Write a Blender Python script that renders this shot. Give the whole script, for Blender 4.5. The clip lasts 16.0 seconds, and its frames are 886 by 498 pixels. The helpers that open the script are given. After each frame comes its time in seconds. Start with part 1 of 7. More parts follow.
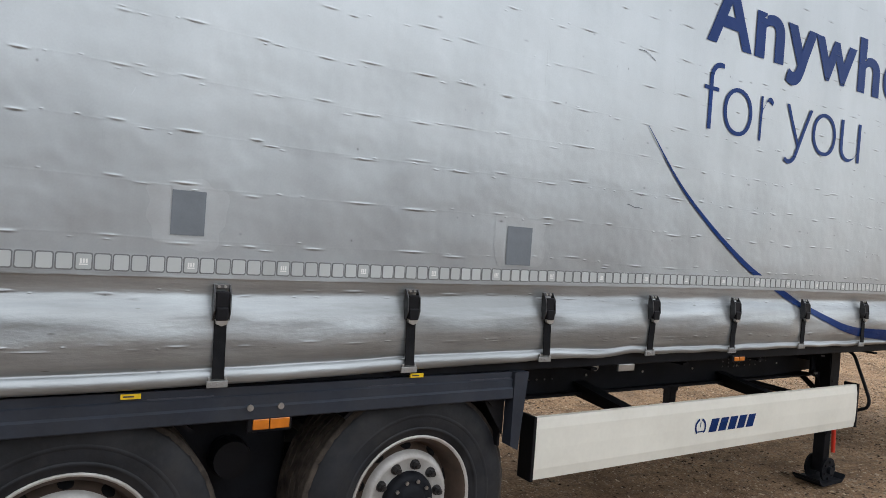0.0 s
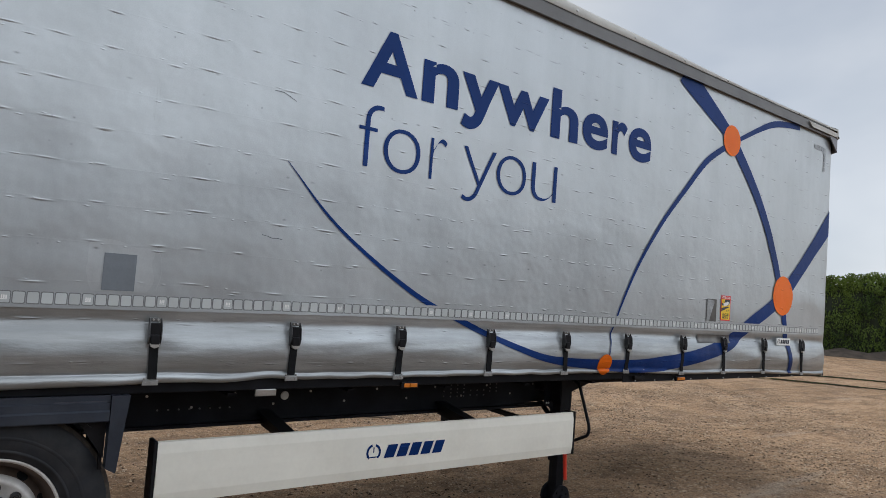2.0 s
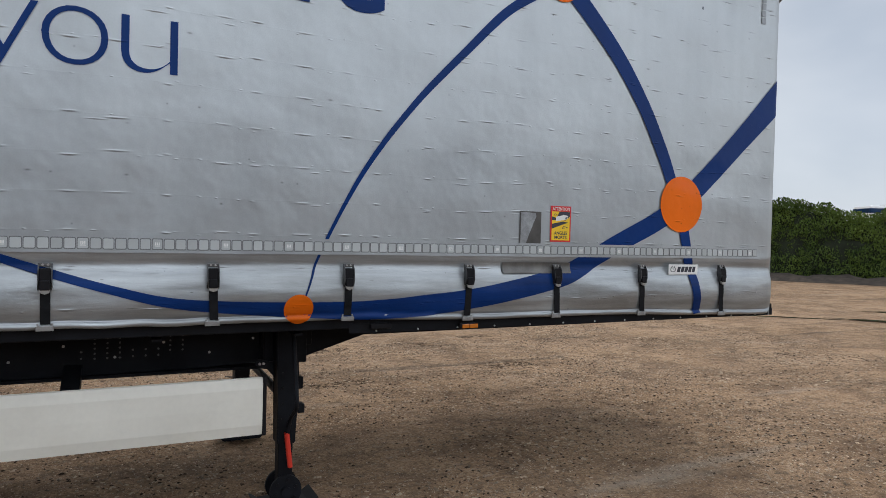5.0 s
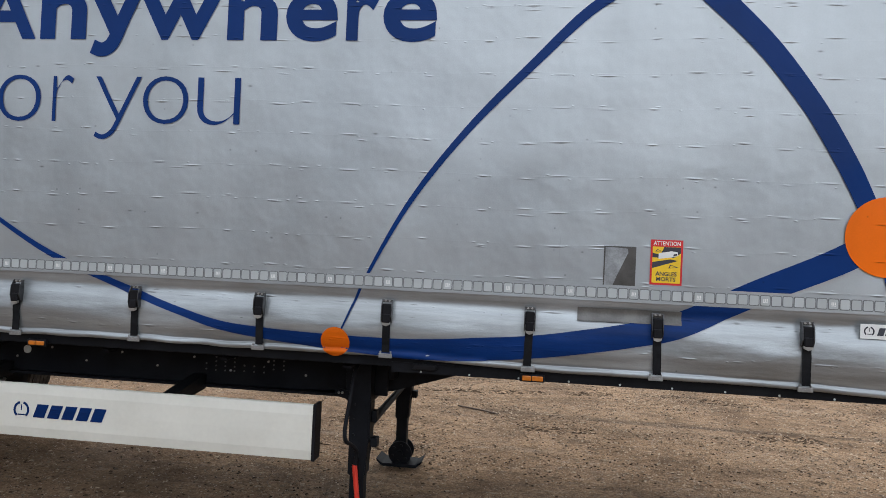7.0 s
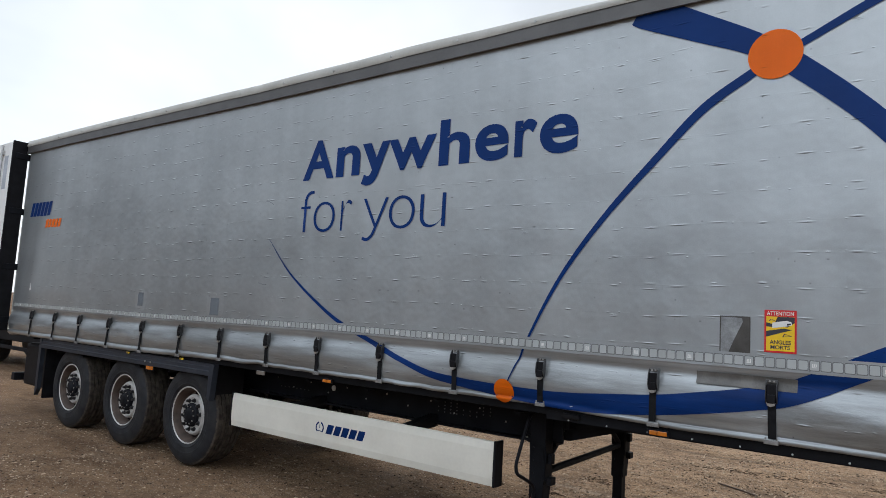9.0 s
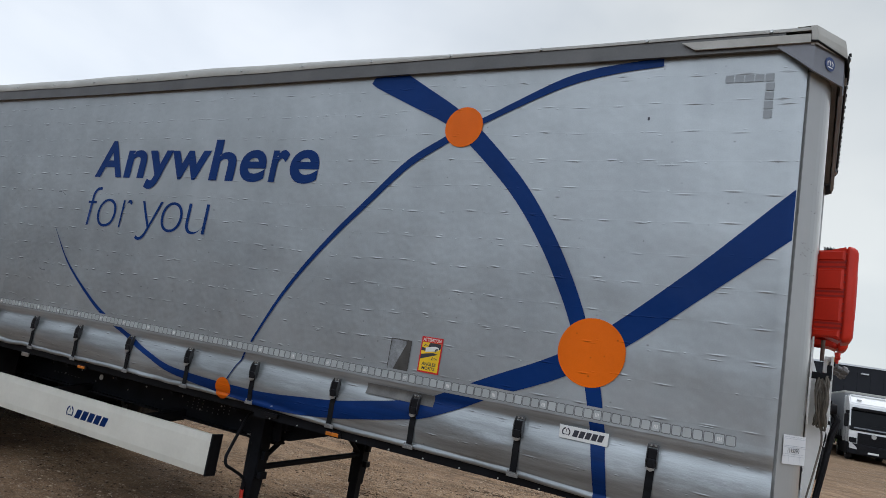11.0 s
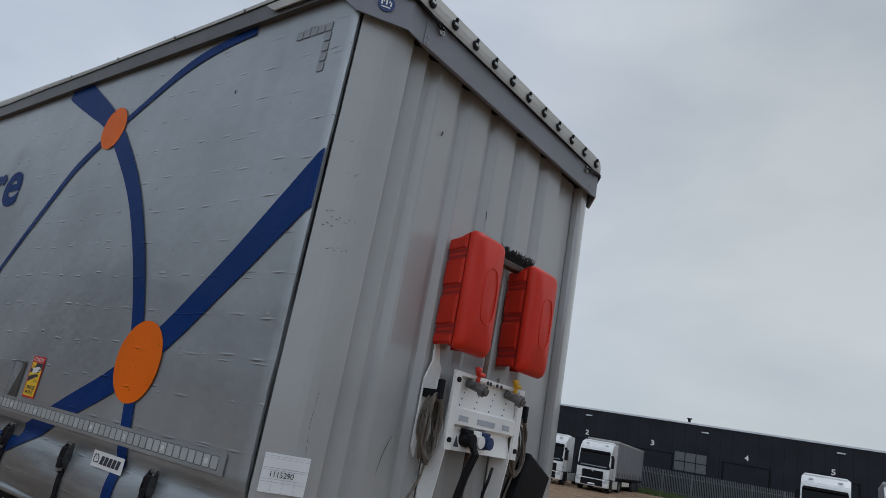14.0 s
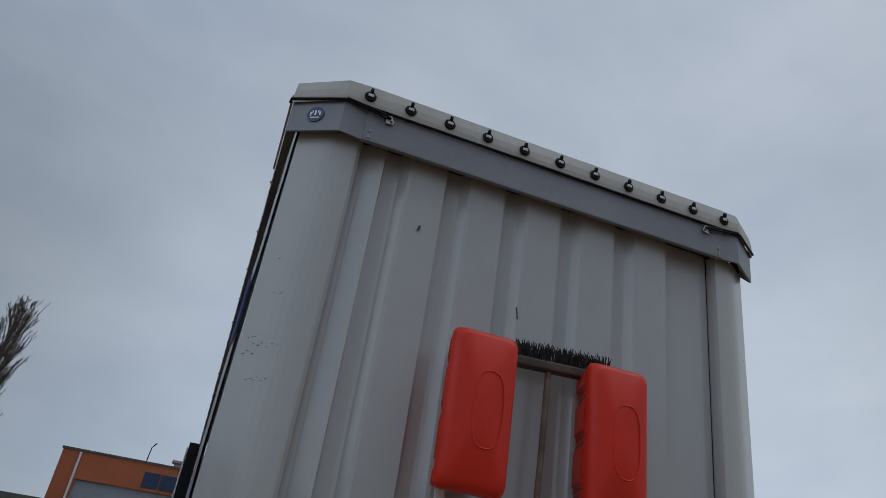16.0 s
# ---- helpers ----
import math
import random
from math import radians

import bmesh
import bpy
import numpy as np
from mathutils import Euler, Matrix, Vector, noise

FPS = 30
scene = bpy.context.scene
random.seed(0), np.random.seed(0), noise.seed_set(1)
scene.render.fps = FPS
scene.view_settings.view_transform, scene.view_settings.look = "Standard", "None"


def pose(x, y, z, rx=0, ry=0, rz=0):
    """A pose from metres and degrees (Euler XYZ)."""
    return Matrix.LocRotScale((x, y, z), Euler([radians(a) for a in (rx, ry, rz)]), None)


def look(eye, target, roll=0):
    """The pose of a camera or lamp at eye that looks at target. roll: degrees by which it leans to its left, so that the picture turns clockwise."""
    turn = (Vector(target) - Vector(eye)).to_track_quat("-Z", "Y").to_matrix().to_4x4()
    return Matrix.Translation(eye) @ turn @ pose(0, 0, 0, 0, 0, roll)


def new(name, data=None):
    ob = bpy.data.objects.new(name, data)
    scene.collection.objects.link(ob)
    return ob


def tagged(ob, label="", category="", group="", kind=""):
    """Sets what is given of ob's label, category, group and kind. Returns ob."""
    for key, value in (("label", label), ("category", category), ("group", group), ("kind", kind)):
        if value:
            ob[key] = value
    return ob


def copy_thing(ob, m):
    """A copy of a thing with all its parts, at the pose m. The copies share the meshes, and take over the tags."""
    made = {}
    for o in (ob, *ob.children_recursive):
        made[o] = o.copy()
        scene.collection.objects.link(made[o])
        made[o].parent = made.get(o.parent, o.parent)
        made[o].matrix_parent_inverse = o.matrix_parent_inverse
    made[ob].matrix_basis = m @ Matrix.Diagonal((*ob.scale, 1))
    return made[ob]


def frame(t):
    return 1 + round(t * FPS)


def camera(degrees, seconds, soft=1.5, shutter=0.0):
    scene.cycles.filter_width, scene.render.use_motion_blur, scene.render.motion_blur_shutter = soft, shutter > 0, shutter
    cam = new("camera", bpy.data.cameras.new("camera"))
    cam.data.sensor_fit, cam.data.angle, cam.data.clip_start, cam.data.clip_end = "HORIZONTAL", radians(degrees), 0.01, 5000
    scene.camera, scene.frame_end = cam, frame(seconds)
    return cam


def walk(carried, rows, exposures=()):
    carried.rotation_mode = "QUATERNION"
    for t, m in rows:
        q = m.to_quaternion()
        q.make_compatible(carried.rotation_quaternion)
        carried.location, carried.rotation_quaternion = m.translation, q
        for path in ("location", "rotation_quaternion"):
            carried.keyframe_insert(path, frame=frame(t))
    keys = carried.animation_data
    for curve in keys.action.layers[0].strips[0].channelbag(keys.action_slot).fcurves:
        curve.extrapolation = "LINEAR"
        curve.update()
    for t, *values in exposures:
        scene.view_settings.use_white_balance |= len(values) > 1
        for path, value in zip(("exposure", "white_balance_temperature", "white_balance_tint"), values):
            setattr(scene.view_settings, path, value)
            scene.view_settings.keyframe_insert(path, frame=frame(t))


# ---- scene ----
cam = camera(66.6, 16.0, soft=0.5)
PATH = [
    (0, (0.113, -2.65, 1.874), (1.182, -0.959, 1.844), 4.2),
    (0.5, (0.209, -3.101, 1.92), (1.285, -1.415, 1.922), 4.2),
    (1, (0.478, -3.438, 1.92), (1.593, -1.779, 1.969), 5.0),
    (1.5, (0.973, -3.59, 1.932), (2.144, -1.972, 2.032), 5.8),
    (2, (1.467, -3.802, 1.901), (2.663, -2.203, 2.021), 4.3),
    (2.5, (2.032, -3.951, 1.878), (3.229, -2.353, 2.002), 3.5),
    (3, (2.667, -3.978, 1.893), (3.826, -2.352, 2.001), 3.8),
    (3.5, (3.318, -4.026, 1.861), (4.436, -2.37, 1.944), 2.1),
    (4, (3.901, -3.954, 1.827), (4.983, -2.272, 1.837), 1.9),
    (4.5, (4.454, -3.916, 1.843), (5.419, -2.165, 1.799), 1.9),
    (4.7, (4.698, -3.939, 1.824), (5.641, -2.176, 1.778), 1.7),
    (6.8, (7.033, -4.021, 1.878), (6.95, -2.028, 1.9), 2.3),
    (7, (7.202, -3.965, 1.9), (6.952, -1.981, 1.925), 2.6),
    (7.5, (7.509, -3.943, 1.932), (6.721, -2.105, 1.96), 2.2),
    (8, (7.91, -4.218, 1.955), (6.74, -2.598, 2.019), 1.2),
    (8.2, (8.085, -4.293, 1.946), (6.876, -2.701, 2.031), 1.7),
    (10.3, (9.924, -4.615, 1.871), (8.832, -2.968, 2.185), 8.7),
    (10.5, (10.049, -4.607, 1.92), (9.019, -2.921, 2.231), 9.2),
    (11, (10.394, -4.296, 1.941), (9.414, -2.581, 2.249), 9.7),
    (11.5, (10.793, -4.005, 1.979), (9.824, -2.281, 2.277), 10.8),
    (12, (11.308, -3.741, 2.005), (10.333, -2.024, 2.324), 10.9),
    (12.5, (11.689, -3.351, 1.982), (10.694, -1.673, 2.42), 11.4),
    (13, (12.032, -2.896, 2.021), (10.95, -1.302, 2.559), 11.8),
    (13.5, (12.377, -2.438, 2.028), (11.222, -0.896, 2.565), 11.3),
    (14, (12.628, -1.924, 2.022), (11.408, -0.429, 2.551), 10.5),
    (14.5, (12.928, -1.41, 2.029), (11.589, -0.016, 2.544), 11.3),
    (15, (13.085, -0.931, 2.026), (11.586, 0.241, 2.641), 12.9),
    (15.5, (13.087, -0.425, 2.085), (11.44, 0.422, 2.841), 11.7),
    (16, (13.07, 0.003, 2.103), (11.361, 0.504, 3.012), 9.1),
]
EXPOSURES = [(0.0, 1.10, 6520, 10), (1.0, 0.83, 6450, 10), (2.0, 0.67, 6350, 10), (3.5, 0.58, 6280, 10), (5.0, 0.66, 6280, 10), (7.0, 0.94, 6240, 10), (8.0, 0.86, 6200, 9), (10.5, 0.48, 6140, 9), (12.0, 0.41, 5960, 8), (12.5, 0.27, 5900, 8), (13.0, 0.02, 5870, 8), (13.5, 0.02, 5860, 8), (14.5, 0.0, 5940, 9), (15.5, 0.02, 5900, 8), (16.0, -0.30, 5740, 8)]
walk(cam, [(t, look(eye, target, roll)) for t, eye, target, roll in PATH], EXPOSURES)

# ---- world and light ----
world = bpy.data.worlds.new("overcast_sky")
scene.world = world
world.use_nodes = True
wn, wl = world.node_tree.nodes, world.node_tree.links
wn.clear()
SUN_EL, SUN_AZ = radians(59), radians(27)


def wnode(kind, **inputs):
    n = wn.new(kind)
    for k, v in inputs.items():
        n.inputs[k].default_value = v
    return n


sky = wn.new("ShaderNodeTexSky")
sky.sky_type, sky.sun_disc = "NISHITA", False
sky.sun_elevation, sky.sun_rotation = SUN_EL, SUN_AZ
sky_gain = wnode("ShaderNodeVectorMath")
sky_gain.operation = "SCALE"
sky_gain.inputs["Scale"].default_value = 0.12
wl.new(sky.outputs["Color"], sky_gain.inputs[0])
wco = wn.new("ShaderNodeTexCoord")
wmap = wn.new("ShaderNodeMapping")
wmap.inputs["Scale"].default_value = (1.0, 1.0, 1.9)
wl.new(wco.outputs["Generated"], wmap.inputs["Vector"])
cl_big = wnode("ShaderNodeTexNoise", Scale=1.7, Detail=5.0, Roughness=0.50, Distortion=0.15)
wl.new(wmap.outputs["Vector"], cl_big.inputs["Vector"])
cl_col = wn.new("ShaderNodeValToRGB")
cl_col.color_ramp.elements[0].position, cl_col.color_ramp.elements[0].color = 0.30, (0.53, 0.58, 0.65, 1)
cl_col.color_ramp.elements[1].position, cl_col.color_ramp.elements[1].color = 0.68, (0.85, 0.87, 0.89, 1)
wl.new(cl_big.outputs["Fac"], cl_col.inputs["Fac"])
wsep = wn.new("ShaderNodeSeparateXYZ")
wl.new(wco.outputs["Generated"], wsep.inputs[0])
# the cloud deck is a little brighter towards the horizon
deck = wn.new("ShaderNodeMapRange")
deck.inputs["From Min"].default_value, deck.inputs["From Max"].default_value = 0.0, 0.55
deck.inputs["To Min"].default_value, deck.inputs["To Max"].default_value = 1.12, 0.92
wl.new(wsep.outputs["Z"], deck.inputs["Value"])
cl_gain = wn.new("ShaderNodeVectorMath")
cl_gain.operation = "SCALE"
wl.new(cl_col.outputs["Color"], cl_gain.inputs[0])
wl.new(deck.outputs["Result"], cl_gain.inputs["Scale"])
wmix = wn.new("ShaderNodeMix")
wmix.data_type = "RGBA"
wmix.inputs[0].default_value = 0.90
wl.new(sky_gain.outputs[0], wmix.inputs[6])
wl.new(cl_gain.outputs[0], wmix.inputs[7])
# an unseen brighter part of the sky, added to light the curtain
glow_dot = wn.new("ShaderNodeVectorMath")
glow_dot.operation = "DOT_PRODUCT"
glow_dot.inputs[1].default_value = Vector((1.5, -14, 10)).normalized()
wl.new(wco.outputs["Generated"], glow_dot.inputs[0])
glow = wn.new("ShaderNodeMapRange")
glow.interpolation_type = "SMOOTHSTEP"
glow.inputs["From Min"].default_value, glow.inputs["From Max"].default_value = 0.28, 1.0
glow.inputs["To Min"].default_value, glow.inputs["To Max"].default_value = 0.92, 1.80
wl.new(glow_dot.outputs["Value"], glow.inputs["Value"])
wgain = wn.new("ShaderNodeVectorMath")
wgain.operation = "SCALE"
wl.new(wmix.outputs[2], wgain.inputs[0])
# a mostly unseen dark lobe in the sky, added to dim the curtain's reflections
rear_dim_dot = wn.new("ShaderNodeVectorMath")
rear_dim_dot.operation = "DOT_PRODUCT"
rear_dim_dot.inputs[1].default_value = Vector((-0.72, -0.68, 0.20)).normalized()
wl.new(wco.outputs["Generated"], rear_dim_dot.inputs[0])
rear_dim = wn.new("ShaderNodeMapRange")
rear_dim.interpolation_type = "SMOOTHSTEP"
rear_dim.inputs["From Min"].default_value, rear_dim.inputs["From Max"].default_value = 0.74, 1.0
rear_dim.inputs["To Min"].default_value, rear_dim.inputs["To Max"].default_value = 1.0, 0.55
wl.new(rear_dim_dot.outputs["Value"], rear_dim.inputs["Value"])
# and a grey veil over the hedge side
veil_dot = wn.new("ShaderNodeVectorMath")
veil_dot.operation = "DOT_PRODUCT"
veil_dot.inputs[1].default_value = Vector((0.92, 0.38, 0.12)).normalized()
wl.new(wco.outputs["Generated"], veil_dot.inputs[0])
veil = wn.new("ShaderNodeMapRange")
veil.interpolation_type = "SMOOTHSTEP"
veil.inputs["From Min"].default_value, veil.inputs["From Max"].default_value = 0.45, 0.95
veil.inputs["To Min"].default_value, veil.inputs["To Max"].default_value = 1.0, 0.80
wl.new(veil_dot.outputs["Value"], veil.inputs["Value"])
both_dims = wn.new("ShaderNodeMath")
both_dims.operation = "MULTIPLY"
wl.new(rear_dim.outputs["Result"], both_dims.inputs[0])
wl.new(veil.outputs["Result"], both_dims.inputs[1])
deck_gain = wn.new("ShaderNodeMath")
deck_gain.operation = "MULTIPLY"
wl.new(glow.outputs["Result"], deck_gain.inputs[0])
wl.new(both_dims.outputs[0], deck_gain.inputs[1])
wl.new(deck_gain.outputs[0], wgain.inputs["Scale"])
# a bright break in the cloud above the warehouse
break_dot = wn.new("ShaderNodeVectorMath")
break_dot.operation = "DOT_PRODUCT"
break_dot.inputs[1].default_value = Vector((-0.65, 0.60, 0.60)).normalized()
wl.new(wco.outputs["Generated"], break_dot.inputs[0])
brk = wn.new("ShaderNodeMapRange")
brk.interpolation_type = "SMOOTHSTEP"
brk.inputs["From Min"].default_value, brk.inputs["From Max"].default_value = 0.60, 1.0
wl.new(break_dot.outputs["Value"], brk.inputs["Value"])
warm = wn.new("ShaderNodeMix")
warm.data_type = "RGBA"
warm.inputs[6].default_value, warm.inputs[7].default_value = (1, 1, 1, 1), (1.25, 1.22, 1.19, 1)
wl.new(brk.outputs["Result"], warm.inputs[0])
low_dot = wn.new("ShaderNodeVectorMath")
low_dot.operation = "DOT_PRODUCT"
low_dot.inputs[1].default_value = Vector((0.10, 1.0, 0.20)).normalized()
wl.new(wco.outputs["Generated"], low_dot.inputs[0])
low_fac = wn.new("ShaderNodeMapRange")
low_fac.interpolation_type = "SMOOTHSTEP"
low_fac.inputs["From Min"].default_value, low_fac.inputs["From Max"].default_value = 0.62, 1.0
wl.new(low_dot.outputs["Value"], low_fac.inputs["Value"])
# yellowish haze low over the warehouse
haze = wn.new("ShaderNodeMix")
haze.data_type = "RGBA"
haze.inputs[7].default_value = (0.955, 0.925, 0.855, 1)
wl.new(low_fac.outputs["Result"], haze.inputs[0])
wl.new(warm.outputs[2], haze.inputs[6])
wtint = wn.new("ShaderNodeVectorMath")
wtint.operation = "MULTIPLY"
wl.new(wgain.outputs[0], wtint.inputs[0])
wl.new(haze.outputs[2], wtint.inputs[1])
wbg = wnode("ShaderNodeBackground", Strength=0.80)
wl.new(wtint.outputs[0], wbg.inputs["Color"])
wout = wn.new("ShaderNodeOutputWorld")
wl.new(wbg.outputs[0], wout.inputs["Surface"])

sun = new("sun", bpy.data.lights.new("sun", "SUN"))
sun.data.energy, sun.data.angle, sun.data.color = 0.6, radians(35), (1.0, 0.97, 0.93)
sun.matrix_world = look((4, 8, 15), (0, 0, 0))


# ---- materials ----
def mat(name, color, rough=0.6, metal=0.0, var=0.12, scale=6.0, bump=0.0, bump_scale=60.0, coat=0.0, spec=0.5, dark=None, dirt=0.0, dirt_col=(0.11, 0.085, 0.06), dirt_scale=1.5, random_var=0.0, coat_rough=0.12):
    """A surface with two scales of colour change, grime patches, roughness change and fine relief."""
    m = bpy.data.materials.new(name)
    m.use_nodes = True
    n, l = m.node_tree.nodes, m.node_tree.links
    b = n["Principled BSDF"]
    b.inputs["Metallic"].default_value = metal
    b.inputs["Coat Weight"].default_value = coat
    b.inputs["Coat Roughness"].default_value = coat_rough
    b.inputs["Specular IOR Level"].default_value = spec
    co = n.new("ShaderNodeTexCoord")
    big = n.new("ShaderNodeTexNoise")
    big.inputs["Scale"].default_value, big.inputs["Detail"].default_value = scale, 5.0
    fine = n.new("ShaderNodeTexNoise")
    fine.inputs["Scale"].default_value, fine.inputs["Detail"].default_value = scale * 14, 3.0
    l.new(co.outputs["Object"], big.inputs["Vector"])
    l.new(co.outputs["Object"], fine.inputs["Vector"])
    add = n.new("ShaderNodeMath")
    add.operation = "MULTIPLY_ADD"
    add.inputs[1].default_value = 0.35
    l.new(fine.outputs["Fac"], add.inputs[0])
    l.new(big.outputs["Fac"], add.inputs[2])
    ramp = n.new("ShaderNodeValToRGB")
    lo = dark or tuple(c * (1 - 2 * var) for c in color)
    hi = tuple(min(1.0, c * (1 + var)) for c in color)
    ramp.color_ramp.elements[0].position, ramp.color_ramp.elements[0].color = 0.40, (*lo, 1)
    ramp.color_ramp.elements[1].position, ramp.color_ramp.elements[1].color = 0.85, (*hi, 1)
    l.new(add.outputs[0], ramp.inputs["Fac"])
    col = ramp.outputs["Color"]
    if random_var:
        info = n.new("ShaderNodeObjectInfo")
        hsv = n.new("ShaderNodeHueSaturation")
        mr = n.new("ShaderNodeMapRange")
        mr.inputs["To Min"].default_value, mr.inputs["To Max"].default_value = 1 - random_var, 1 + random_var
        l.new(info.outputs["Random"], mr.inputs["Value"])
        l.new(mr.outputs["Result"], hsv.inputs["Value"])
        l.new(col, hsv.inputs["Color"])
        col = hsv.outputs["Color"]
    if dirt:
        d = n.new("ShaderNodeTexNoise")
        d.inputs["Scale"].default_value, d.inputs["Detail"].default_value, d.inputs["Roughness"].default_value = dirt_scale, 8.0, 0.65
        l.new(co.outputs["Object"], d.inputs["Vector"])
        dr = n.new("ShaderNodeMapRange")
        dr.inputs["From Min"].default_value, dr.inputs["From Max"].default_value = 0.45, 0.78
        dr.inputs["To Min"].default_value, dr.inputs["To Max"].default_value = 0.0, dirt
        l.new(d.outputs["Fac"], dr.inputs["Value"])
        mx = n.new("ShaderNodeMix")
        mx.data_type = "RGBA"
        mx.inputs[7].default_value = (*dirt_col, 1)
        l.new(dr.outputs["Result"], mx.inputs[0])
        l.new(col, mx.inputs[6])
        col = mx.outputs[2]
    l.new(col, b.inputs["Base Color"])
    rr = n.new("ShaderNodeMapRange")
    rr.inputs["To Min"].default_value, rr.inputs["To Max"].default_value = max(0.03, rough - 0.12), min(1.0, rough + 0.12)
    l.new(fine.outputs["Fac"], rr.inputs["Value"])
    l.new(rr.outputs["Result"], b.inputs["Roughness"])
    if bump:
        bn = n.new("ShaderNodeTexNoise")
        bn.inputs["Scale"].default_value, bn.inputs["Detail"].default_value = bump_scale, 4.0
        l.new(co.outputs["Object"], bn.inputs["Vector"])
        bp = n.new("ShaderNodeBump")
        bp.inputs["Strength"].default_value, bp.inputs["Distance"].default_value = 0.6, bump
        l.new(bn.outputs["Fac"], bp.inputs["Height"])
        l.new(bp.outputs["Normal"], b.inputs["Normal"])
    return m


def curtain_mat(name, color, rough, metal, coat, spec):
    """Coated fabric with rows of short pressed creases and painted shadow lines under them, weld seams, streaks and
    grime.
    """
    m = bpy.data.materials.new(name)
    m.use_nodes = True
    n, l = m.node_tree.nodes, m.node_tree.links
    b = n["Principled BSDF"]

    def math_(op, a, c=None, d=None):
        q = n.new("ShaderNodeMath")
        q.operation = op
        for i, v in enumerate((a, c, d)):
            if v is None:
                continue
            if isinstance(v, (int, float)):
                q.inputs[i].default_value = v
            else:
                l.new(v, q.inputs[i])
        return q.outputs[0]

    def noise_(scale, vec, detail=3.0, rough_=0.5):
        q = n.new("ShaderNodeTexNoise")
        q.inputs["Scale"].default_value, q.inputs["Detail"].default_value, q.inputs["Roughness"].default_value = scale, detail, rough_
        l.new(vec, q.inputs["Vector"])
        return q.outputs["Fac"]

    co = n.new("ShaderNodeTexCoord")
    sep = n.new("ShaderNodeSeparateXYZ")
    l.new(co.outputs["Object"], sep.inputs[0])
    x, z = sep.outputs["X"], sep.outputs["Z"]
    wob = noise_(0.5, co.outputs["Object"], 2.0)
    zz = math_("MULTIPLY_ADD", wob, 0.09, z)

    def white_(a, c, out):
        comb = n.new("ShaderNodeCombineXYZ")
        for k, v in ((0, a), (1, c)):
            if isinstance(v, (int, float)):
                comb.inputs[k].default_value = v
            else:
                l.new(v, comb.inputs[k])
        q = n.new("ShaderNodeTexWhiteNoise")
        q.noise_dimensions = "2D"
        l.new(comb.outputs[0], q.inputs["Vector"])
        sc = n.new("ShaderNodeSeparateColor")
        l.new(q.outputs["Color"], sc.inputs[0])
        return sc.outputs[out]

    def creases(px, pz, shift, height, short, extra, keep, salt):
        """Short level ridges where the folded fabric was pressed: columns keep their place from row to row."""
        cf = math_("DIVIDE", x, px)
        colm = math_("FLOOR", cf)
        rf = math_("DIVIDE", math_("ADD", zz, shift), pz)
        row = math_("FLOOR", rf)
        jx = math_("MULTIPLY", math_("SUBTRACT", white_(colm, salt, 0), 0.5), 0.45)
        jr = math_("MULTIPLY", math_("SUBTRACT", white_(colm, row, 1), 0.5), 0.16)
        u = math_("MULTIPLY", math_("SUBTRACT", math_("SUBTRACT", math_("SUBTRACT", cf, colm), 0.5), jx), px)
        w = math_("MULTIPLY", math_("SUBTRACT", math_("SUBTRACT", math_("SUBTRACT", rf, row), 0.5), jr), pz)
        half = math_("MULTIPLY_ADD", math_("POWER", white_(colm, salt + 3.0, 2), 2.0), extra, short)
        un = math_("DIVIDE", u, half)
        wn_ = math_("DIVIDE", w, height)
        body = math_("POWER", 2.718, math_("MULTIPLY", math_("ADD", math_("MULTIPLY", un, un), math_("MULTIPLY", wn_, wn_)), -1.0))
        on = math_("LESS_THAN", white_(row, colm, 0), keep)
        strength = math_("MULTIPLY_ADD", white_(colm, row, 2), 0.8, 0.35)
        return math_("MULTIPLY", math_("MULTIPLY", body, on), strength)

    def lines(pz, shift, height):
        rf = math_("DIVIDE", math_("ADD", zz, shift), pz)
        w = math_("MULTIPLY", math_("SUBTRACT", math_("SUBTRACT", rf, math_("FLOOR", rf)), 0.5), pz / height)
        return math_("MULTIPLY", math_("POWER", 2.718, math_("MULTIPLY", math_("MULTIPLY", w, w), -1.0)), noise_(1.2, co.outputs["Object"], 2.0))

    c1 = creases(0.25, 0.200, 0.05, 0.0042, 0.018, 0.026, 0.84, 1.0)
    c2 = creases(0.37, 0.200, 0.066, 0.0032, 0.018, 0.034, 0.30, 9.0)
    crease_shade = creases(0.25, 0.200, 0.0562, 0.0028, 0.016, 0.024, 0.84, 1.0)
    c3 = lines(0.200, 0.05, 0.0035)
    c4 = creases(0.09, 0.13, 0.0, 0.005, 0.004, 0.010, 0.06, 17.0)
    c6 = creases(0.105, 0.200, 0.052, 0.0030, 0.006, 0.010, 0.42, 31.0)
    c5 = creases(0.15, 0.075, 0.02, 0.0022, 0.008, 0.030, 0.16, 23.0)
    cr = math_("ADD", math_("ADD", c1, math_("MULTIPLY", c2, 0.8)), math_("ADD", math_("MULTIPLY", c3, 0.07), math_("MULTIPLY", c6, 0.55)))
    # faint vertical marks of the poles behind the fabric
    big = noise_(0.9, co.outputs["Object"], 6.0, 0.55)
    st = n.new("ShaderNodeMapping")
    st.inputs["Scale"].default_value = (5.0, 1.0, 0.5)
    l.new(co.outputs["Object"], st.inputs["Vector"])
    streak = noise_(1.0, st.outputs[0], 5.0)
    weave = noise_(380.0, co.outputs["Object"], 1.0)
    buckle = noise_(2.6, co.outputs["Object"], 3.0)
    tone = math_("ADD", math_("MULTIPLY", big, 0.72), math_("MULTIPLY", streak, 0.28))
    speck = math_("SUBTRACT", noise_(110.0, co.outputs["Object"], 2.0), 0.5)
    tone = math_("MULTIPLY_ADD", speck, 0.10, tone)
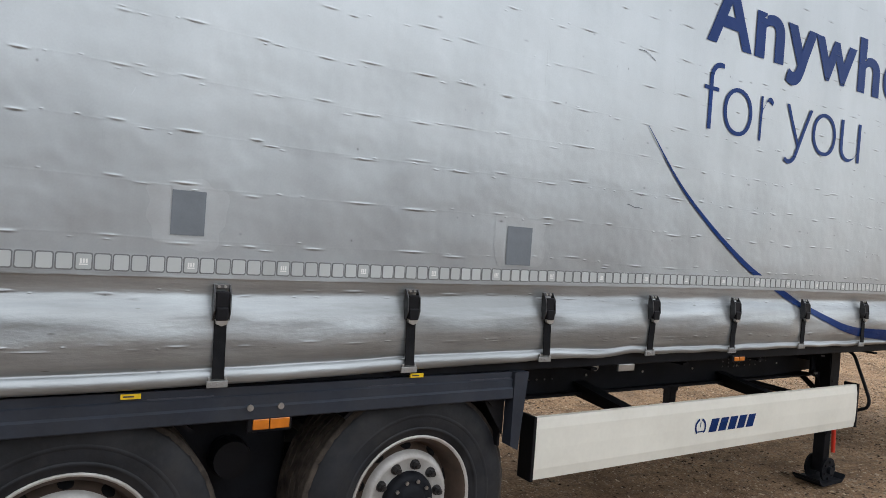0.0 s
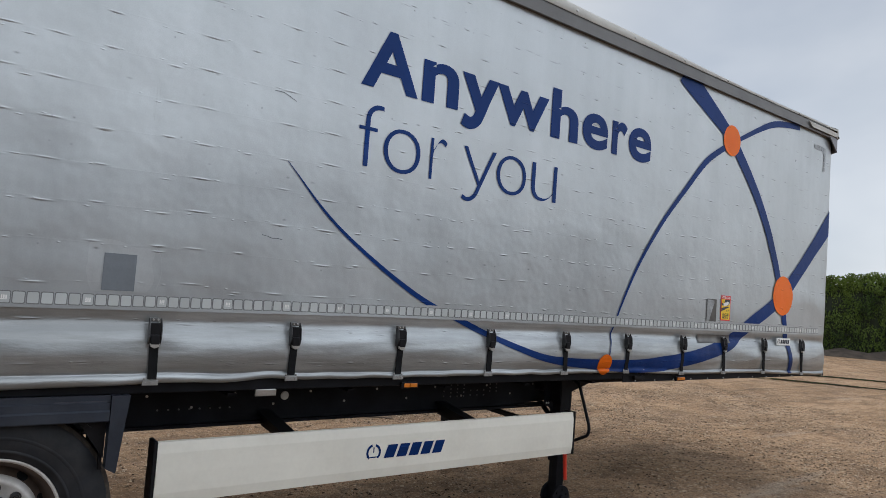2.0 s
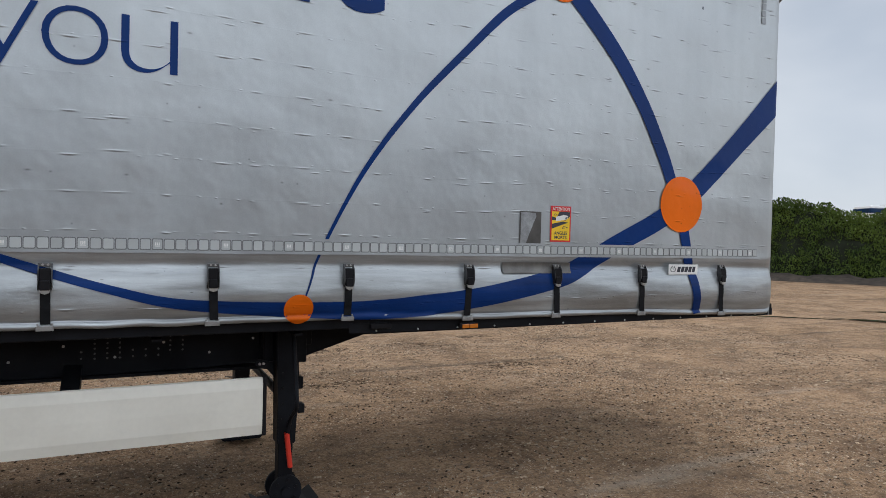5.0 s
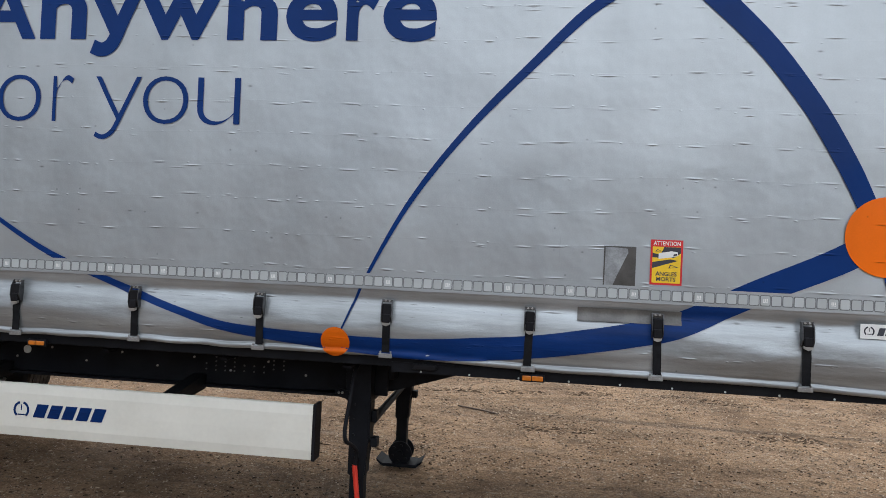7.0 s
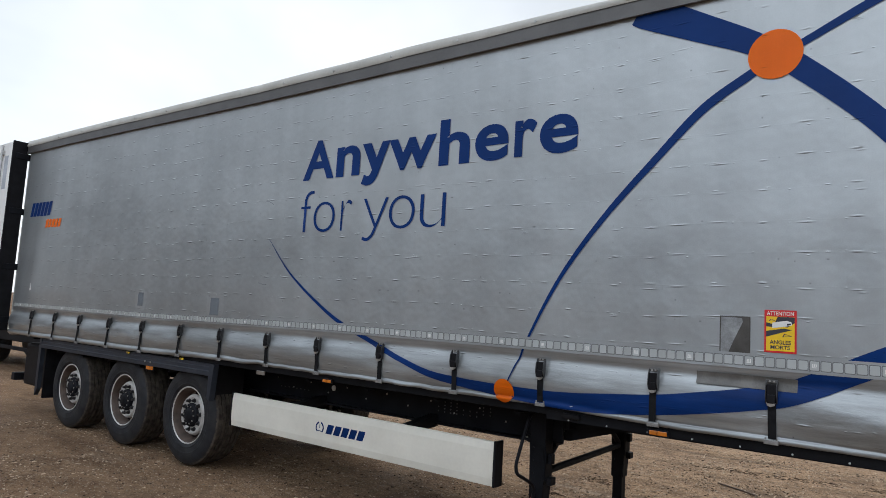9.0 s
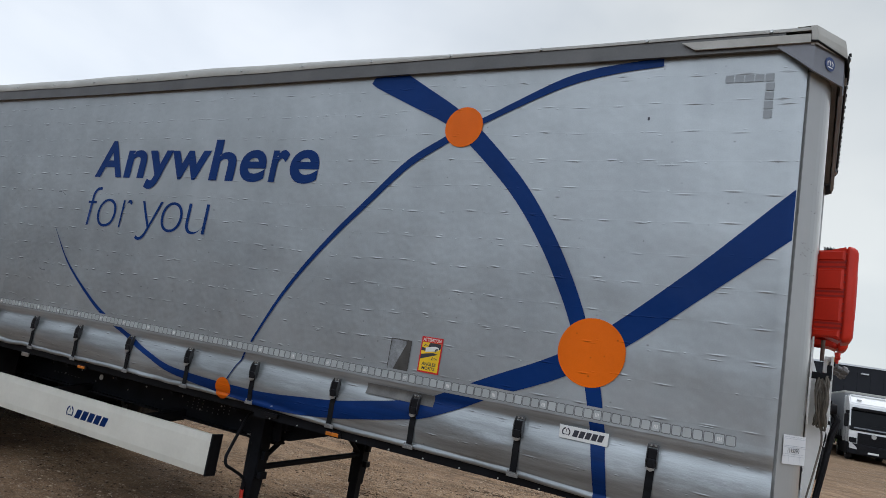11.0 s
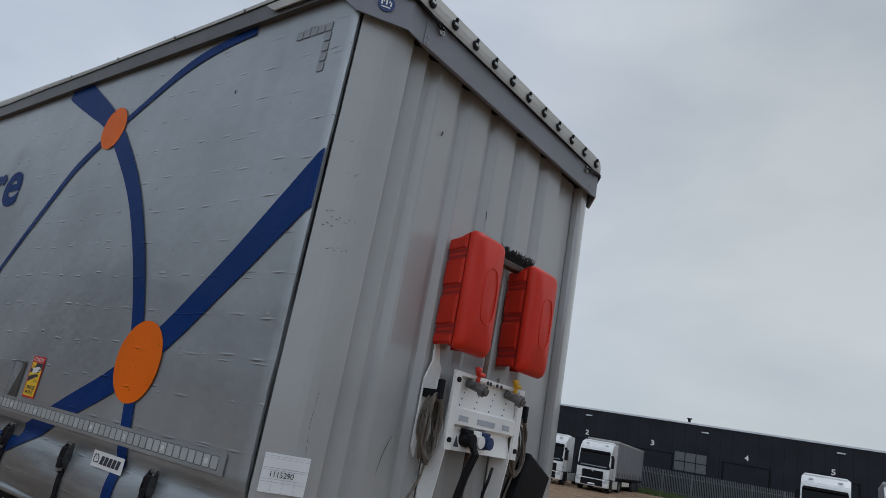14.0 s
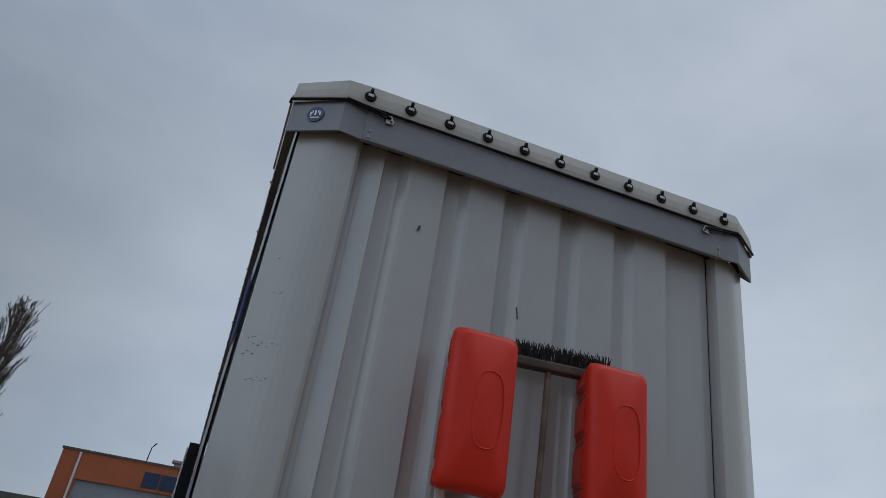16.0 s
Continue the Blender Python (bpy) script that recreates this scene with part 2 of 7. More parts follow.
    ramp = n.new("ShaderNodeValToRGB")
    ramp.color_ramp.elements[0].position, ramp.color_ramp.elements[0].color = 0.33, (*(c * 0.80 for c in color), 1)
    ramp.color_ramp.elements[1].position, ramp.color_ramp.elements[1].color = 0.66, (*(min(1, c * 1.10) for c in color), 1)
    l.new(tone, ramp.inputs["Fac"])
    # scuffs and crease grime; the shadow line under each crease is painted in
    scuff = noise_(3.3, st.outputs[0], 8.0, 0.75)
    sr = n.new("ShaderNodeMapRange")
    sr.inputs["From Min"].default_value, sr.inputs["From Max"].default_value = 0.62, 0.82
    sr.inputs["To Max"].default_value = 0.35
    l.new(scuff, sr.inputs["Value"])
    grime_shade = math_("MAXIMUM", sr.outputs["Result"], math_("ADD", math_("MULTIPLY", c4, 0.75), math_("MAXIMUM", math_("MULTIPLY", c2, 0.35), math_("MULTIPLY", crease_shade, 0.75))))
    # darker level streaks, only below the reflective tape
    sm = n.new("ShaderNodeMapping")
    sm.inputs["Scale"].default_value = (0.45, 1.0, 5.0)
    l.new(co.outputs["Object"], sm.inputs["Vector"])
    low_streaks = n.new("ShaderNodeMapRange")
    low_streaks.inputs["From Min"].default_value, low_streaks.inputs["From Max"].default_value, low_streaks.inputs["To Max"].default_value = 0.38, 0.66, 0.68
    l.new(noise_(1.6, sm.outputs[0], 7.0, 0.62), low_streaks.inputs["Value"])
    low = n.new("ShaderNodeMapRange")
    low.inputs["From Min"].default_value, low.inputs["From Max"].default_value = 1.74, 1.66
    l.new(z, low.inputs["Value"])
    grime_shade = math_("MAXIMUM", grime_shade, math_("MULTIPLY", math_("MAXIMUM", low_streaks.outputs["Result"], math_("MULTIPLY", c5, 1.1)), low.outputs["Result"]))
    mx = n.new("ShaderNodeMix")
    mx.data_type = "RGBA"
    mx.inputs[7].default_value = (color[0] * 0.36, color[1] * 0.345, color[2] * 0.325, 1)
    l.new(grime_shade, mx.inputs[0])
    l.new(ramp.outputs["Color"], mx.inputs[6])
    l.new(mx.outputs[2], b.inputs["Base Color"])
    b.inputs["Metallic"].default_value = metal
    b.inputs["Coat Weight"].default_value = coat
    b.inputs["Coat Roughness"].default_value = 0.07
    b.inputs["Specular IOR Level"].default_value = spec
    rr = n.new("ShaderNodeMapRange")
    rr.inputs["To Min"].default_value, rr.inputs["To Max"].default_value = rough - 0.08, rough + 0.12
    l.new(tone, rr.inputs["Value"])
    l.new(rr.outputs["Result"], b.inputs["Roughness"])
    hgt = math_("ADD", math_("MULTIPLY", cr, 0.0042), math_("ADD", math_("MULTIPLY", buckle, 0.018), math_("MULTIPLY", weave, 0.0002)))
    wk = n.new("ShaderNodeMapping")
    wk.inputs["Scale"].default_value = (1.8, 1.0, 6.5)
    l.new(co.outputs["Object"], wk.inputs["Vector"])
    hgt = math_("ADD", hgt, math_("MULTIPLY", math_("MULTIPLY", noise_(1.3, wk.outputs[0], 6.0, 0.6), low.outputs["Result"]), 0.008))
    bp = n.new("ShaderNodeBump")
    bp.inputs["Strength"].default_value, bp.inputs["Distance"].default_value = 0.75, 1.0
    l.new(hgt, bp.inputs["Height"])
    l.new(bp.outputs["Normal"], b.inputs["Normal"])
    return m


def ground_mat():
    m = bpy.data.materials.new("packed_dirt_gravel")
    m.use_nodes = True
    n, l = m.node_tree.nodes, m.node_tree.links
    b = n["Principled BSDF"]
    co = n.new("ShaderNodeTexCoord")

    def noise_(scale, detail, rough=0.55, sc=(1, 1, 1), rot=0.0):
        mp = n.new("ShaderNodeMapping")
        mp.inputs["Scale"].default_value = sc
        mp.inputs["Rotation"].default_value = (0, 0, radians(rot))
        l.new(co.outputs["Object"], mp.inputs["Vector"])
        q = n.new("ShaderNodeTexNoise")
        q.inputs["Scale"].default_value, q.inputs["Detail"].default_value, q.inputs["Roughness"].default_value = scale, detail, rough
        l.new(mp.outputs[0], q.inputs["Vector"])
        return q.outputs["Fac"]

    def ramp(fac, a, ca, c, cc):
        r = n.new("ShaderNodeValToRGB")
        r.color_ramp.elements[0].position, r.color_ramp.elements[0].color = a, (*ca, 1)
        r.color_ramp.elements[1].position, r.color_ramp.elements[1].color = c, (*cc, 1)
        l.new(fac, r.inputs["Fac"])
        return r.outputs["Color"]

    def mix(fac, a, c):
        x = n.new("ShaderNodeMix")
        x.data_type = "RGBA"
        l.new(fac, x.inputs[0])
        for i, v in ((6, a), (7, c)):
            if isinstance(v, tuple):
                x.inputs[i].default_value = (*v, 1)
            else:
                l.new(v, x.inputs[i])
        return x.outputs[2]

    def step(fac, a, c, top=1.0):
        r = n.new("ShaderNodeMapRange")
        r.inputs["From Min"].default_value, r.inputs["From Max"].default_value, r.inputs["To Max"].default_value = a, c, top
        l.new(fac, r.inputs["Value"])
        return r.outputs["Result"]

    base = ramp(noise_(0.55, 8.0, 0.62), 0.30, (0.250, 0.145, 0.075), 0.70, (0.59, 0.380, 0.222))
    grit = ramp(noise_(42.0, 4.0, 0.7), 0.38, (0.060, 0.038, 0.024), 0.62, (0.60, 0.425, 0.275))
    gm = n.new("ShaderNodeMix")
    gm.data_type = "RGBA"
    gm.inputs[0].default_value = 0.42
    l.new(base, gm.inputs[6])
    l.new(grit, gm.inputs[7])
    col = gm.outputs[2]
    # clods and damp spots of a hand's width
    col = mix(step(noise_(7.0, 6.0, 0.65), 0.50, 0.62, 0.45), col, (0.100, 0.070, 0.048))
    col = mix(step(noise_(11.0, 5.0, 0.6, (0.5, 1, 1)), 0.58, 0.70, 0.45), col, (0.48, 0.38, 0.29))
    col = mix(step(noise_(1.7, 7.0, 0.68, (0.7, 1, 1), 30), 0.46, 0.66, 0.62), col, (0.105, 0.063, 0.037))
    # wheel tracks: long dark ruts and pale dried streaks
    col = mix(step(noise_(1.0, 6.0, 0.6, (0.10, 1.5, 1), 12), 0.60, 0.68, 0.70), col, (0.080, 0.056, 0.040))
    col = mix(step(noise_(1.0, 5.0, 0.6, (0.16, 1.1, 1), -8), 0.62, 0.74, 0.55), col, (0.46, 0.39, 0.31))
    # pale stones and splinters
    vo = n.new("ShaderNodeTexVoronoi")
    vo.inputs["Scale"].default_value, vo.inputs["Randomness"].default_value = 26.0, 1.0
    l.new(co.outputs["Object"], vo.inputs["Vector"])
    near = n.new("ShaderNodeMath")
    near.operation = "LESS_THAN"
    near.inputs[1].default_value = 0.16
    l.new(vo.outputs["Distance"], near.inputs[0])
    sepc = n.new("ShaderNodeSeparateColor")
    l.new(vo.outputs["Color"], sepc.inputs[0])
    pick = step(sepc.outputs[0], 0.72, 0.80, 0.8)
    both = n.new("ShaderNodeMath")
    both.operation = "MULTIPLY"
    l.new(near.outputs[0], both.inputs[0])
    l.new(pick, both.inputs[1])
    col = mix(both.outputs[0], col, (0.46, 0.41, 0.34))
    # darker, browner soil along the trailer, with an uneven edge
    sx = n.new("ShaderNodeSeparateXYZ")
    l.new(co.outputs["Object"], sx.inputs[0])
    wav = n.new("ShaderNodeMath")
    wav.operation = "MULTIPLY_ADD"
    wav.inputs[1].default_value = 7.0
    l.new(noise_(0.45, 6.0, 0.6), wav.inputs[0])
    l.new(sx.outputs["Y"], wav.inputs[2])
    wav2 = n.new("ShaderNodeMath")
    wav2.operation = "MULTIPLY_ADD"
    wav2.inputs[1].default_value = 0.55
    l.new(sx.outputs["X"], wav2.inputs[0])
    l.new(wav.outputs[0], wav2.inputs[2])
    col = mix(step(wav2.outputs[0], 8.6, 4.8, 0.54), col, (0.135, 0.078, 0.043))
    far = n.new("ShaderNodeMath")
    far.operation = "MULTIPLY_ADD"
    far.inputs[1].default_value = 14.0
    l.new(noise_(0.10, 5.0, 0.6), far.inputs[0])
    l.new(sx.outputs["Y"], far.inputs[2])
    col = mix(step(far.outputs[0], 20.0, 34.0, 0.38), col, (0.115, 0.078, 0.050))
    # dark splinters and crumbs
    col = mix(step(noise_(75.0, 3.0, 0.6, (0.45, 1, 1), 20), 0.59, 0.64, 0.70), col, (0.050, 0.030, 0.021))
    col = mix(step(noise_(60.0, 3.0, 0.6, (1, 0.5, 1), -15), 0.63, 0.68, 0.85), col, (0.66, 0.56, 0.44))
    l.new(col, b.inputs["Base Color"])
    b.inputs["Specular IOR Level"].default_value = 0.12
    wet = step(noise_(0.8, 4.0), 0.35, 0.65)
    rr = n.new("ShaderNodeMapRange")
    rr.inputs["To Min"].default_value, rr.inputs["To Max"].default_value = 0.72, 0.95
    l.new(wet, rr.inputs["Value"])
    l.new(rr.outputs["Result"], b.inputs["Roughness"])
    hs = n.new("ShaderNodeMath")
    hs.operation = "MULTIPLY_ADD"
    hs.inputs[1].default_value = 0.35
    l.new(noise_(42.0, 4.0, 0.7), hs.inputs[0])
    l.new(noise_(5.0, 6.0, 0.6), hs.inputs[2])
    bp = n.new("ShaderNodeBump")
    bp.inputs["Strength"].default_value, bp.inputs["Distance"].default_value = 1.0, 0.07
    l.new(hs.outputs[0], bp.inputs["Height"])
    l.new(bp.outputs["Normal"], b.inputs["Normal"])
    return m


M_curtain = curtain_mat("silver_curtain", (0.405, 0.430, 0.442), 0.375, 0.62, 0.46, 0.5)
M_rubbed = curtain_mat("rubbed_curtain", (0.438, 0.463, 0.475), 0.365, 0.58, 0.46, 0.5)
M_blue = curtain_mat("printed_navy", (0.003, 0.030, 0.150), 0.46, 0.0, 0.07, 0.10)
M_orange = curtain_mat("printed_orange", (0.82, 0.150, 0.002), 0.5, 0.0, 0.16, 0.12)
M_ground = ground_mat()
M_white = mat("white_steel", (0.86, 0.86, 0.84), 0.36, 0, 0.03, 3.0, dirt=0.12, dirt_col=(0.30, 0.28, 0.25), dirt_scale=2.2, coat=0.2)
M_post = mat("light_grey_post", (0.392, 0.402, 0.397), 0.34, 0, 0.05, 0.7, dirt=0.16, dirt_col=(0.31, 0.305, 0.30), dirt_scale=0.7, coat=0.7, coat_rough=0.08)
M_cream = mat("cream_guard", (0.74, 0.72, 0.64), 0.42, 0, 0.04, 2.5, dirt=0.22, dirt_col=(0.42, 0.38, 0.30), dirt_scale=3.0)
M_chassis = mat("chassis_black", (0.010, 0.011, 0.014), 0.55, 0.0, 0.25, 5.0, bump=0.001, dirt=0.30, dirt_col=(0.022, 0.020, 0.018), spec=0.10)
M_fender = mat("slate_fender", (0.021, 0.026, 0.037), 0.46, 0.0, 0.18, 3.0, bump=0.0008, dirt=0.35, dirt_col=(0.065, 0.064, 0.064), dirt_scale=2.5, spec=0.3)
M_tyre = mat("tyre_rubber", (0.012, 0.0135, 0.017), 0.62, 0.0, 0.30, 9.0, bump=0.003, bump_scale=25, dirt=0.55, dirt_col=(0.048, 0.045, 0.043), dirt_scale=6.0, spec=0.35)
M_tread = mat("dusty_tread", (0.055, 0.046, 0.039), 0.9, 0.0, 0.3, 14.0, bump=0.004, bump_scale=30, dirt=0.7, dirt_col=(0.095, 0.075, 0.058), dirt_scale=14, spec=0.15)
M_rim = mat("dusty_rim", (0.56, 0.55, 0.53), 0.45, 0.25, 0.10, 7.0, dirt=0.5, dirt_col=(0.20, 0.12, 0.075), dirt_scale=4.5)
M_disc = mat("dusty_disc", (0.50, 0.49, 0.47), 0.5, 0.1, 0.10, 8.0, dirt=0.55, dirt_col=(0.15, 0.11, 0.08), dirt_scale=5.0)
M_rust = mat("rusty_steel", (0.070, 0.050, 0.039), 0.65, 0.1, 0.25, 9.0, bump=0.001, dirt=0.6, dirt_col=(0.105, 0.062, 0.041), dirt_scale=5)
M_steel = mat("zinc_steel", (0.46, 0.46, 0.45), 0.36, 0.9, 0.12, 12.0, dirt=0.4, dirt_col=(0.15, 0.13, 0.11), dirt_scale=9)
M_hook = mat("dull_hook_plate", (0.33, 0.33, 0.325), 0.45, 0.6, 0.15, 12.0, dirt=0.4, dirt_col=(0.15, 0.13, 0.11), dirt_scale=9)
M_buckle = mat("dark_buckle_steel", (0.06, 0.06, 0.062), 0.38, 0.7, 0.3, 30.0, dirt=0.4, dirt_col=(0.02, 0.018, 0.016), dirt_scale=20)
M_web = mat("black_webbing", (0.008, 0.0085, 0.010), 0.85, 0, 0.2, 20.0, bump=0.001, bump_scale=220, dirt=0.25, dirt_col=(0.035, 0.033, 0.032), dirt_scale=5, spec=0.15)
M_rail = mat("grey_cantrail", (0.112, 0.110, 0.108), 0.42, 0.3, 0.10, 4.0, dirt=0.35, dirt_col=(0.17, 0.16, 0.15))
M_band = mat("slate_grey_band", (0.205, 0.212, 0.238), 0.45, 0.1, 0.07, 2.2, dirt=0.3, dirt_col=(0.17, 0.17, 0.18))
M_tarp = mat("roof_tarpaulin", (0.42, 0.41, 0.375), 0.50, 0, 0.10, 3.0, bump=0.003, bump_scale=9, dirt=0.5, dirt_col=(0.30, 0.28, 0.24), dirt_scale=2.4)
M_red = mat("red_plastic", (0.61, 0.026, 0.009), 0.42, 0, 0.07, 4.0, bump=0.0006, bump_scale=300, dirt=0.15, dirt_col=(0.40, 0.05, 0.03), spec=0.3)
# the red plastic darkened, to paint shade into grooves and the lid seam
M_redshade = mat("red_plastic_shade", (0.34, 0.012, 0.007), 0.5, 0, 0.07, 4.0)
M_redpaint = mat("red_handle", (0.70, 0.045, 0.025), 0.4, 0, 0.08, 10.0)
M_amber = mat("amber_lens", (0.56, 0.16, 0.012), 0.18, 0, 0.10, 30.0, coat=0.6)
M_black = mat("black_plastic", (0.010, 0.010, 0.012), 0.5, 0, 0.2, 8.0, bump=0.0005, dirt=0.25, dirt_col=(0.020, 0.018, 0.016), spec=0.12)
M_reflect = mat("reflective_square", (0.47, 0.50, 0.50), 0.34, 0.2, 0.02, 5.0, coat=0.4, random_var=0.10)
M_reflect_edge = mat("reflective_backing", (0.155, 0.16, 0.165), 0.6, 0, 0.1, 20.0)
M_dull = mat("dull_reflective_square", (0.255, 0.27, 0.28), 0.4, 0.2, 0.05, 6.0)
M_patch = mat("grey_patch", (0.145, 0.165, 0.185), 0.55, 0, 0.08, 9.0, bump=0.0006)
M_tape = mat("scuffed_repair_tape", (0.125, 0.120, 0.112), 0.45, 0.2, 0.25, 7.0, dirt=0.6, dirt_col=(0.07, 0.066, 0.060), dirt_scale=8)
M_wornfilm = mat("worn_sticker_film", (0.070, 0.066, 0.060), 0.40, 0.1, 0.2, 9.0, dirt=0.4, dirt_col=(0.11, 0.105, 0.10), dirt_scale=12)
M_wornpale = mat("worn_sticker_backing", (0.29, 0.305, 0.315), 0.42, 0.2, 0.28, 9.0, dirt=0.5, dirt_col=(0.14, 0.14, 0.14), dirt_scale=14)
M_puddle = mat("muddy_water", (0.060, 0.046, 0.034), 0.06, 0, 0.2, 0.6, spec=0.6)
M_paper = mat("white_paper", (0.78, 0.79, 0.80), 0.55, 0, 0.02, 3.0)
M_scuff = mat("dark_scuff", (0.13, 0.115, 0.095), 0.7, 0, 0.25, 30.0)
M_ink = mat("dark_ink", (0.035, 0.037, 0.05), 0.6, 0, 0.1, 9.0)
M_palebar = mat("pale_print", (0.42, 0.45, 0.50), 0.6, 0, 0.1, 9.0)
M_yellow = mat("sticker_yellow", (0.86, 0.56, 0.015), 0.38, 0, 0.04, 9.0)
M_stred = mat("sticker_red", (0.62, 0.018, 0.022), 0.38, 0, 0.04, 9.0)
M_signwhite = mat("sticker_white", (0.78, 0.78, 0.76), 0.4, 0, 0.04, 9.0)
M_brass = mat("yellow_coupling", (0.72, 0.42, 0.03), 0.4, 0, 0.08, 12.0)
M_bluecap = mat("blue_socket", (0.010, 0.032, 0.12), 0.4, 0, 0.1, 12.0)
M_cable = mat("dusty_cable", (0.125, 0.105, 0.083), 0.65, 0, 0.2, 20.0)
M_wood = mat("weathered_wood", (0.17, 0.125, 0.095), 0.75, 0, 0.25, 12.0, bump=0.001)
M_bristle = mat("dark_bristle", (0.018, 0.016, 0.014), 0.9, 0, 0.25, 40.0)
M_badge = mat("badge_blue", (0.015, 0.045, 0.17), 0.35, 0, 0.05, 9.0)
M_asphaltic = mat("black_cladding", (0.016, 0.0175, 0.023), 0.60, 0.0, 0.12, 0.6, dirt=0.25, dirt_col=(0.026, 0.027, 0.032), dirt_scale=0.3, spec=0.2)
M_trim = mat("pale_parapet", (0.62, 0.64, 0.66), 0.5, 0.2, 0.04, 1.0)
M_glass = mat("dark_cab_glass", (0.005, 0.006, 0.008), 0.06, 0, 0.1, 2.0, spec=0.10)
M_truckwhite = mat("truck_white", (0.74, 0.74, 0.73), 0.30, 0, 0.03, 1.5, coat=0.5, dirt=0.15, dirt_col=(0.45, 0.42, 0.38), dirt_scale=1.0)
M_lamp = mat("headlamp_lens", (0.70, 0.72, 0.74), 0.12, 0.3, 0.08, 12.0, coat=0.8)
M_greytarp = mat("grey_trailer_curtain", (0.22, 0.225, 0.235), 0.45, 0.1, 0.10, 0.8, bump=0.01, bump_scale=3)
M_orangewall = mat("orange_cladding", (0.36, 0.098, 0.030), 0.55, 0, 0.08, 0.4)
M_greywall = mat("grey_cladding", (0.26, 0.28, 0.31), 0.55, 0.1, 0.06, 0.5)
M_window = mat("blue_window", (0.010, 0.032, 0.085), 0.06, 0, 0.1, 0.5, spec=0.35)
M_container = mat("green_container", (0.085, 0.095, 0.075), 0.6, 0.1, 0.1, 1.0)
M_fence = mat("galvanised_fence", (0.12, 0.125, 0.13), 0.5, 0.5, 0.1, 4.0)
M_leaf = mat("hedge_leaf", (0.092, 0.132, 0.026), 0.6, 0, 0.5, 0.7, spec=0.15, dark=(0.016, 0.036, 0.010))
M_hedgeshade = mat("hedge_inner_shade", (0.018, 0.026, 0.012), 0.9, 0, 0.3, 2.0)
M_grass = mat("verge_grass", (0.075, 0.110, 0.028), 0.75, 0, 0.25, 2.0)
M_bark = mat("bare_branches", (0.085, 0.066, 0.048), 0.85, 0, 0.25, 3.0)
M_soil = mat("dark_soil", (0.055, 0.042, 0.032), 0.95, 0, 0.3, 3.0, bump=0.03, bump_scale=6)
M_mast = mat("mast_paint", (0.55, 0.56, 0.56), 0.5, 0.2, 0.06, 0.5)
M_chip = mat("pale_chips", (0.52, 0.40, 0.275), 0.85, 0, 0.3, 2.0, random_var=0.0)
M_crumb = mat("dark_crumbs", (0.072, 0.048, 0.032), 0.95, 0, 0.3, 2.0, spec=0.1)
M_stone = mat("grey_stones", (0.27, 0.195, 0.130), 0.9, 0, 0.35, 2.0)


# ---- building helpers ----
def part(name, bm, material, parent, label="", smooth=False, own=True):
    """Links a bmesh (in world places) as one mesh object under a thing or a part."""
    me = bpy.data.meshes.new(name)
    if isinstance(bm, tuple):
        me.from_pydata(*bm)
    else:
        bmesh.ops.recalc_face_normals(bm, faces=bm.faces)
        bm.to_mesh(me)
        bm.free()
    if smooth:
        me.polygons.foreach_set("use_smooth", [True] * len(me.polygons))
    me.materials.append(material)
    ob = new(name, me)
    if parent is not None:
        ob.parent = parent
        if parent.type == "EMPTY":
            ob.matrix_parent_inverse = Matrix.Translation(parent.location).inverted()
    if label:
        tagged(ob, label)
    return ob


def thing(name, at, label, category, group="", kind=""):
    ob = new(name)
    ob.location = at
    ob.empty_display_size = 0.2
    return tagged(ob, label, category, group, kind)


def box(bm, x0, x1, y0, y1, z0, z1, bevel=0.0, m=None):
    vs = [bm.verts.new(Vector(p)) for p in ((x0, y0, z0), (x1, y0, z0), (x1, y1, z0), (x0, y1, z0), (x0, y0, z1), (x1, y0, z1), (x1, y1, z1), (x0, y1, z1))]
    fs = [bm.faces.new([vs[i] for i in f]) for f in ((0, 3, 2, 1), (4, 5, 6, 7), (0, 1, 5, 4), (1, 2, 6, 5), (2, 3, 7, 6), (3, 0, 4, 7))]
    if m is not None:
        bmesh.ops.transform(bm, matrix=m, verts=vs)
    if bevel:
        es = list({e for f in fs for e in f.edges})
        bmesh.ops.bevel(bm, geom=es, offset=bevel, segments=2, affect="EDGES", profile=0.5)
    return bm


def boxes(*rows, bevel=0.0):
    bm = bmesh.new()
    for r in rows:
        box(bm, *r, bevel=bevel)
    return bm


def cyl(bm, a, b, r0, r1=None, n=12, caps=True):
    """A round bar from a to b."""
    a, b = Vector(a), Vector(b)
    r1 = r0 if r1 is None else r1
    q = (b - a).to_track_quat("Z", "Y").to_matrix()
    rings = []
    for p, r in ((a, r0), (b, r1)):
        rings.append([bm.verts.new(p + q @ Vector((r * math.cos(2 * math.pi * i / n), r * math.sin(2 * math.pi * i / n), 0))) for i in range(n)])
    for i in range(n):
        bm.faces.new((rings[0][i], rings[0][(i + 1) % n], rings[1][(i + 1) % n], rings[1][i]))
    if caps:
        bm.faces.new(rings[0][::-1])
        bm.faces.new(rings[1])
    return bm


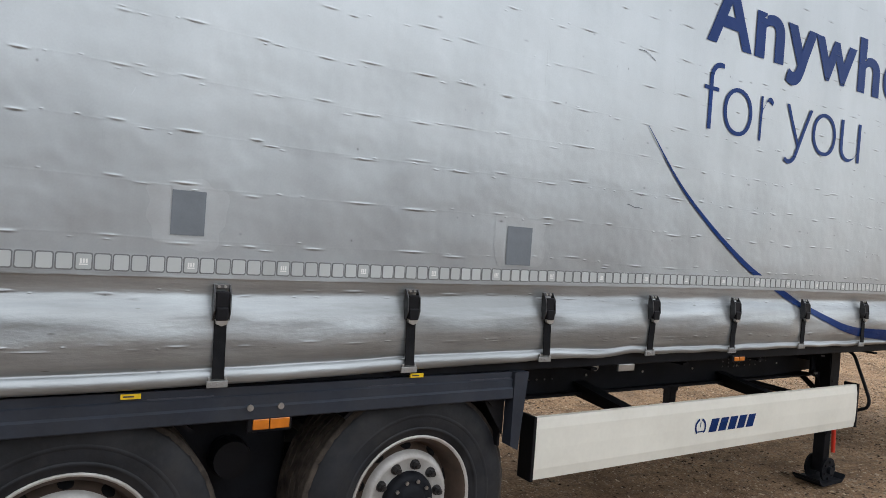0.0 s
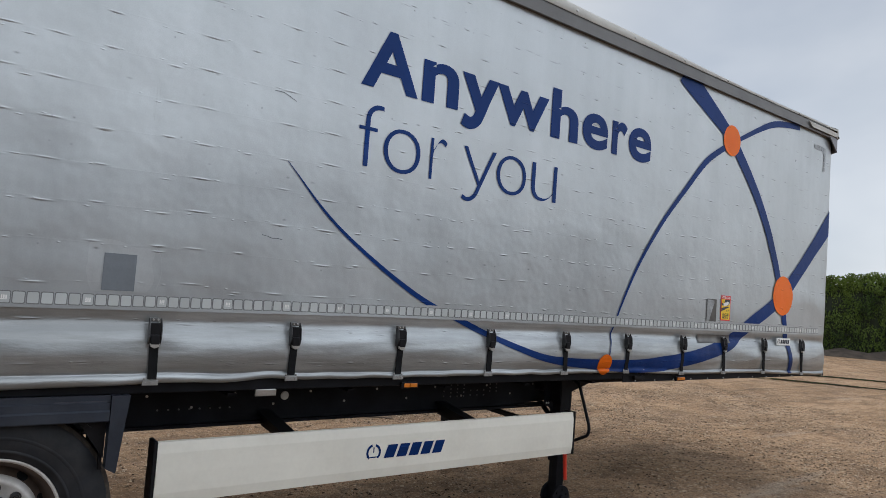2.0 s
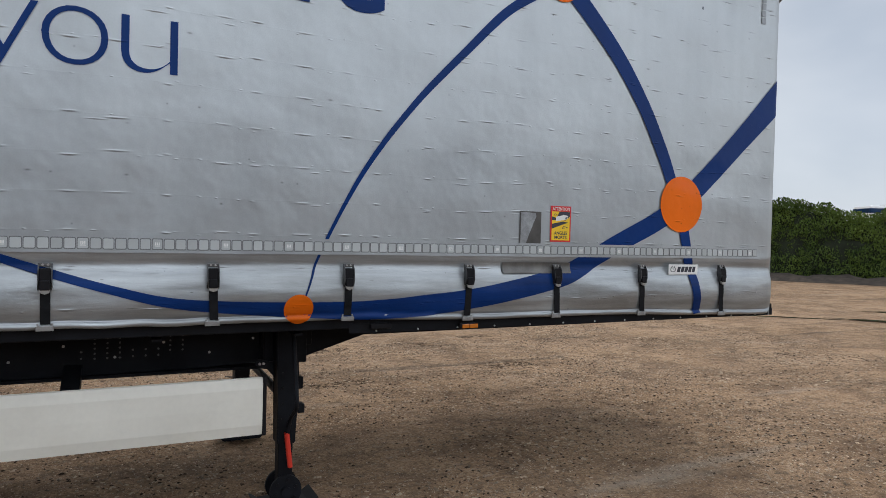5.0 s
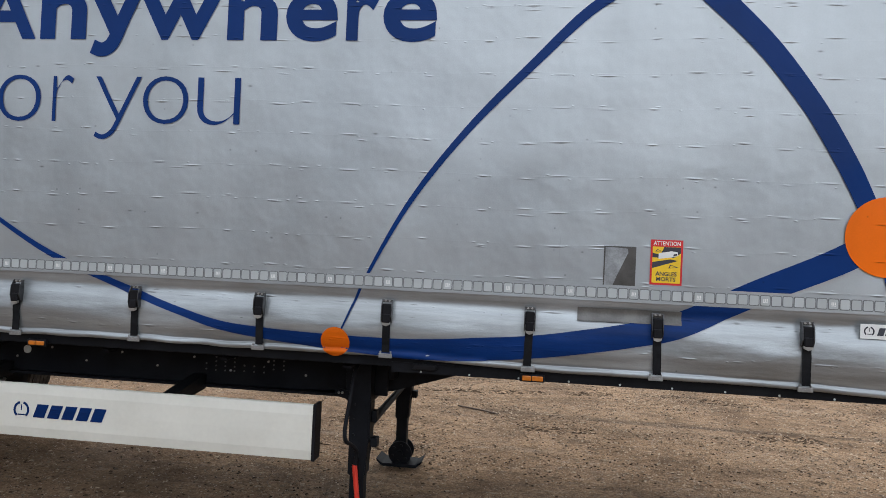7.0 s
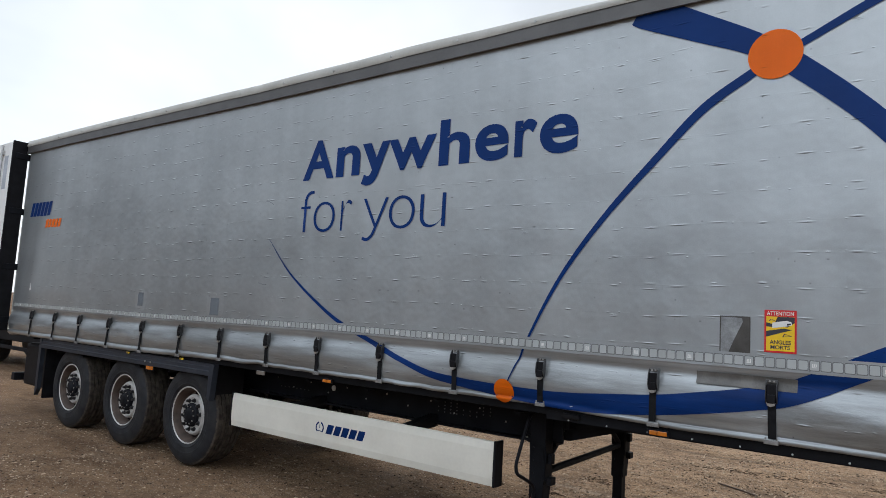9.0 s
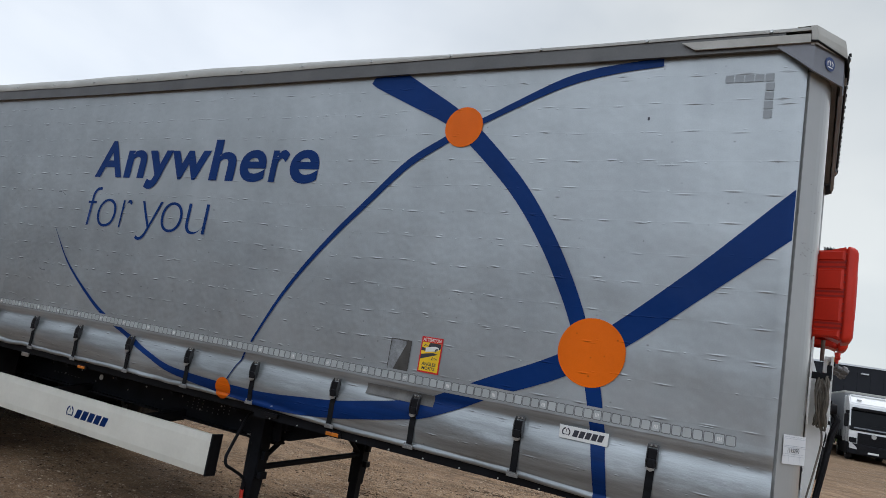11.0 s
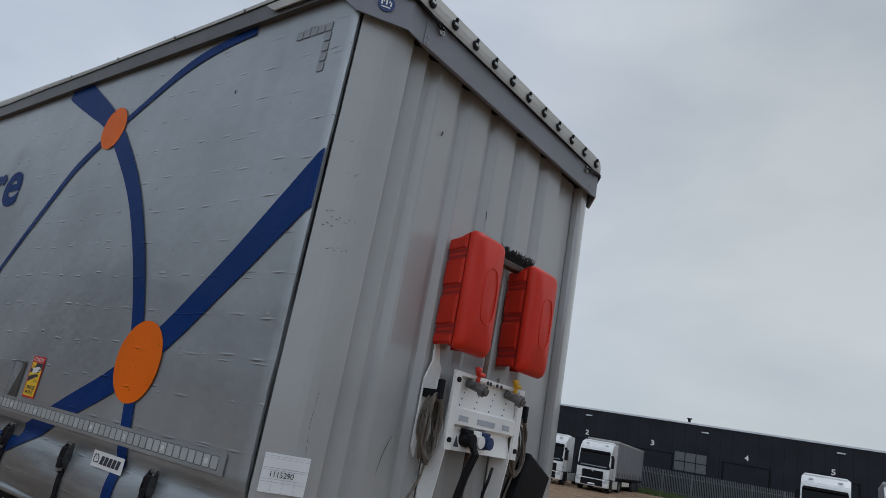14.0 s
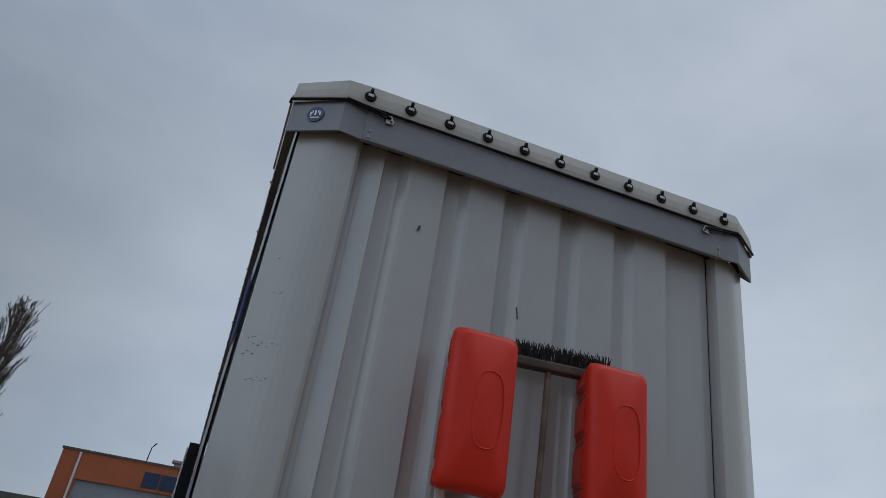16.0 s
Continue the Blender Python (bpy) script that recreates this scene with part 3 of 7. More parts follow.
def tube(bm, pts, r, n=8):
    """A round rod along a line of points."""
    pts = [Vector(p) for p in pts]
    rings = []
    for i, p in enumerate(pts):
        d = pts[min(i + 1, len(pts) - 1)] - pts[max(i - 1, 0)]
        q = d.to_track_quat("Z", "Y").to_matrix()
        rings.append([bm.verts.new(p + q @ Vector((r * math.cos(2 * math.pi * k / n), r * math.sin(2 * math.pi * k / n), 0))) for k in range(n)])
    for a, b in zip(rings, rings[1:]):
        best = min(range(n), key=lambda s: sum((a[k].co - b[(k + s) % n].co).length for k in range(0, n, 2)))
        for k in range(n):
            bm.faces.new((a[k], a[(k + 1) % n], b[(k + 1 + best) % n], b[(k + best) % n]))
    bm.faces.new(rings[0][::-1])
    bm.faces.new(rings[-1])
    return bm


def smooth_line(keys, steps=8):
    """Points of a smooth curve through the keys (any number of values a key)."""
    k = [np.array(p, float) for p in keys]
    k = [2 * k[0] - k[1]] + k + [2 * k[-1] - k[-2]]
    out = []
    for i in range(1, len(k) - 2):
        p0, p1, p2, p3 = k[i - 1:i + 3]
        for s in range(steps):
            t = s / steps
            out.append(0.5 * (2 * p1 + (p2 - p0) * t + (2 * p0 - 5 * p1 + 4 * p2 - p3) * t * t + (3 * p1 - p0 - 3 * p2 + p3) * t ** 3))
    out.append(k[-2])
    return out


def prism(bm, outline, axis, a, b):
    """A flat outline pushed along an axis from a to b. outline: pairs of the two other coordinates in order."""
    def at(p, v):
        return {"x": (v, p[0], p[1]), "y": (p[0], v, p[1]), "z": (p[0], p[1], v)}[axis]
    lo = [bm.verts.new(at(p, a)) for p in outline]
    hi = [bm.verts.new(at(p, b)) for p in outline]
    n = len(outline)
    for i in range(n):
        bm.faces.new((lo[i], lo[(i + 1) % n], hi[(i + 1) % n], hi[i]))
    bm.faces.new(lo[::-1])
    bm.faces.new(hi)
    return bm


def lathe(bm, profile, centre, axis="y", n=32, close=False):
    """Turns (along, radius) pairs round an axis through centre."""
    cx, cy, cz = centre
    rings = []
    for s, r in profile:
        ring = []
        for i in range(n):
            a = 2 * math.pi * i / n
            c, d = r * math.cos(a), r * math.sin(a)
            ring.append(bm.verts.new({"y": (cx + c, cy + s, cz + d), "x": (cx + s, cy + c, cz + d), "z": (cx + c, cy + d, cz + s)}[axis]))
        rings.append(ring)
    for a, b in zip(rings, rings[1:]):
        for i in range(n):
            bm.faces.new((a[i], a[(i + 1) % n], b[(i + 1) % n], b[i]))
    if close:
        bm.faces.new(rings[0][::-1])
        bm.faces.new(rings[-1])
    return bm


def text_faces(body, offset=0.0, shear=0.0):
    """Outlines of a word in the built-in font, filled: points in the unit square of the word, and faces."""
    cu = bpy.data.curves.new("word", "FONT")
    cu.body, cu.offset, cu.resolution_u, cu.shear = body, offset, 6, shear
    ob = new("word", cu)
    me = bpy.data.meshes.new_from_object(ob.evaluated_get(bpy.context.evaluated_depsgraph_get()))
    pts = np.array([v.co[:2] for v in me.vertices])
    faces = [tuple(p.vertices) for p in me.polygons]
    bpy.data.objects.remove(ob)
    bpy.data.curves.remove(cu)
    bpy.data.meshes.remove(me)
    lo, hi = pts.min(0), pts.max(0)
    return (pts - lo) / (hi - lo), faces


def smoothstep(a, b, v):
    t = max(0.0, min(1.0, (v - a) / (b - a)))
    return t * t * (3 - 2 * t)


# ---- ground ----
def ground_z(x, y):
    r = math.hypot(x - 6, y)
    rise = 0.33 * smoothstep(42, 62, r)
    pad = 0.050 * smoothstep(4.8, 1.8, x) * smoothstep(-7, -3, y) * smoothstep(9, 5, y) if x > -8 else 0.050 * smoothstep(-14, -8, x) * smoothstep(-7, -3, y) * smoothstep(9, 5, y)
    n = 0.030 * noise.noise((x * 0.35, y * 0.35, 1.0)) + 0.016 * noise.noise((x * 1.4, y * 1.4, 4.0)) + 0.007 * noise.noise((x * 5, y * 5, 9.0))
    return rise + pad + n * smoothstep(0, 1.0, 1.0) - 0.01


def axis_steps(c, near, far, fine, coarse):
    a = list(np.arange(c - near, c + near + 1e-6, fine))
    out, s = [], fine
    v = c + near
    while v < c + far:
        s = min(s * 1.16, coarse)
        v += s
        out.append(v)
    return [2 * c - q for q in out[::-1]] + a + out


gx, gy = axis_steps(5.0, 11, 1500, 0.13, 90), axis_steps(0.0, 8, 1500, 0.13, 90)
gverts = [(x, y, ground_z(x, y)) for y in gy for x in gx]
W = len(gx)
gfaces = [(j * W + i, j * W + i + 1, (j + 1) * W + i + 1, (j + 1) * W + i) for j in range(len(gy) - 1) for i in range(W - 1)]
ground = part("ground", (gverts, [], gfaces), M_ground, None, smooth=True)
tagged(ground, "brown packed dirt and gravel yard with ruts", "ground", kind="structure")


# ---- the semi-trailer ----
STRAPS = (-2.41, -1.63, -0.87, -0.04, 0.79, 1.632, 2.43, 3.23, 3.99, 4.79, 5.60, 6.39, 7.23, 7.945, 8.745, 9.60)
CX0, CX1, CTOP = -3.22, 10.235, 4.175


def tape_z(x):
    return 1.705 + 0.035 * smoothstep(0.5, 4.5, x)


def hem(x):
    """The height of the curtain's lower edge."""
    crumple = 0.016 * noise.noise((x * 3.4, 2.0, 6.0)) * smoothstep(1.9, 2.4, x) * smoothstep(6.6, 5.6, x) + 0.006 * noise.noise((x * 1.6, 4.0, 6.0))
    return crumple + 1.245 + 0.050 * smoothstep(0.3, 3.0, x) - 0.030 * smoothstep(6.3, 7.4, x) - 0.045 * smoothstep(8.2, 10.2, x)


def bead(x):
    """The height of the rolled edge along the hem."""
    return 0.062 - 0.026 * smoothstep(1.6, 3.6, x)


def skin(x, z):
    """The place of the curtain's face across the trailer; negative is outwards."""
    top, low = tape_z(x) - 0.05, hem(x) + bead(x)
    y = 0.004 * noise.noise((x * 0.8, z * 1.1, 2.0)) + 0.0025 * noise.noise((x * 2.1, z * 3.1, 7.0))
    pull = max(math.exp(-((x - s) / 0.11) ** 2) for s in STRAPS)
    if z < top:
        t = min(1.0, (top - z) / (top - low))
        swell = 0.040 + 0.016 * noise.noise((x * 0.9, 3.0, 1.0)) + 0.010 * noise.noise((x * 3.3, 5.0, 1.0))
        shape = math.sin(math.pi * 0.83 * t ** 1.25) ** 1.3
        y -= swell * shape * (1 - 0.38 * pull) * (1 - 0.55 * smoothstep(9.85, 10.2, x))
        y += 0.018 * math.exp(-((t - 0.19) / 0.12) ** 2) + 0.004 * noise.noise((x * 2.5, z * 14, 3.0)) * min(1, t * 4)
        if z < low:
            h = (low - z) / bead(x)
            y -= 0.30 * bead(x) * math.sin(math.pi * min(1.0, h)) ** 0.6 + 0.002
            y += 0.008 * noise.noise((x * 1.7, 9.0, 1.0)) + 0.010 * noise.noise((x * 4.5, z * 16, 4.0)) * smoothstep(1.9, 2.4, x)
    if z < top:
        y += 0.005 * math.exp(-((z - low - 0.003) / 0.007) ** 2)
    # loose folds towards the front corner
    y += 0.007 * noise.noise((x * 1.3, z * 3.6, 11.0)) * smoothstep(8.6, 10.0, x) * smoothstep(1.7, 2.2, z)
    # the front edge is pulled round its post
    y += 0.010 * smoothstep(CX1 - 0.04, CX1, x) ** 2
    return y


trailer = thing("semi_trailer", (3.5, 1.275, 0.0), "silver curtain-sided semi-trailer with navy and orange print, on landing legs", "trailer")

# curtain
cxs = np.arange(CX0, CX1 + 1e-6, (CX1 - CX0) / 448)
levels = list(np.linspace(0, 0.065, 13)) + list(np.linspace(0.071, 0.10, 5)) + list(np.linspace(0.115, 0.52, 28)) + list(np.linspace(0.56, 2.885, 40))
cverts, cfaces = [], []
for x in cxs:
    h = hem(x)
    corner = 0.05 * smoothstep(CX1 - 0.10, CX1, x) ** 2
    for v in levels:
        z = h + v * (CTOP - h) / 2.885 if v > 0.52 else h + v
        if v < 0.10:
            z += corner * (1 - v / 0.10)
        cverts.append((x, skin(x, z), z))
N = len(levels)
cfaces = [(i * N + j, (i + 1) * N + j, (i + 1) * N + j + 1, i * N + j + 1) for i in range(len(cxs) - 1) for j in range(N - 1)]
back = len(cverts)
cverts += [(x, y + 0.012, z) for x, y, z in cverts]
cfaces += [(back + d, back + c, back + b, back + a) for a, b, c, d in cfaces]
for i in range(len(cxs) - 1):
    a, b = i * N, (i + 1) * N
    cfaces.append((b, a, back + a, back + b))
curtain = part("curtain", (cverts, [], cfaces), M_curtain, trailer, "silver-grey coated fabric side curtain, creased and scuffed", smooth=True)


def on_skin(name, pts, faces, material, lift=0.004, label="", parent=None):
    """A print that lies on the curtain; pts are (x, z)."""
    return part(name, ([(x, skin(x, z) - lift, z) for x, z in pts], [], faces), material, parent or curtain, label, smooth=True)


def print_band(name, keys, material, steps, lift, label=""):
    line = smooth_line(keys, steps)
    pts, faces, across = [], [], 9
    for i, (x, z, w) in enumerate(line):
        p, q = line[max(i - 1, 0)], line[min(i + 1, len(line) - 1)]
        d = np.array((q[0] - p[0], q[1] - p[1]))
        d /= np.hypot(*d)
        for k in range(across):
            s = (k / (across - 1) - 0.5) * w
            px, pz = x - d[1] * s, min(z + d[0] * s, CTOP)
            if px > CX1 - 0.004 and i:
                ox, oz = pts[-across]
                f = 0.0 if ox > CX1 - 0.0045 else (CX1 - 0.004 - ox) / (px - ox)
                px, pz = ox + f * (px - ox), oz + f * (pz - oz)
            pts.append((px, pz))
    for i in range(len(line) - 1):
        for k in range(across - 1):
            a = i * across + k
            faces.append((a, a + across, a + across + 1, a + 1))
    return on_skin(name, pts, faces, material, lift, label)


def print_disc(cx, cz, r, lift, label):
    pts, faces, n = [(cx, cz)], [], 48
    rings = 10
    for k in range(1, rings + 1):
        pts += [(cx + r * k / rings * math.cos(2 * math.pi * i / n), cz + r * k / rings * math.sin(2 * math.pi * i / n)) for i in range(n)]
    faces += [(0, 1 + i, 1 + (i + 1) % n) for i in range(n)]
    for k in range(rings - 1):
        a, b = 1 + k * n, 1 + (k + 1) * n
        faces += [(a + i, b + i, b + (i + 1) % n, a + (i + 1) % n) for i in range(n)]
    return on_skin("printed_disc", pts, faces, M_orange, lift, label)


print_band("printed_swoosh", [(3.10, 2.60, 0.004), (3.49, 2.232, 0.020), (4.08, 1.864, 0.034), (4.55, 1.675, 0.042), (5.07, 1.502, 0.046), (5.50, 1.405, 0.062), (6.277, 1.357, 0.103), (6.625, 1.355, 0.123), (6.95, 1.376, 0.136), (7.256, 1.407, 0.133), (7.54, 1.455, 0.135), (7.81, 1.507, 0.136), (8.065, 1.576, 0.140), (8.50, 1.790, 0.140), (8.95, 2.002, 0.150), (9.30, 2.240, 0.165), (9.78, 2.660, 0.180), (10.20, 3.050, 0.222), (10.40, 3.235, 0.24)], M_blue, 22, 0.0062)
print_band("printed_swoosh", [(7.06, 4.17, 0.235), (7.14, 4.12, 0.235), (7.50, 3.93, 0.19), (7.81, 3.765, 0.150), (8.05, 3.59, 0.142), (8.45, 3.212, 0.130), (8.725, 2.86, 0.120), (8.912, 2.55, 0.116), (9.028, 2.315, 0.110), (9.13, 2.06, 0.104), (9.19, 1.893, 0.100), (9.293, 1.455, 0.086), (9.323, 1.25, 0.080)], M_blue, 22, 0.0072)
print_band("printed_swoosh", [(6.10, 1.40, 0.009), (6.135, 1.482, 0.011), (6.249, 1.77, 0.019), (6.50, 2.235, 0.031), (6.826, 2.67, 0.042), (7.19, 3.058, 0.053), (7.50, 3.368, 0.063), (7.783, 3.550, 0.062), (7.945, 3.637, 0.055), (8.108, 3.716, 0.048), (8.45, 3.880, 0.057), (8.71, 3.990, 0.070), (8.914, 4.044, 0.070), (9.15, 4.078, 0.064), (9.38, 4.098, 0.06)], M_blue, 22, 0.0066)
print_disc(7.944, 3.666, 0.160, 0.0092, "orange printed disc")
print_disc(9.148, 2.118, 0.221, 0.0092, "large orange printed disc")
print_disc(6.084, 1.370, 0.088, 0.0092, "small orange printed disc")


def print_letter(body, x0, x1, z0, z1, offset, label):
    pts, faces = text_faces(body, offset)
    return on_skin("letter", [(x0 + p[0] * (x1 - x0), z0 + p[1] * (z1 - z0)) for p in pts], faces, M_blue, 0.0045, label)


for c, x0, x1, z0, z1 in (("A", 3.550, 3.996, 3.188, 3.588), ("n", 4.028, 4.346, 3.188, 3.487), ("w", 4.708, 5.258, 3.186, 3.480), ("h", 5.293, 5.614, 3.186, 3.590), ("e", 5.668, 5.995, 3.181, 3.488), ("r", 6.050, 6.252, 3.188, 3.487), ("e", 6.277, 6.605, 3.181, 3.488)):
    print_letter(c, x0, x1, z0, z1, 0.026, "bold navy printed letter")
for c, x0, x1, z0, z1 in (("f", 3.563, 3.756, 2.661, 3.077), ("o", 3.756, 4.055, 2.656, 2.956), ("r", 4.138, 4.280, 2.661, 2.956), ("o", 4.757, 5.060, 2.656, 2.956), ("u", 5.120, 5.400, 2.656, 2.951)):
    print_letter(c, x0, x1, z0, z1, -0.021, "thin navy printed letter")


def stroke_letter(strokes, top, lift, label):
    """A letter drawn with strokes of even width, cut level at its top."""
    verts, faces = [], []
    for n_, (keys, w) in enumerate(strokes):
        line = smooth_line(keys, 10)
        for i, (x, z) in enumerate(line):
            p, q = line[max(i - 1, 0)], line[min(i + 1, len(line) - 1)]
            d = (q - p) / np.hypot(*(q - p))
            for k in range(4):
                e = (k / 3 - 0.5) * w
                px, pz = x - d[1] * e, z + d[0] * e
                if i == 0:
                    px, pz = px + d[0] / d[1] * (top - pz), top
                verts.append((px, skin(px, pz) - lift - 0.0012 * n_, pz))
        a = len(verts) - 4 * len(line)
        faces += [(a + 4 * i + k, a + 4 * i + 4 + k, a + 4 * i + 5 + k, a + 4 * i + 1 + k) for i in range(len(line) - 1) for k in range(3)]
    return part("letter", (verts, [], faces), M_blue, curtain, label, smooth=True)


stroke_letter([([(4.432, 3.470), (4.490, 3.362), (4.560, 3.232)], 0.098), ([(4.668, 3.470), (4.600, 3.320), (4.545, 3.190), (4.508, 3.140), (4.455, 3.122), (4.395, 3.142)], 0.090)], 3.482, 0.0045, "bold navy printed letter")
stroke_letter([([(4.453, 2.945), (4.520, 2.820), (4.594, 2.690)], 0.030), ([(4.724, 2.945), (4.660, 2.812), (4.594, 2.672), (4.560, 2.608), (4.518, 2.574), (4.478, 2.568), (4.440, 2.584)], 0.030)], 2.951, 0.0045, "thin navy printed letter")


def logo_bars(parent, x0, x1, z0, z1, y, n, material, name="logo_bar", lean=0.25, crest=True, skinny=False):
    """A maker's mark as plain slanted bars, with a ring-like crest before it."""
    h, w = z1 - z0, x1 - x0
    yy = (lambda x, z: skin(x, z) + y) if skinny else (lambda x, z: y)
    start = x0
    if crest:
        c, r = (x0 + 0.55 * h, z0 + 0.5 * h), 0.55 * h
        for s in (-1, 1):
            bm = bmesh.new()
            ring = []
            for k in range(9):
                a = radians(-50 + 125 * k / 8)
                for q in (r, r * 0.72):
                    px, pz = c[0] + s * q * math.cos(a), c[1] + q * math.sin(a)
                    ring.append(bm.verts.new((px, yy(px, pz), pz)))
            for k in range(8):
                bm.faces.new((ring[2 * k], ring[2 * k + 2], ring[2 * k + 3], ring[2 * k + 1]))
            part("logo_crest", bm, material, parent)
        bm = bmesh.new()
        for px0, px1, pz0, pz1 in ((-0.07, 0.07, -0.05, 0.60), (-0.45, 0.45, -0.62, -0.47)):
            bm.faces.new([bm.verts.new((c[0] + a * r, yy(c[0] + a * r, c[1] + b * r), c[1] + b * r)) for a, b in ((px0, pz0), (px1, pz0), (px1, pz1), (px0, pz1))])
        part("logo_crest", bm, material, parent)
        start = x0 + 1.35 * h
    step = (x1 - start - lean * h) / n
    for i in range(n):
        a, b = start + i * step, start + (i + 0.80) * step
        bm = bmesh.new()
        zs = [z0 + 0.08 * h, z0 + 0.92 * h]
        q = [(a, zs[0]), (b, zs[0]), (b + lean * h, zs[1]), (a + lean * h, zs[1])]
        bm.faces.new([bm.verts.new((px, yy(px, pz), pz)) for px, pz in q])
        part(name, bm, material, parent)


# a haulier's name at the rear, kept as plain bars
logo_bars(curtain, -2.95, -2.16, 3.08, 3.34, -0.0045, 6, M_blue, "name_bar", 0.2, False, True)
logo_bars(curtain, -2.36, -1.80, 2.90, 3.05, -0.0045, 5, M_orange, "name_bar", 0.2, False, True)

# the welded belt that carries the reflective squares
bpts, bfaces = [], []
bx = np.linspace(CX0 + 0.02, 10.088, 270)
for i, x in enumerate(bx):
    for k in range(4):
        bpts.append((x, tape_z(x) - 0.048 + 0.094 * k / 3))
for i in range(len(bx) - 1):
    for k in range(3):
        a = i * 4 + k
        bfaces.append((a, a + 4, a + 5, a + 1))
on_skin("reflector_belt", bpts, bfaces, M_curtain, 0.0075)


def plate_mesh(name, w, h, d, r, material):
    """A thin square with rounded corners, facing -y."""
    bm = bmesh.new()
    out = []
    for cx, cz, a0 in ((w / 2 - r, h / 2 - r, 0), (-w / 2 + r, h / 2 - r, 90), (-w / 2 + r, -h / 2 + r, 180), (w / 2 - r, -h / 2 + r, 270)):
        out += [(cx + r * math.cos(radians(a0 + s)), cz + r * math.sin(radians(a0 + s))) for s in (0, 45, 90)]
    prism(bm, out, "y", 0, -d)
    bmesh.ops.recalc_face_normals(bm, faces=bm.faces)
    me = bpy.data.meshes.new(name)
    bm.to_mesh(me)
    bm.free()
    me.materials.append(material)
    return me


sq_dull = plate_mesh("reflective_square", 0.050, 0.050, 0.002, 0.003, M_dull)
sq_back, sq = plate_mesh("reflector_rim", 0.0565, 0.0625, 0.001, 0.008, M_reflect_edge), plate_mesh("reflective_square", 0.048, 0.053, 0.002, 0.006, M_reflect)
crown = bmesh.new()
for k in range(3):
    box(crown, -0.012 + 0.009 * k, -0.006 + 0.009 * k, -0.0032, -0.0028, -0.006, 0.010)
box(crown, -0.013, 0.013, -0.0032, -0.0028, -0.012, -0.008)
crown_me = bpy.data.meshes.new("crown_mark")
crown.to_mesh(crown_me)
crown.free()
crown_me.materials.append(M_signwhite)


def at_place(name, me, parent, x, y, z):
    ob = new(name, me)
    ob.parent = parent
    ob.location = (x, y, z)
    return ob


n_sq = 0
x = CX0 + 0.083
while x < 10.04:
    z = tape_z(x)
    s = at_place("reflective_square", sq, curtain, x, skin(x, z) - 0.0085, z)
    at_place("reflector_rim", sq_back, curtain, x, skin(x, z) - 0.0078, z)
    if n_sq % 6 == 4:
        at_place("crown_mark", crown_me, curtain, x, skin(x, z) - 0.0085, z)
    n_sq += 1
    x += 0.0595
for k in range(5):
    at_place("reflective_square", sq_dull, curtain, 9.80 + 0.058 * k, skin(9.8 + 0.058 * k, 3.955) - 0.003, 3.955)
for k in range(4):
    at_place("reflective_square", sq_dull, curtain, 10.037, skin(10.037, 3.89 - 0.058 * k) - 0.003, 3.893 - 0.060 * k)


def flat_patch(name, x0, x1, z0, z1, material, lift=0.005, label="", r=0.0):
    n = 8
    pts = [(x0 + (x1 - x0) * i / n, z0 + (z1 - z0) * j / n) for j in range(n + 1) for i in range(n + 1)]
    faces = [(j * (n + 1) + i, j * (n + 1) + i + 1, (j + 1) * (n + 1) + i + 1, (j + 1) * (n + 1) + i) for j in range(n) for i in range(n)]
    return on_skin(name, pts, faces, material, lift, label)


def rubbed_area(cx, cz, rx, rz, seed):
    """The paler ring of cleaned and glued fabric round a patch, with an uneven edge."""
    pts, faces, n = [(cx, cz)], [], 40
    for k in range(1, 7):
        for i in range(n):
            a = 2 * math.pi * i / n
            w = 1 + 0.40 * noise.noise((math.cos(a) * 1.6, math.sin(a) * 1.6, seed))
            pts.append((cx + rx * w * k / 6 * math.copysign(abs(math.cos(a)) ** 0.75, math.cos(a)), cz + rz * w * k / 6 * math.copysign(abs(math.sin(a)) ** 0.75, math.sin(a))))
    faces += [(0, 1 + i, 1 + (i + 1) % n) for i in range(n)]
    for k in range(5):
        a, b = 1 + k * n, 1 + (k + 1) * n
        faces += [(a + i, b + i, b + (i + 1) % n, a + (i + 1) % n) for i in range(n)]
    on_skin("rubbed_area", pts, faces, M_rubbed, 0.0016, "paler rubbed fabric round a patch")


rubbed_area(0.650, 1.906, 0.150, 0.118, 3.0)
rubbed_area(2.232, 1.884, 0.185, 0.135, 8.0)
flat_patch("repair_patch", 0.590, 0.712, 1.817, 1.984, M_patch, label="dark grey glued repair patch")
flat_patch("repair_patch", 2.154, 2.311, 1.770, 1.961, M_patch, label="dark grey glued repair patch")
for keys in ([(2.981, 3.005), (3.020, 3.008), (3.055, 3.001), (3.092, 2.984), (3.121, 2.971)], [(2.977, 2.143), (3.010, 2.138), (3.041, 2.129), (3.075, 2.131), (3.106, 2.126)], [(0.430, 2.305), (0.437, 2.318), (0.443, 2.335)], [(2.395, 2.02), (2.430, 1.96), (2.440, 1.87), (2.420, 1.78)]):
    print_band("scratch", [(a, b, 0.0032) for a, b in keys], M_ink if len(keys) == 5 else M_rubbed, 6, 0.0035)
sticker_old = flat_patch("sticker", 7.636, 7.816, 1.754, 2.010, M_wornfilm, 0.0045, "worn dark sticker with a peeled pale half")
on_skin("peeled_half", [(7.643, 1.762), (7.682, 1.764), (7.716, 1.850), (7.752, 1.930), (7.772, 1.975), (7.768, 1.998), (7.720, 2.002), (7.644, 2.002)], [(0, 1, 2, 3, 4, 5, 6, 7)], M_wornpale, 0.0055, parent=sticker_old)
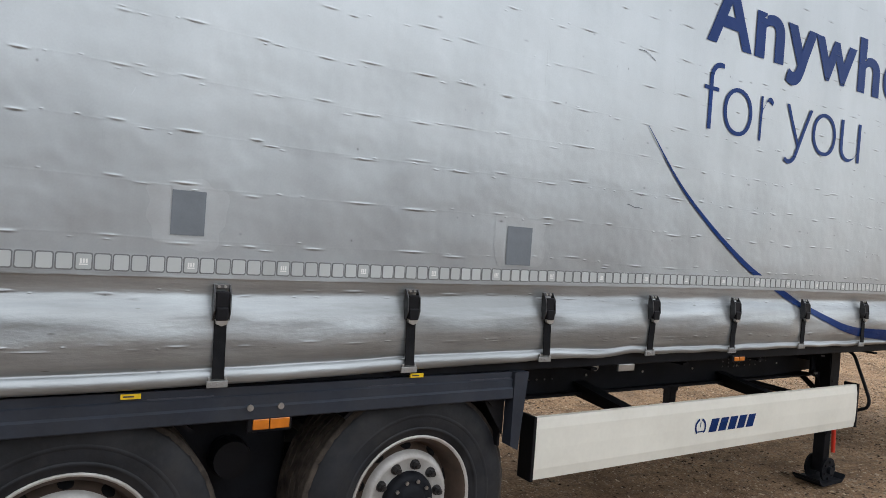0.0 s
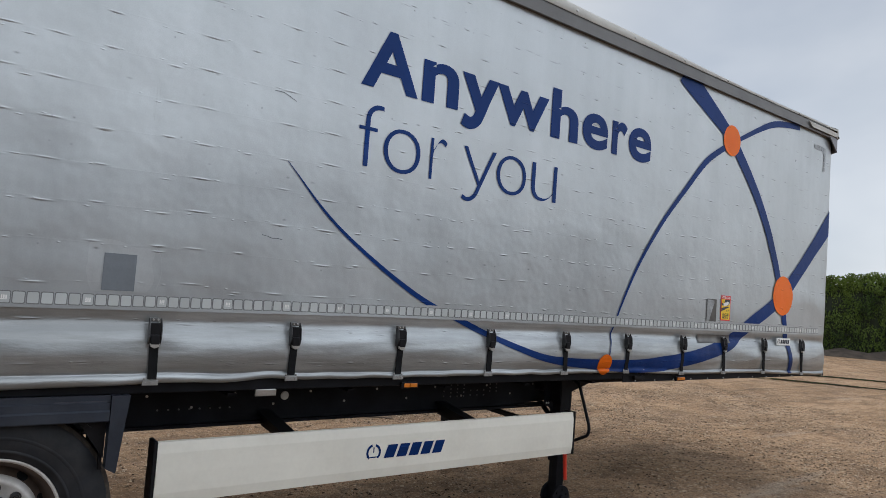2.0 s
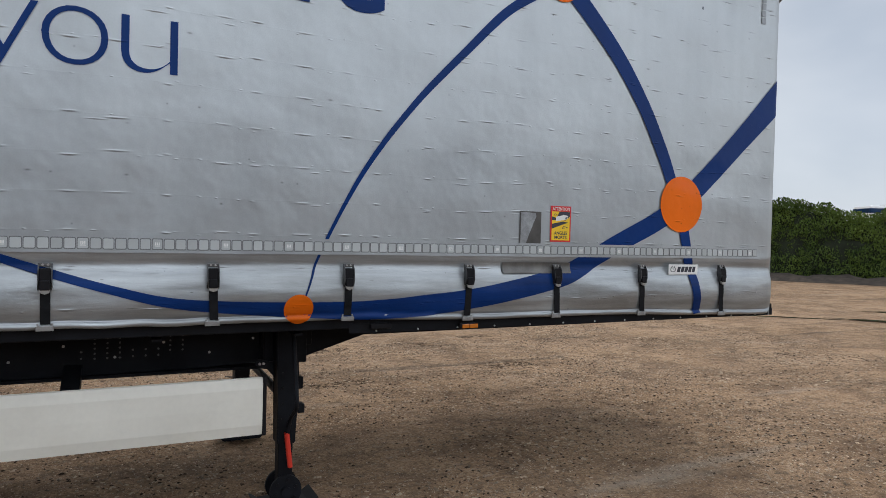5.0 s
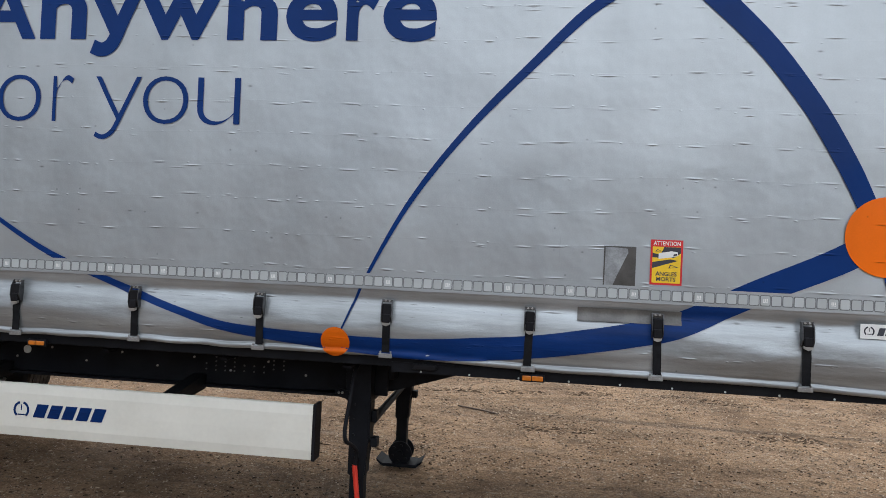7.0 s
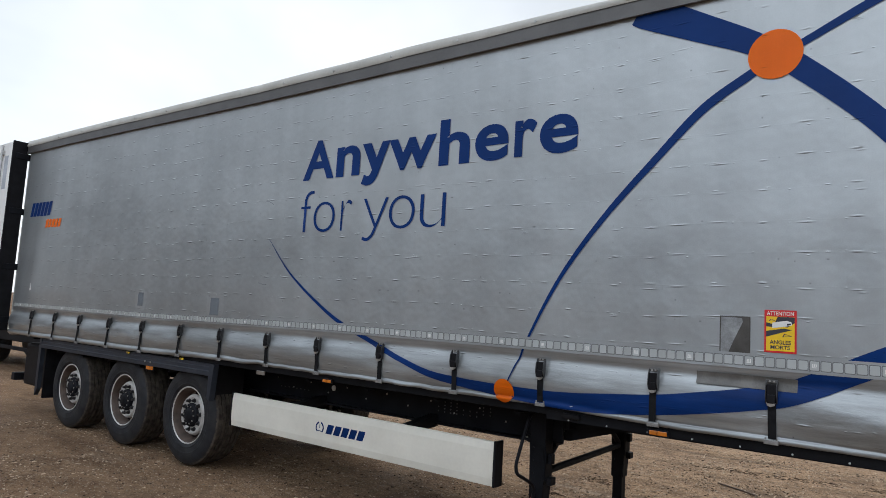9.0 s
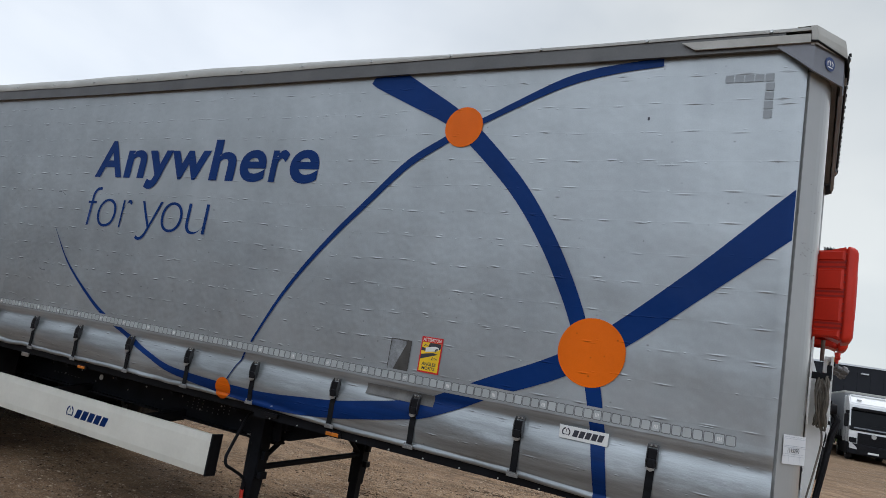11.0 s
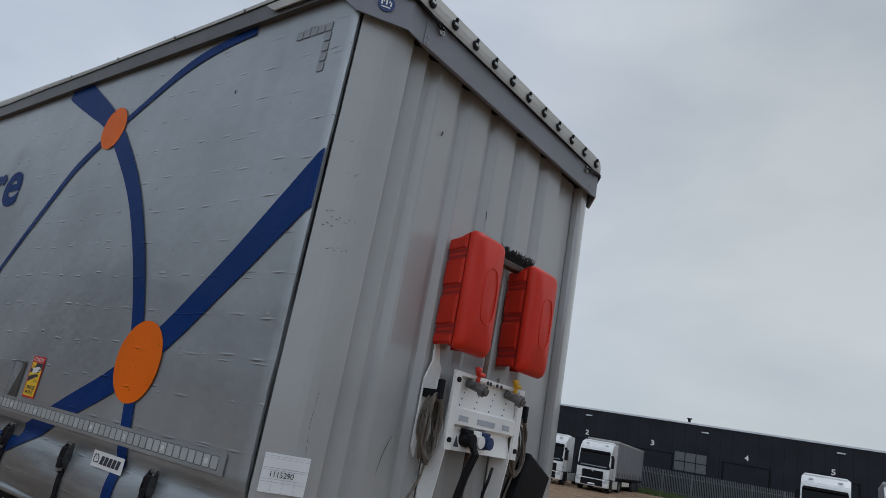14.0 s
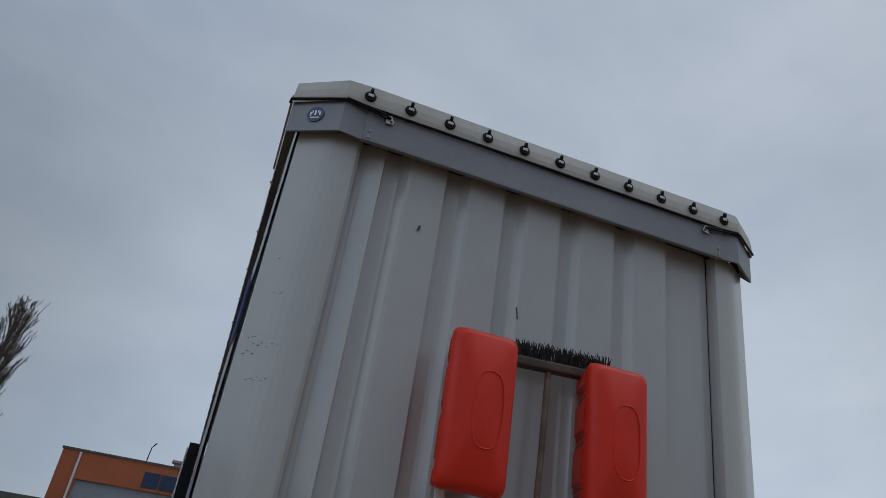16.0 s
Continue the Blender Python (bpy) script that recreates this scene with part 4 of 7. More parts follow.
flat_patch("repair_tape", 7.50, 8.08, 1.575, 1.652, M_tape, 0.0098, "scuffed grey repair tape")
on_skin("white_mark", [(-2.67, 1.93), (-2.60, 1.95), (-2.64, 2.06)], [(0, 1, 2)], M_signwhite, 0.004)
on_skin("dark_speck", [(9.316, 3.69), (9.33, 3.69), (9.332, 3.712), (9.318, 3.712)], [(0, 1, 2, 3)], M_ink, 0.003)

# blind-spot sticker
sx0, sx1, sz0, sz1 = 7.896, 8.073, 1.800, 2.057
sticker = flat_patch("blind_spot_sticker", sx0, sx1, sz0, sz1, M_stred, 0.0045, "red and yellow blind-spot warning sticker")


def on_sticker(name, pts, faces, material, lift):
    return on_skin(name, [(sx0 + u * (sx1 - sx0), sz0 + v * (sz1 - sz0)) for u, v in pts], faces, material, lift, parent=sticker)


quad = [(0, 1, 2, 3)]
on_sticker("yellow_field", [(0.06, 0.045), (0.94, 0.045), (0.94, 0.845), (0.06, 0.845)], quad, M_yellow, 0.0055)
on_sticker("black_blind_zone", [(0.42, 0.842), (0.94, 0.842), (0.94, 0.71), (0.72, 0.60), (0.30, 0.665)], [(0, 1, 2, 3, 4)], M_ink, 0.0062)
on_sticker("black_blind_zone", [(0.06, 0.705), (0.06, 0.605), (0.30, 0.600), (0.30, 0.665)], quad, M_ink, 0.0062)
on_sticker("black_blind_zone", [(0.06, 0.365), (0.06, 0.500), (0.62, 0.575), (0.86, 0.545)], quad, M_ink, 0.0062)
on_sticker("truck_sign", [(0.25, 0.575), (0.64, 0.615), (0.86, 0.655), (0.84, 0.735), (0.66, 0.755), (0.25, 0.700)], [(0, 1, 2, 3, 4, 5)], M_signwhite, 0.0070)
on_sticker("truck_cab_mark", [(0.70, 0.640), (0.83, 0.665), (0.82, 0.700), (0.72, 0.690)], quad, M_ink, 0.0076)
for tri in ([(0.56, 0.370), (0.88, 0.400), (0.62, 0.455)], [(0.14, 0.735), (0.36, 0.745), (0.20, 0.790)]):
    cu, cv = sum(p[0] for p in tri) / 3, sum(p[1] for p in tri) / 3
    inner = [(cu + 0.62 * (a - cu), cv + 0.62 * (b - cv)) for a, b in tri]
    on_sticker("warning_triangle", tri + inner, [(0, 1, 4, 3), (1, 2, 5, 4), (2, 0, 3, 5)], M_ink, 0.0064)
for word, u0, u1, v0, v1, mm, off in (("ATTENTION", 0.08, 0.92, 0.875, 0.965, M_signwhite, 0.012), ("ANGLES", 0.17, 0.83, 0.20, 0.295, M_ink, 0.022), ("MORTS", 0.20, 0.80, 0.085, 0.175, M_ink, 0.022)):
    pts, faces = text_faces(word, off)
    on_sticker("sticker_words", [(u0 + p[0] * (u1 - u0), v0 + p[1] * (v1 - v0)) for p in pts], faces, mm, 0.0068)

# maker's plate on the curtain
yp = min(skin(x, z) for x in (9.02, 9.17, 9.33) for z in (1.562, 1.60, 1.642)) - 0.007
plate = part("maker_plate", boxes((9.018, 9.330, yp - 0.0025, yp, 1.562, 1.642), bevel=0.0008), M_signwhite, curtain, "white maker's plate with a black mark")
logo_bars(plate, 9.035, 9.315, 1.578, 1.628, yp - 0.004, 5, M_ink, "logo_bar", 0.25, True, False)


# tension straps
def strap(x):
    z0, z1 = hem(x) - 0.002, 1.55
    bm = bmesh.new()
    zs = np.linspace(z0 + 0.03, z1, 12)
    w = 0.023
    lean = random.uniform(-0.012, 0.012)
    ya, yb = skin(x, z1) - 0.014, skin(x, z0 + 0.03) - 0.010
    rows = [(z, min(skin(x, z) - 0.006, yb + (ya - yb) * (z - z0 - 0.03) / (z1 - z0 - 0.03)), x + lean * (z1 - z) / 0.25) for z in zs]
    ring = []
    for z, y, xx in rows:
        ring.append([bm.verts.new((xx - w, y, z)), bm.verts.new((xx + w, y, z)), bm.verts.new((xx + w, y - 0.004, z)), bm.verts.new((xx - w, y - 0.004, z))])
    for a, b in zip(ring, ring[1:]):
        for k in range(4):
            bm.faces.new((a[k], a[(k + 1) % 4], b[(k + 1) % 4], b[k]))
    s = part("strap", bm, M_web, trailer, "black webbing tension strap with a steel buckle")
    y = skin(x, 1.56)
    # buckle: two side cheeks, a lever, a roller and a folded end of webbing
    bm = bmesh.new()
    for e in (-1, 1):
        prism(bm, [(y - 0.004, 1.635), (y - 0.016, 1.637), (y - 0.040, 1.60), (y - 0.046, 1.54), (y - 0.030, 1.50), (y - 0.006, 1.505)], "x", x + e * 0.030 - 0.0025, x + e * 0.030 + 0.0025)
    part("buckle", bm, M_buckle, s)
    part("top_bar", boxes((x - 0.033, x + 0.033, y - 0.014, y - 0.003, 1.619, 1.638), bevel=0.003), M_rail, s)
    bm = bmesh.new()
    for e in (-0.012, 0.012):
        cyl(bm, (x + e, y - 0.015, 1.629), (x + e, y - 0.021, 1.629), 0.006, n=8)
    part("rivet", bm, M_steel, s)
    bm = bmesh.new()
    box(bm, x - 0.027, x + 0.027, y - 0.040, y - 0.014, 1.535, 1.612, 0.006)
    box(bm, x - 0.024, x + 0.024, y - 0.050, y - 0.030, 1.500, 1.552, 0.006)
    part("lever", bm, M_black, s)
    bm = bmesh.new()
    prism(bm, [(x - 0.025, 1.506), (x + 0.025, 1.506), (x + 0.020, 1.488), (x, 1.480), (x - 0.020, 1.488)], "y", y - 0.046, y - 0.030)
    part("lever_tongue", bm, M_steel, s)
    yb = min(skin(x, z0 + 0.02), skin(x, z0 + 0.045))
    bm = boxes((x - 0.040, x + 0.040, yb - 0.013, yb - 0.004, z0 - 0.004, z0 + 0.022), (x - 0.036, x - 0.026, yb - 0.010, yb - 0.004, z0 + 0.022, z0 + 0.036), (x + 0.026, x + 0.036, yb - 0.010, yb - 0.004, z0 + 0.022, z0 + 0.036), bevel=0.002)
    for e in (-0.022, 0.0, 0.022):
        cyl(bm, (x + e, yb - 0.013, z0 + 0.009), (x + e, yb - 0.016, z0 + 0.009), 0.004, n=8)
    part("strap_hook", bm, M_hook, s)


for x in STRAPS:
    strap(x)

# floor edge, roof rails and roof
part("floor_edge", boxes((-3.30, 10.30, 0.030, 0.10, 1.231, 1.30), bevel=0.006), M_chassis, trailer)
part("floor_edge", boxes((-3.30, 10.30, 2.556, 2.626, 1.231, 1.30), bevel=0.006), M_chassis, trailer)
part("floor_edge", boxes((6.42, 10.30, 0.026, 0.0295, 1.202, 1.262)), M_chassis, trailer)
for k in range(13):
    part("rivet", cyl(bmesh.new(), (6.60 + 0.29 * k, 0.026, 1.213), (6.60 + 0.29 * k, 0.021, 1.213), 0.006, n=8), M_reflect, trailer)
part("load_floor", boxes((-3.29, 10.29, 0.102, 2.554, 1.222, 1.25)), M_chassis, trailer)
def rise(x):
    """The roof climbs slightly towards the rear."""
    return 0.045 * smoothstep(4.0, -2.0, x)


rxs = np.linspace(-3.30, 10.10, 40)
for out in ([(-0.040, 4.118), (0.03, 4.125), (0.05, 4.24), (-0.028, 4.240), (-0.040, 4.232)], [(2.696, 4.118), (2.626, 4.125), (2.606, 4.24), (2.684, 4.240), (2.696, 4.232)]):
    rv = [(x, y, z + rise(x)) for x in rxs for y, z in out]
    rf = [(i * 5 + k, i * 5 + (k + 1) % 5, (i + 1) * 5 + (k + 1) % 5, (i + 1) * 5 + k) for i in range(39) for k in range(5)]
    part("roof_rail", (rv, [], rf + [(4, 3, 2, 1, 0), tuple(39 * 5 + k for k in range(5))]), M_rail, trailer, "grey aluminium roof rail")
# tarpaulin lip that folds over the rail; it dips slightly between its buttons
lip = []
lx = np.linspace(-3.30, 10.24, 140)
for i, x in enumerate(lx):
    s = 0.006 * noise.noise((x * 1.3, 1.0, 2.0)) + rise(x)
    e = s - 0.075 * smoothstep(4.5, 9.5, x)
    lip.append([(x, -0.048, 4.226 + s), (x, -0.054, 4.245 + s), (x, -0.048, 4.285 + e * 0.6), (x, -0.026, 4.325 + e), (x, 0.06, 4.345 + e), (x, 1.328, 4.355 + e), (x, 2.596, 4.345 + e), (x, 2.676, 4.325 + e), (x, 2.702, 4.285 + e * 0.6), (x, 2.706, 4.226 + s)])
K = len(lip[0])
lv = [p for r in lip for p in r]
lf = [(i * K + k, i * K + k + 1, (i + 1) * K + k + 1, (i + 1) * K + k) for i in range(len(lx) - 1) for k in range(K - 1)]
part("roof_tarpaulin", (lv, [], lf), M_tarp, trailer, "dirty off-white roof tarpaulin", smooth=True)
bm = bmesh.new()
prism(bm, [(9.49, 4.198), (9.58, 4.142), (10.24, 4.142), (10.24, 4.198)], "y", -0.062, -0.053)
part("tarpaulin_flap", bm, M_tarp, trailer)
for i in range(18):
    x = -2.9 + 0.76 * i
    bm = bmesh.new()
    zb = 4.262 + rise(x) - 0.026 * smoothstep(4.5, 9.5, x)
    cyl(bm, (x, -0.044, zb), (x, -0.060, zb), 0.012, 0.010, 10)
    part("roof_button", bm, M_steel, trailer)

# corner caps, front roof band and tarpaulin end


def plan_prism(bm, line, z0, z1, thick):
    """A bent sheet: a line in plan with inward thickness, standing from z0 to z1 (z1 and z0 may be lists)."""
    n = len(line)
    z0s = z0 if isinstance(z0, (list, tuple)) else [z0] * n
    z1s = z1 if isinstance(z1, (list, tuple)) else [z1] * n
    out = []
    for i, (x, y) in enumerate(line):
        p, q = Vector(line[max(i - 1, 0)]), Vector(line[min(i + 1, n - 1)])
        d = (q - p).normalized()
        nx, ny = -d.y * thick, d.x * thick
        out.append([bm.verts.new((x, y, z0s[i])), bm.verts.new((x, y, z1s[i])), bm.verts.new((x + nx, y + ny, z1s[i])), bm.verts.new((x + nx, y + ny, z0s[i]))])
    for a, b in zip(out, out[1:]):
        for k in range(4):
            bm.faces.new((a[k], a[(k + 1) % 4], b[(k + 1) % 4], b[k]))
    bm.faces.new(out[0])
    bm.faces.new(out[-1][::-1])
    return bm


for side in (0, 1):
    f = (lambda y: y) if side == 0 else (lambda y: 2.656 - y)
    line = [(10.06, f(-0.046)), (10.17, f(-0.046)), (10.265, f(-0.046)), (10.425, f(0.185)), (10.425, f(0.315))]
    lows = [4.128, 4.045, 3.965, 3.955, 3.945]
    bm = plan_prism(bmesh.new(), line if side == 0 else line[::-1], lows if side == 0 else lows[::-1], 4.150, 0.012)
    cap = part("corner_cap", bm, M_band, trailer, "slate-grey roof corner cap")
    if side == 0:
        d = Vector((10.425 - 10.265, 0.185 + 0.046, 0)).normalized()
        nrm = Vector((d.y, -d.x, 0))
        c = Vector((10.345, 0.0695, 4.052)) + nrm * 0.003
        bm = bmesh.new()
        cyl(bm, c, c + nrm * 0.003, 0.044, n=28)
        badge = part("badge", bm, M_badge, cap, "round blue badge with a white crown")
        bm = bmesh.new()
        for u0, u1, v0, v1 in ((-0.024, 0.024, -0.024, -0.017), (-0.028, -0.020, -0.010, 0.014), (0.020, 0.028, -0.010, 0.014), (-0.004, 0.004, -0.008, 0.022), (-0.018, -0.012, 0.006, 0.022), (0.012, 0.018, 0.006, 0.022)):
            bm.faces.new([bm.verts.new(c + nrm * 0.0045 + d * u + Vector((0, 0, v))) for u, v in ((u0, v0), (u1, v0), (u1, v1), (u0, v1))])
        part("crown_mark", bm, M_signwhite, badge)
band = part("front_roof_band", boxes((10.405, 10.432, 0.30, 2.356, 3.945, 4.150), bevel=0.004), M_band, trailer, "slate-grey front roof band")
for y in (0.325, 2.331):
    for z in (3.965, 4.00):
        bm = bmesh.new()
        cyl(bm, (10.432, y, z), (10.437, y, z), 0.006, n=8)
        part("rivet", bm, M_steel, band)

# the tarpaulin turned down over the front, in one bent sheet with rounded ends
outer = [(10.24, -0.054), (10.275, -0.054), (10.432, 0.178), (10.440, 0.30), (10.440, 0.80), (10.440, 1.30), (10.440, 1.80), (10.440, 2.356), (10.432, 2.478), (10.275, 2.710), (10.24, 2.710)]
tv, tf = [], []
for i, (x, y) in enumerate(outer):
    ix, iy = x - 0.05, 1.328 + (y - 1.328) * 0.97
    w = 0.006 * noise.noise((y * 3, 1, 8))
    tv += [(x, y, 4.128 + w), (x + 0.004, y, 4.16 + w), (x + 0.002, y, 4.20), (x - 0.008, 1.328 + (y - 1.328) * 0.997, 4.256), (ix, iy, 4.272), (10.16, 1.328 + (y - 1.328) * 0.97, 4.272)]
for i in range(len(outer) - 1):
    for k in range(5):
        a = i * 6 + k
        tf.append((a, a + 6, a + 7, a + 1))
part("tarpaulin_front", (tv, [], tf), M_tarp, trailer, "off-white tarpaulin end turned down over the front", smooth=False)
# sealing cord along the lower edge of the tarpaulin
bm = tube(bmesh.new(), [(10.24, -0.063, 4.150), (10.275, -0.062, 4.148), (10.438, 0.176, 4.128), (10.446, 0.35, 4.122), (10.446, 1.2, 4.124), (10.446, 2.3, 4.122), (10.438, 2.480, 4.128), (10.275, 2.718, 4.148)], 0.007, 6)
part("tarpaulin_cord", bm, M_black, trailer)
for i in range(11):
    y = 0.291 + 0.2074 * i
    bm = bmesh.new()
    lathe(bm, [(0.0, 0.026), (0.006, 0.030), (0.012, 0.026), (0.014, 0.012), (0.014, 0.001)], (10.442, y, 4.183), "x", 14)
    box(bm, 10.446, 10.462, y - 0.006, y + 0.010, 4.205, 4.226, 0.003)
    hook = part("roof_hook", bm, M_black, trailer, "black twist hook with a pale cap")
    part("hook_cap", boxes((10.455, 10.461, y - 0.014, y + 0.014, 4.176, 4.192), bevel=0.002), M_reflect, hook)
for y, s in ((0.40, 1), (2.25, -1)):
    bm = bmesh.new()
    tube(bm, [(10.444, y - s * 0.215, 4.134), (10.450, y - s * 0.11, 4.121), (10.455, y - s * 0.02, 4.103), (10.452, y + s * 0.012, 4.092)], 0.0055, 6)
    tube(bm, [(10.444, y - s * 0.19, 4.122), (10.452, y - s * 0.09, 4.105), (10.452, y - s * 0.01, 4.086)], 0.0050, 6)
    clip = part("cord_clip", bm, M_black, trailer, "dark cord with a steel clip")
    plate = bmesh.new()
    prism(plate, [(y - s * 0.022, 4.104), (y + s * 0.014, 4.114), (y + s * 0.030, 4.080), (y + s * 0.024, 4.068), (y - s * 0.006, 4.064)], "x", 10.434, 10.447)
    part("clip_plate", plate, M_steel, clip)
    eye = bmesh.new()
    for q, z in ((0.006, 4.101), (0.016, 4.078)):
        cyl(eye, (10.4465, y + s * q, z), (10.4485, y + s * q, z), 0.0065, n=10)
    part("clip_eye", eye, M_ink, clip)

# front wall: posts and corrugated panel
bm = plan_prism(bmesh.new(), [(10.190, 0.060), (10.238, 0.034), (10.252, 0.022), (10.318, 0.119), (10.336, 0.150), (10.349, 0.182), (10.358, 0.215), (10.364, 0.250), (10.367, 0.290), (10.365, 0.300), (10.345, 0.318), (10.300, 0.318)], 1.20, 3.99, 0.006)
part("corner_post", bm, M_post, trailer, "scuffed light grey corner post")
bm = plan_prism(bmesh.new(), [(10.300, 2.352), (10.345, 2.352), (10.365, 2.360), (10.367, 2.370), (10.364, 2.406), (10.358, 2.441), (10.349, 2.474), (10.336, 2.506), (10.318, 2.537), (10.252, 2.634), (10.238, 2.622), (10.190, 2.596)], 1.20, 3.99, 0.006)
part("corner_post", bm, M_post, trailer)
line = [(10.300, 0.314), (10.307, 0.350), (10.346, 0.425), (10.352, 0.441)]
for k in range(6):
    y = 0.441 + 0.3205 * k
    line += [(10.310, y + 0.012), (10.307, y + 0.020), (10.307, y + 0.074)]
    if k < 5:
        line += [(10.312, y + 0.090), (10.347, y + 0.128), (10.352, y + 0.146), (10.352, y + 0.3205)]
line += [(10.307, 2.300), (10.300, 2.346)]
pl = plan_prism(bmesh.new(), line, 1.475, 4.005, 0.004)
panel = part("front_panel", pl, M_post, trailer, "light grey corrugated steel front wall")
part("roof_cross_rail", boxes((10.12, 10.395, 0.22, 2.43, 4.030, 4.125)), M_rail, trailer)
part("front_sill", boxes((10.25, 10.385, 0.322, 2.348, 1.452, 1.474), bevel=0.004), M_post, trailer)
part("front_beam", boxes((10.20, 10.290, 0.12, 2.53, 1.19, 1.450), bevel=0.006), M_chassis, trailer, "black steel beam under the front wall")
# scuffs, scratches
marks = bmesh.new()
for x0, y0, z0, y1, z1, w in ((10.3595, 0.662, 3.60, 0.668, 3.63, 0.006), (10.3595, 1.20, 3.36, 1.21, 3.30, 0.004)):
    marks.faces.new([marks.verts.new(p) for p in ((x0, y0 - w, z0), (x0, y0 + w, z0), (x0, y1 + w, z1), (x0, y1 - w, z1))])
part("scratch", marks, M_ink, panel)

# paper sheet taped to the corner post
pd = Vector((10.362 - 10.252, 0.185 - 0.020, 0)).normalized()
pn = Vector((pd.y, -pd.x, 0))
po = Vector((10.268, 0.044, 0)) + pn * 0.004


def on_post(u, z, lift=0.0):
    return po + pd * u + pn * lift + Vector((0, 0, z))


bm = bmesh.new()
g = [[bm.verts.new(on_post(0.002 + 0.196 * i / 6, 1.672 + 0.160 * j / 5, 0.003 * math.sin(i * 1.1 + j * 0.7) + 0.003)) for i in range(7)] for j in range(6)]
for j in range(5):
    for i in range(6):
        bm.faces.new((g[j][i], g[j][i + 1], g[j + 1][i + 1], g[j + 1][i]))
sheet = part("paper_sheet", bm, M_paper, trailer, "white paper form with a handwritten number, taped on", smooth=True)
for v, w in ((1.716, 0.0012), (1.728, 0.0012), (1.764, 0.0016), (1.772, 0.0022), (1.812, 0.0012), (1.821, 0.0012)):
    bm = bmesh.new()
    bm.faces.new([bm.verts.new(on_post(u, z, 0.0075)) for u, z in ((0.006, v), (0.194, v), (0.194, v + w), (0.006, v + w))])
    part("form_line", bm, M_palebar, sheet)
for u in (0.052, 0.100, 0.148):
    bm = bmesh.new()
    bm.faces.new([bm.verts.new(on_post(a, z, 0.0075)) for a, z in ((u, 1.676), (u + 0.0012, 1.676), (u + 0.0012, 1.728), (u, 1.728))])
    part("form_line", bm, M_palebar, sheet)
pts, faces = text_faces("1115290", 0.004)
part("handwriting", ([tuple(on_post(0.040 + p[0] * 0.100, 1.736 + p[1] * 0.024, 0.008)) for p in pts], [], faces), M_ink, sheet)
rs = random.Random(8)
for u0, u1, z, n_ in ((0.045, 0.150, 2.760, 6), (0.000, 0.060, 2.866, 3), (0.030, 0.165, 2.905, 6), (0.005, 0.050, 2.940, 3), (0.070, 0.135, 3.138, 3), (0.040, 0.062, 3.300, 1)):
    for k in range(n_):
        u = u0 + (u1 - u0) * (k + rs.uniform(0.1, 0.6)) / n_
        w, h, t = rs.uniform(0.008, 0.020), rs.uniform(0.002, 0.005), rs.uniform(-0.006, 0.006)
        z_ = z + rs.uniform(-0.010, 0.010)
        bm = bmesh.new()
        bm.faces.new([bm.verts.new(on_post(a, b, 0.0010)) for a, b in ((u, z_), (u + w * 0.6, z_ - h * 0.3 + t * 0.6), (u + w, z_ + t), (u + w * 0.7, z_ + h + t), (u + w * 0.2, z_ + h * 0.8))])
        part("scuff", bm, M_scuff, trailer, "dark scuff on the post")
for pts_ in ([(0.168, 2.115), (0.166, 2.085), (0.165, 2.052)], [(0.163, 2.035), (0.160, 1.985), (0.161, 1.948)], [(0.163, 1.925), (0.166, 1.895)], [(0.167, 1.878), (0.171, 1.842)]):
    bm = bmesh.new()
    v_ = [[bm.verts.new(on_post(u + e, z, 0.0010)) for e in (-0.0009, 0.0009)] for u, z in pts_]
    for a, b in zip(v_, v_[1:]):
        bm.faces.new((a[0], a[1], b[1], b[0]))
    part("scratch", bm, M_scuff, trailer)
bm = bmesh.new()
v_ = [[bm.verts.new((10.3565, y + e, z)) for e in (-w, w)] for y, z, w in ((0.742, 1.995, 0.0008), (0.712, 1.945, 0.003), (0.686, 1.883, 0.0024), (0.672, 1.83, 0.002), (0.664, 1.785, 0.0006))]
for a, b in zip(v_, v_[1:]):
    bm.faces.new((a[0], a[1], b[1], b[0]))
part("scratch", bm, M_scuff, panel)
# stencilled letters on the far post are too faint to read: plain bars
for k in range(6):
    bm = boxes((10.3525, 10.3535, 2.375, 2.415, 1.72 + 0.075 * k, 1.755 + 0.075 * k))
    part("stencil_bar", bm, M_palebar, panel)


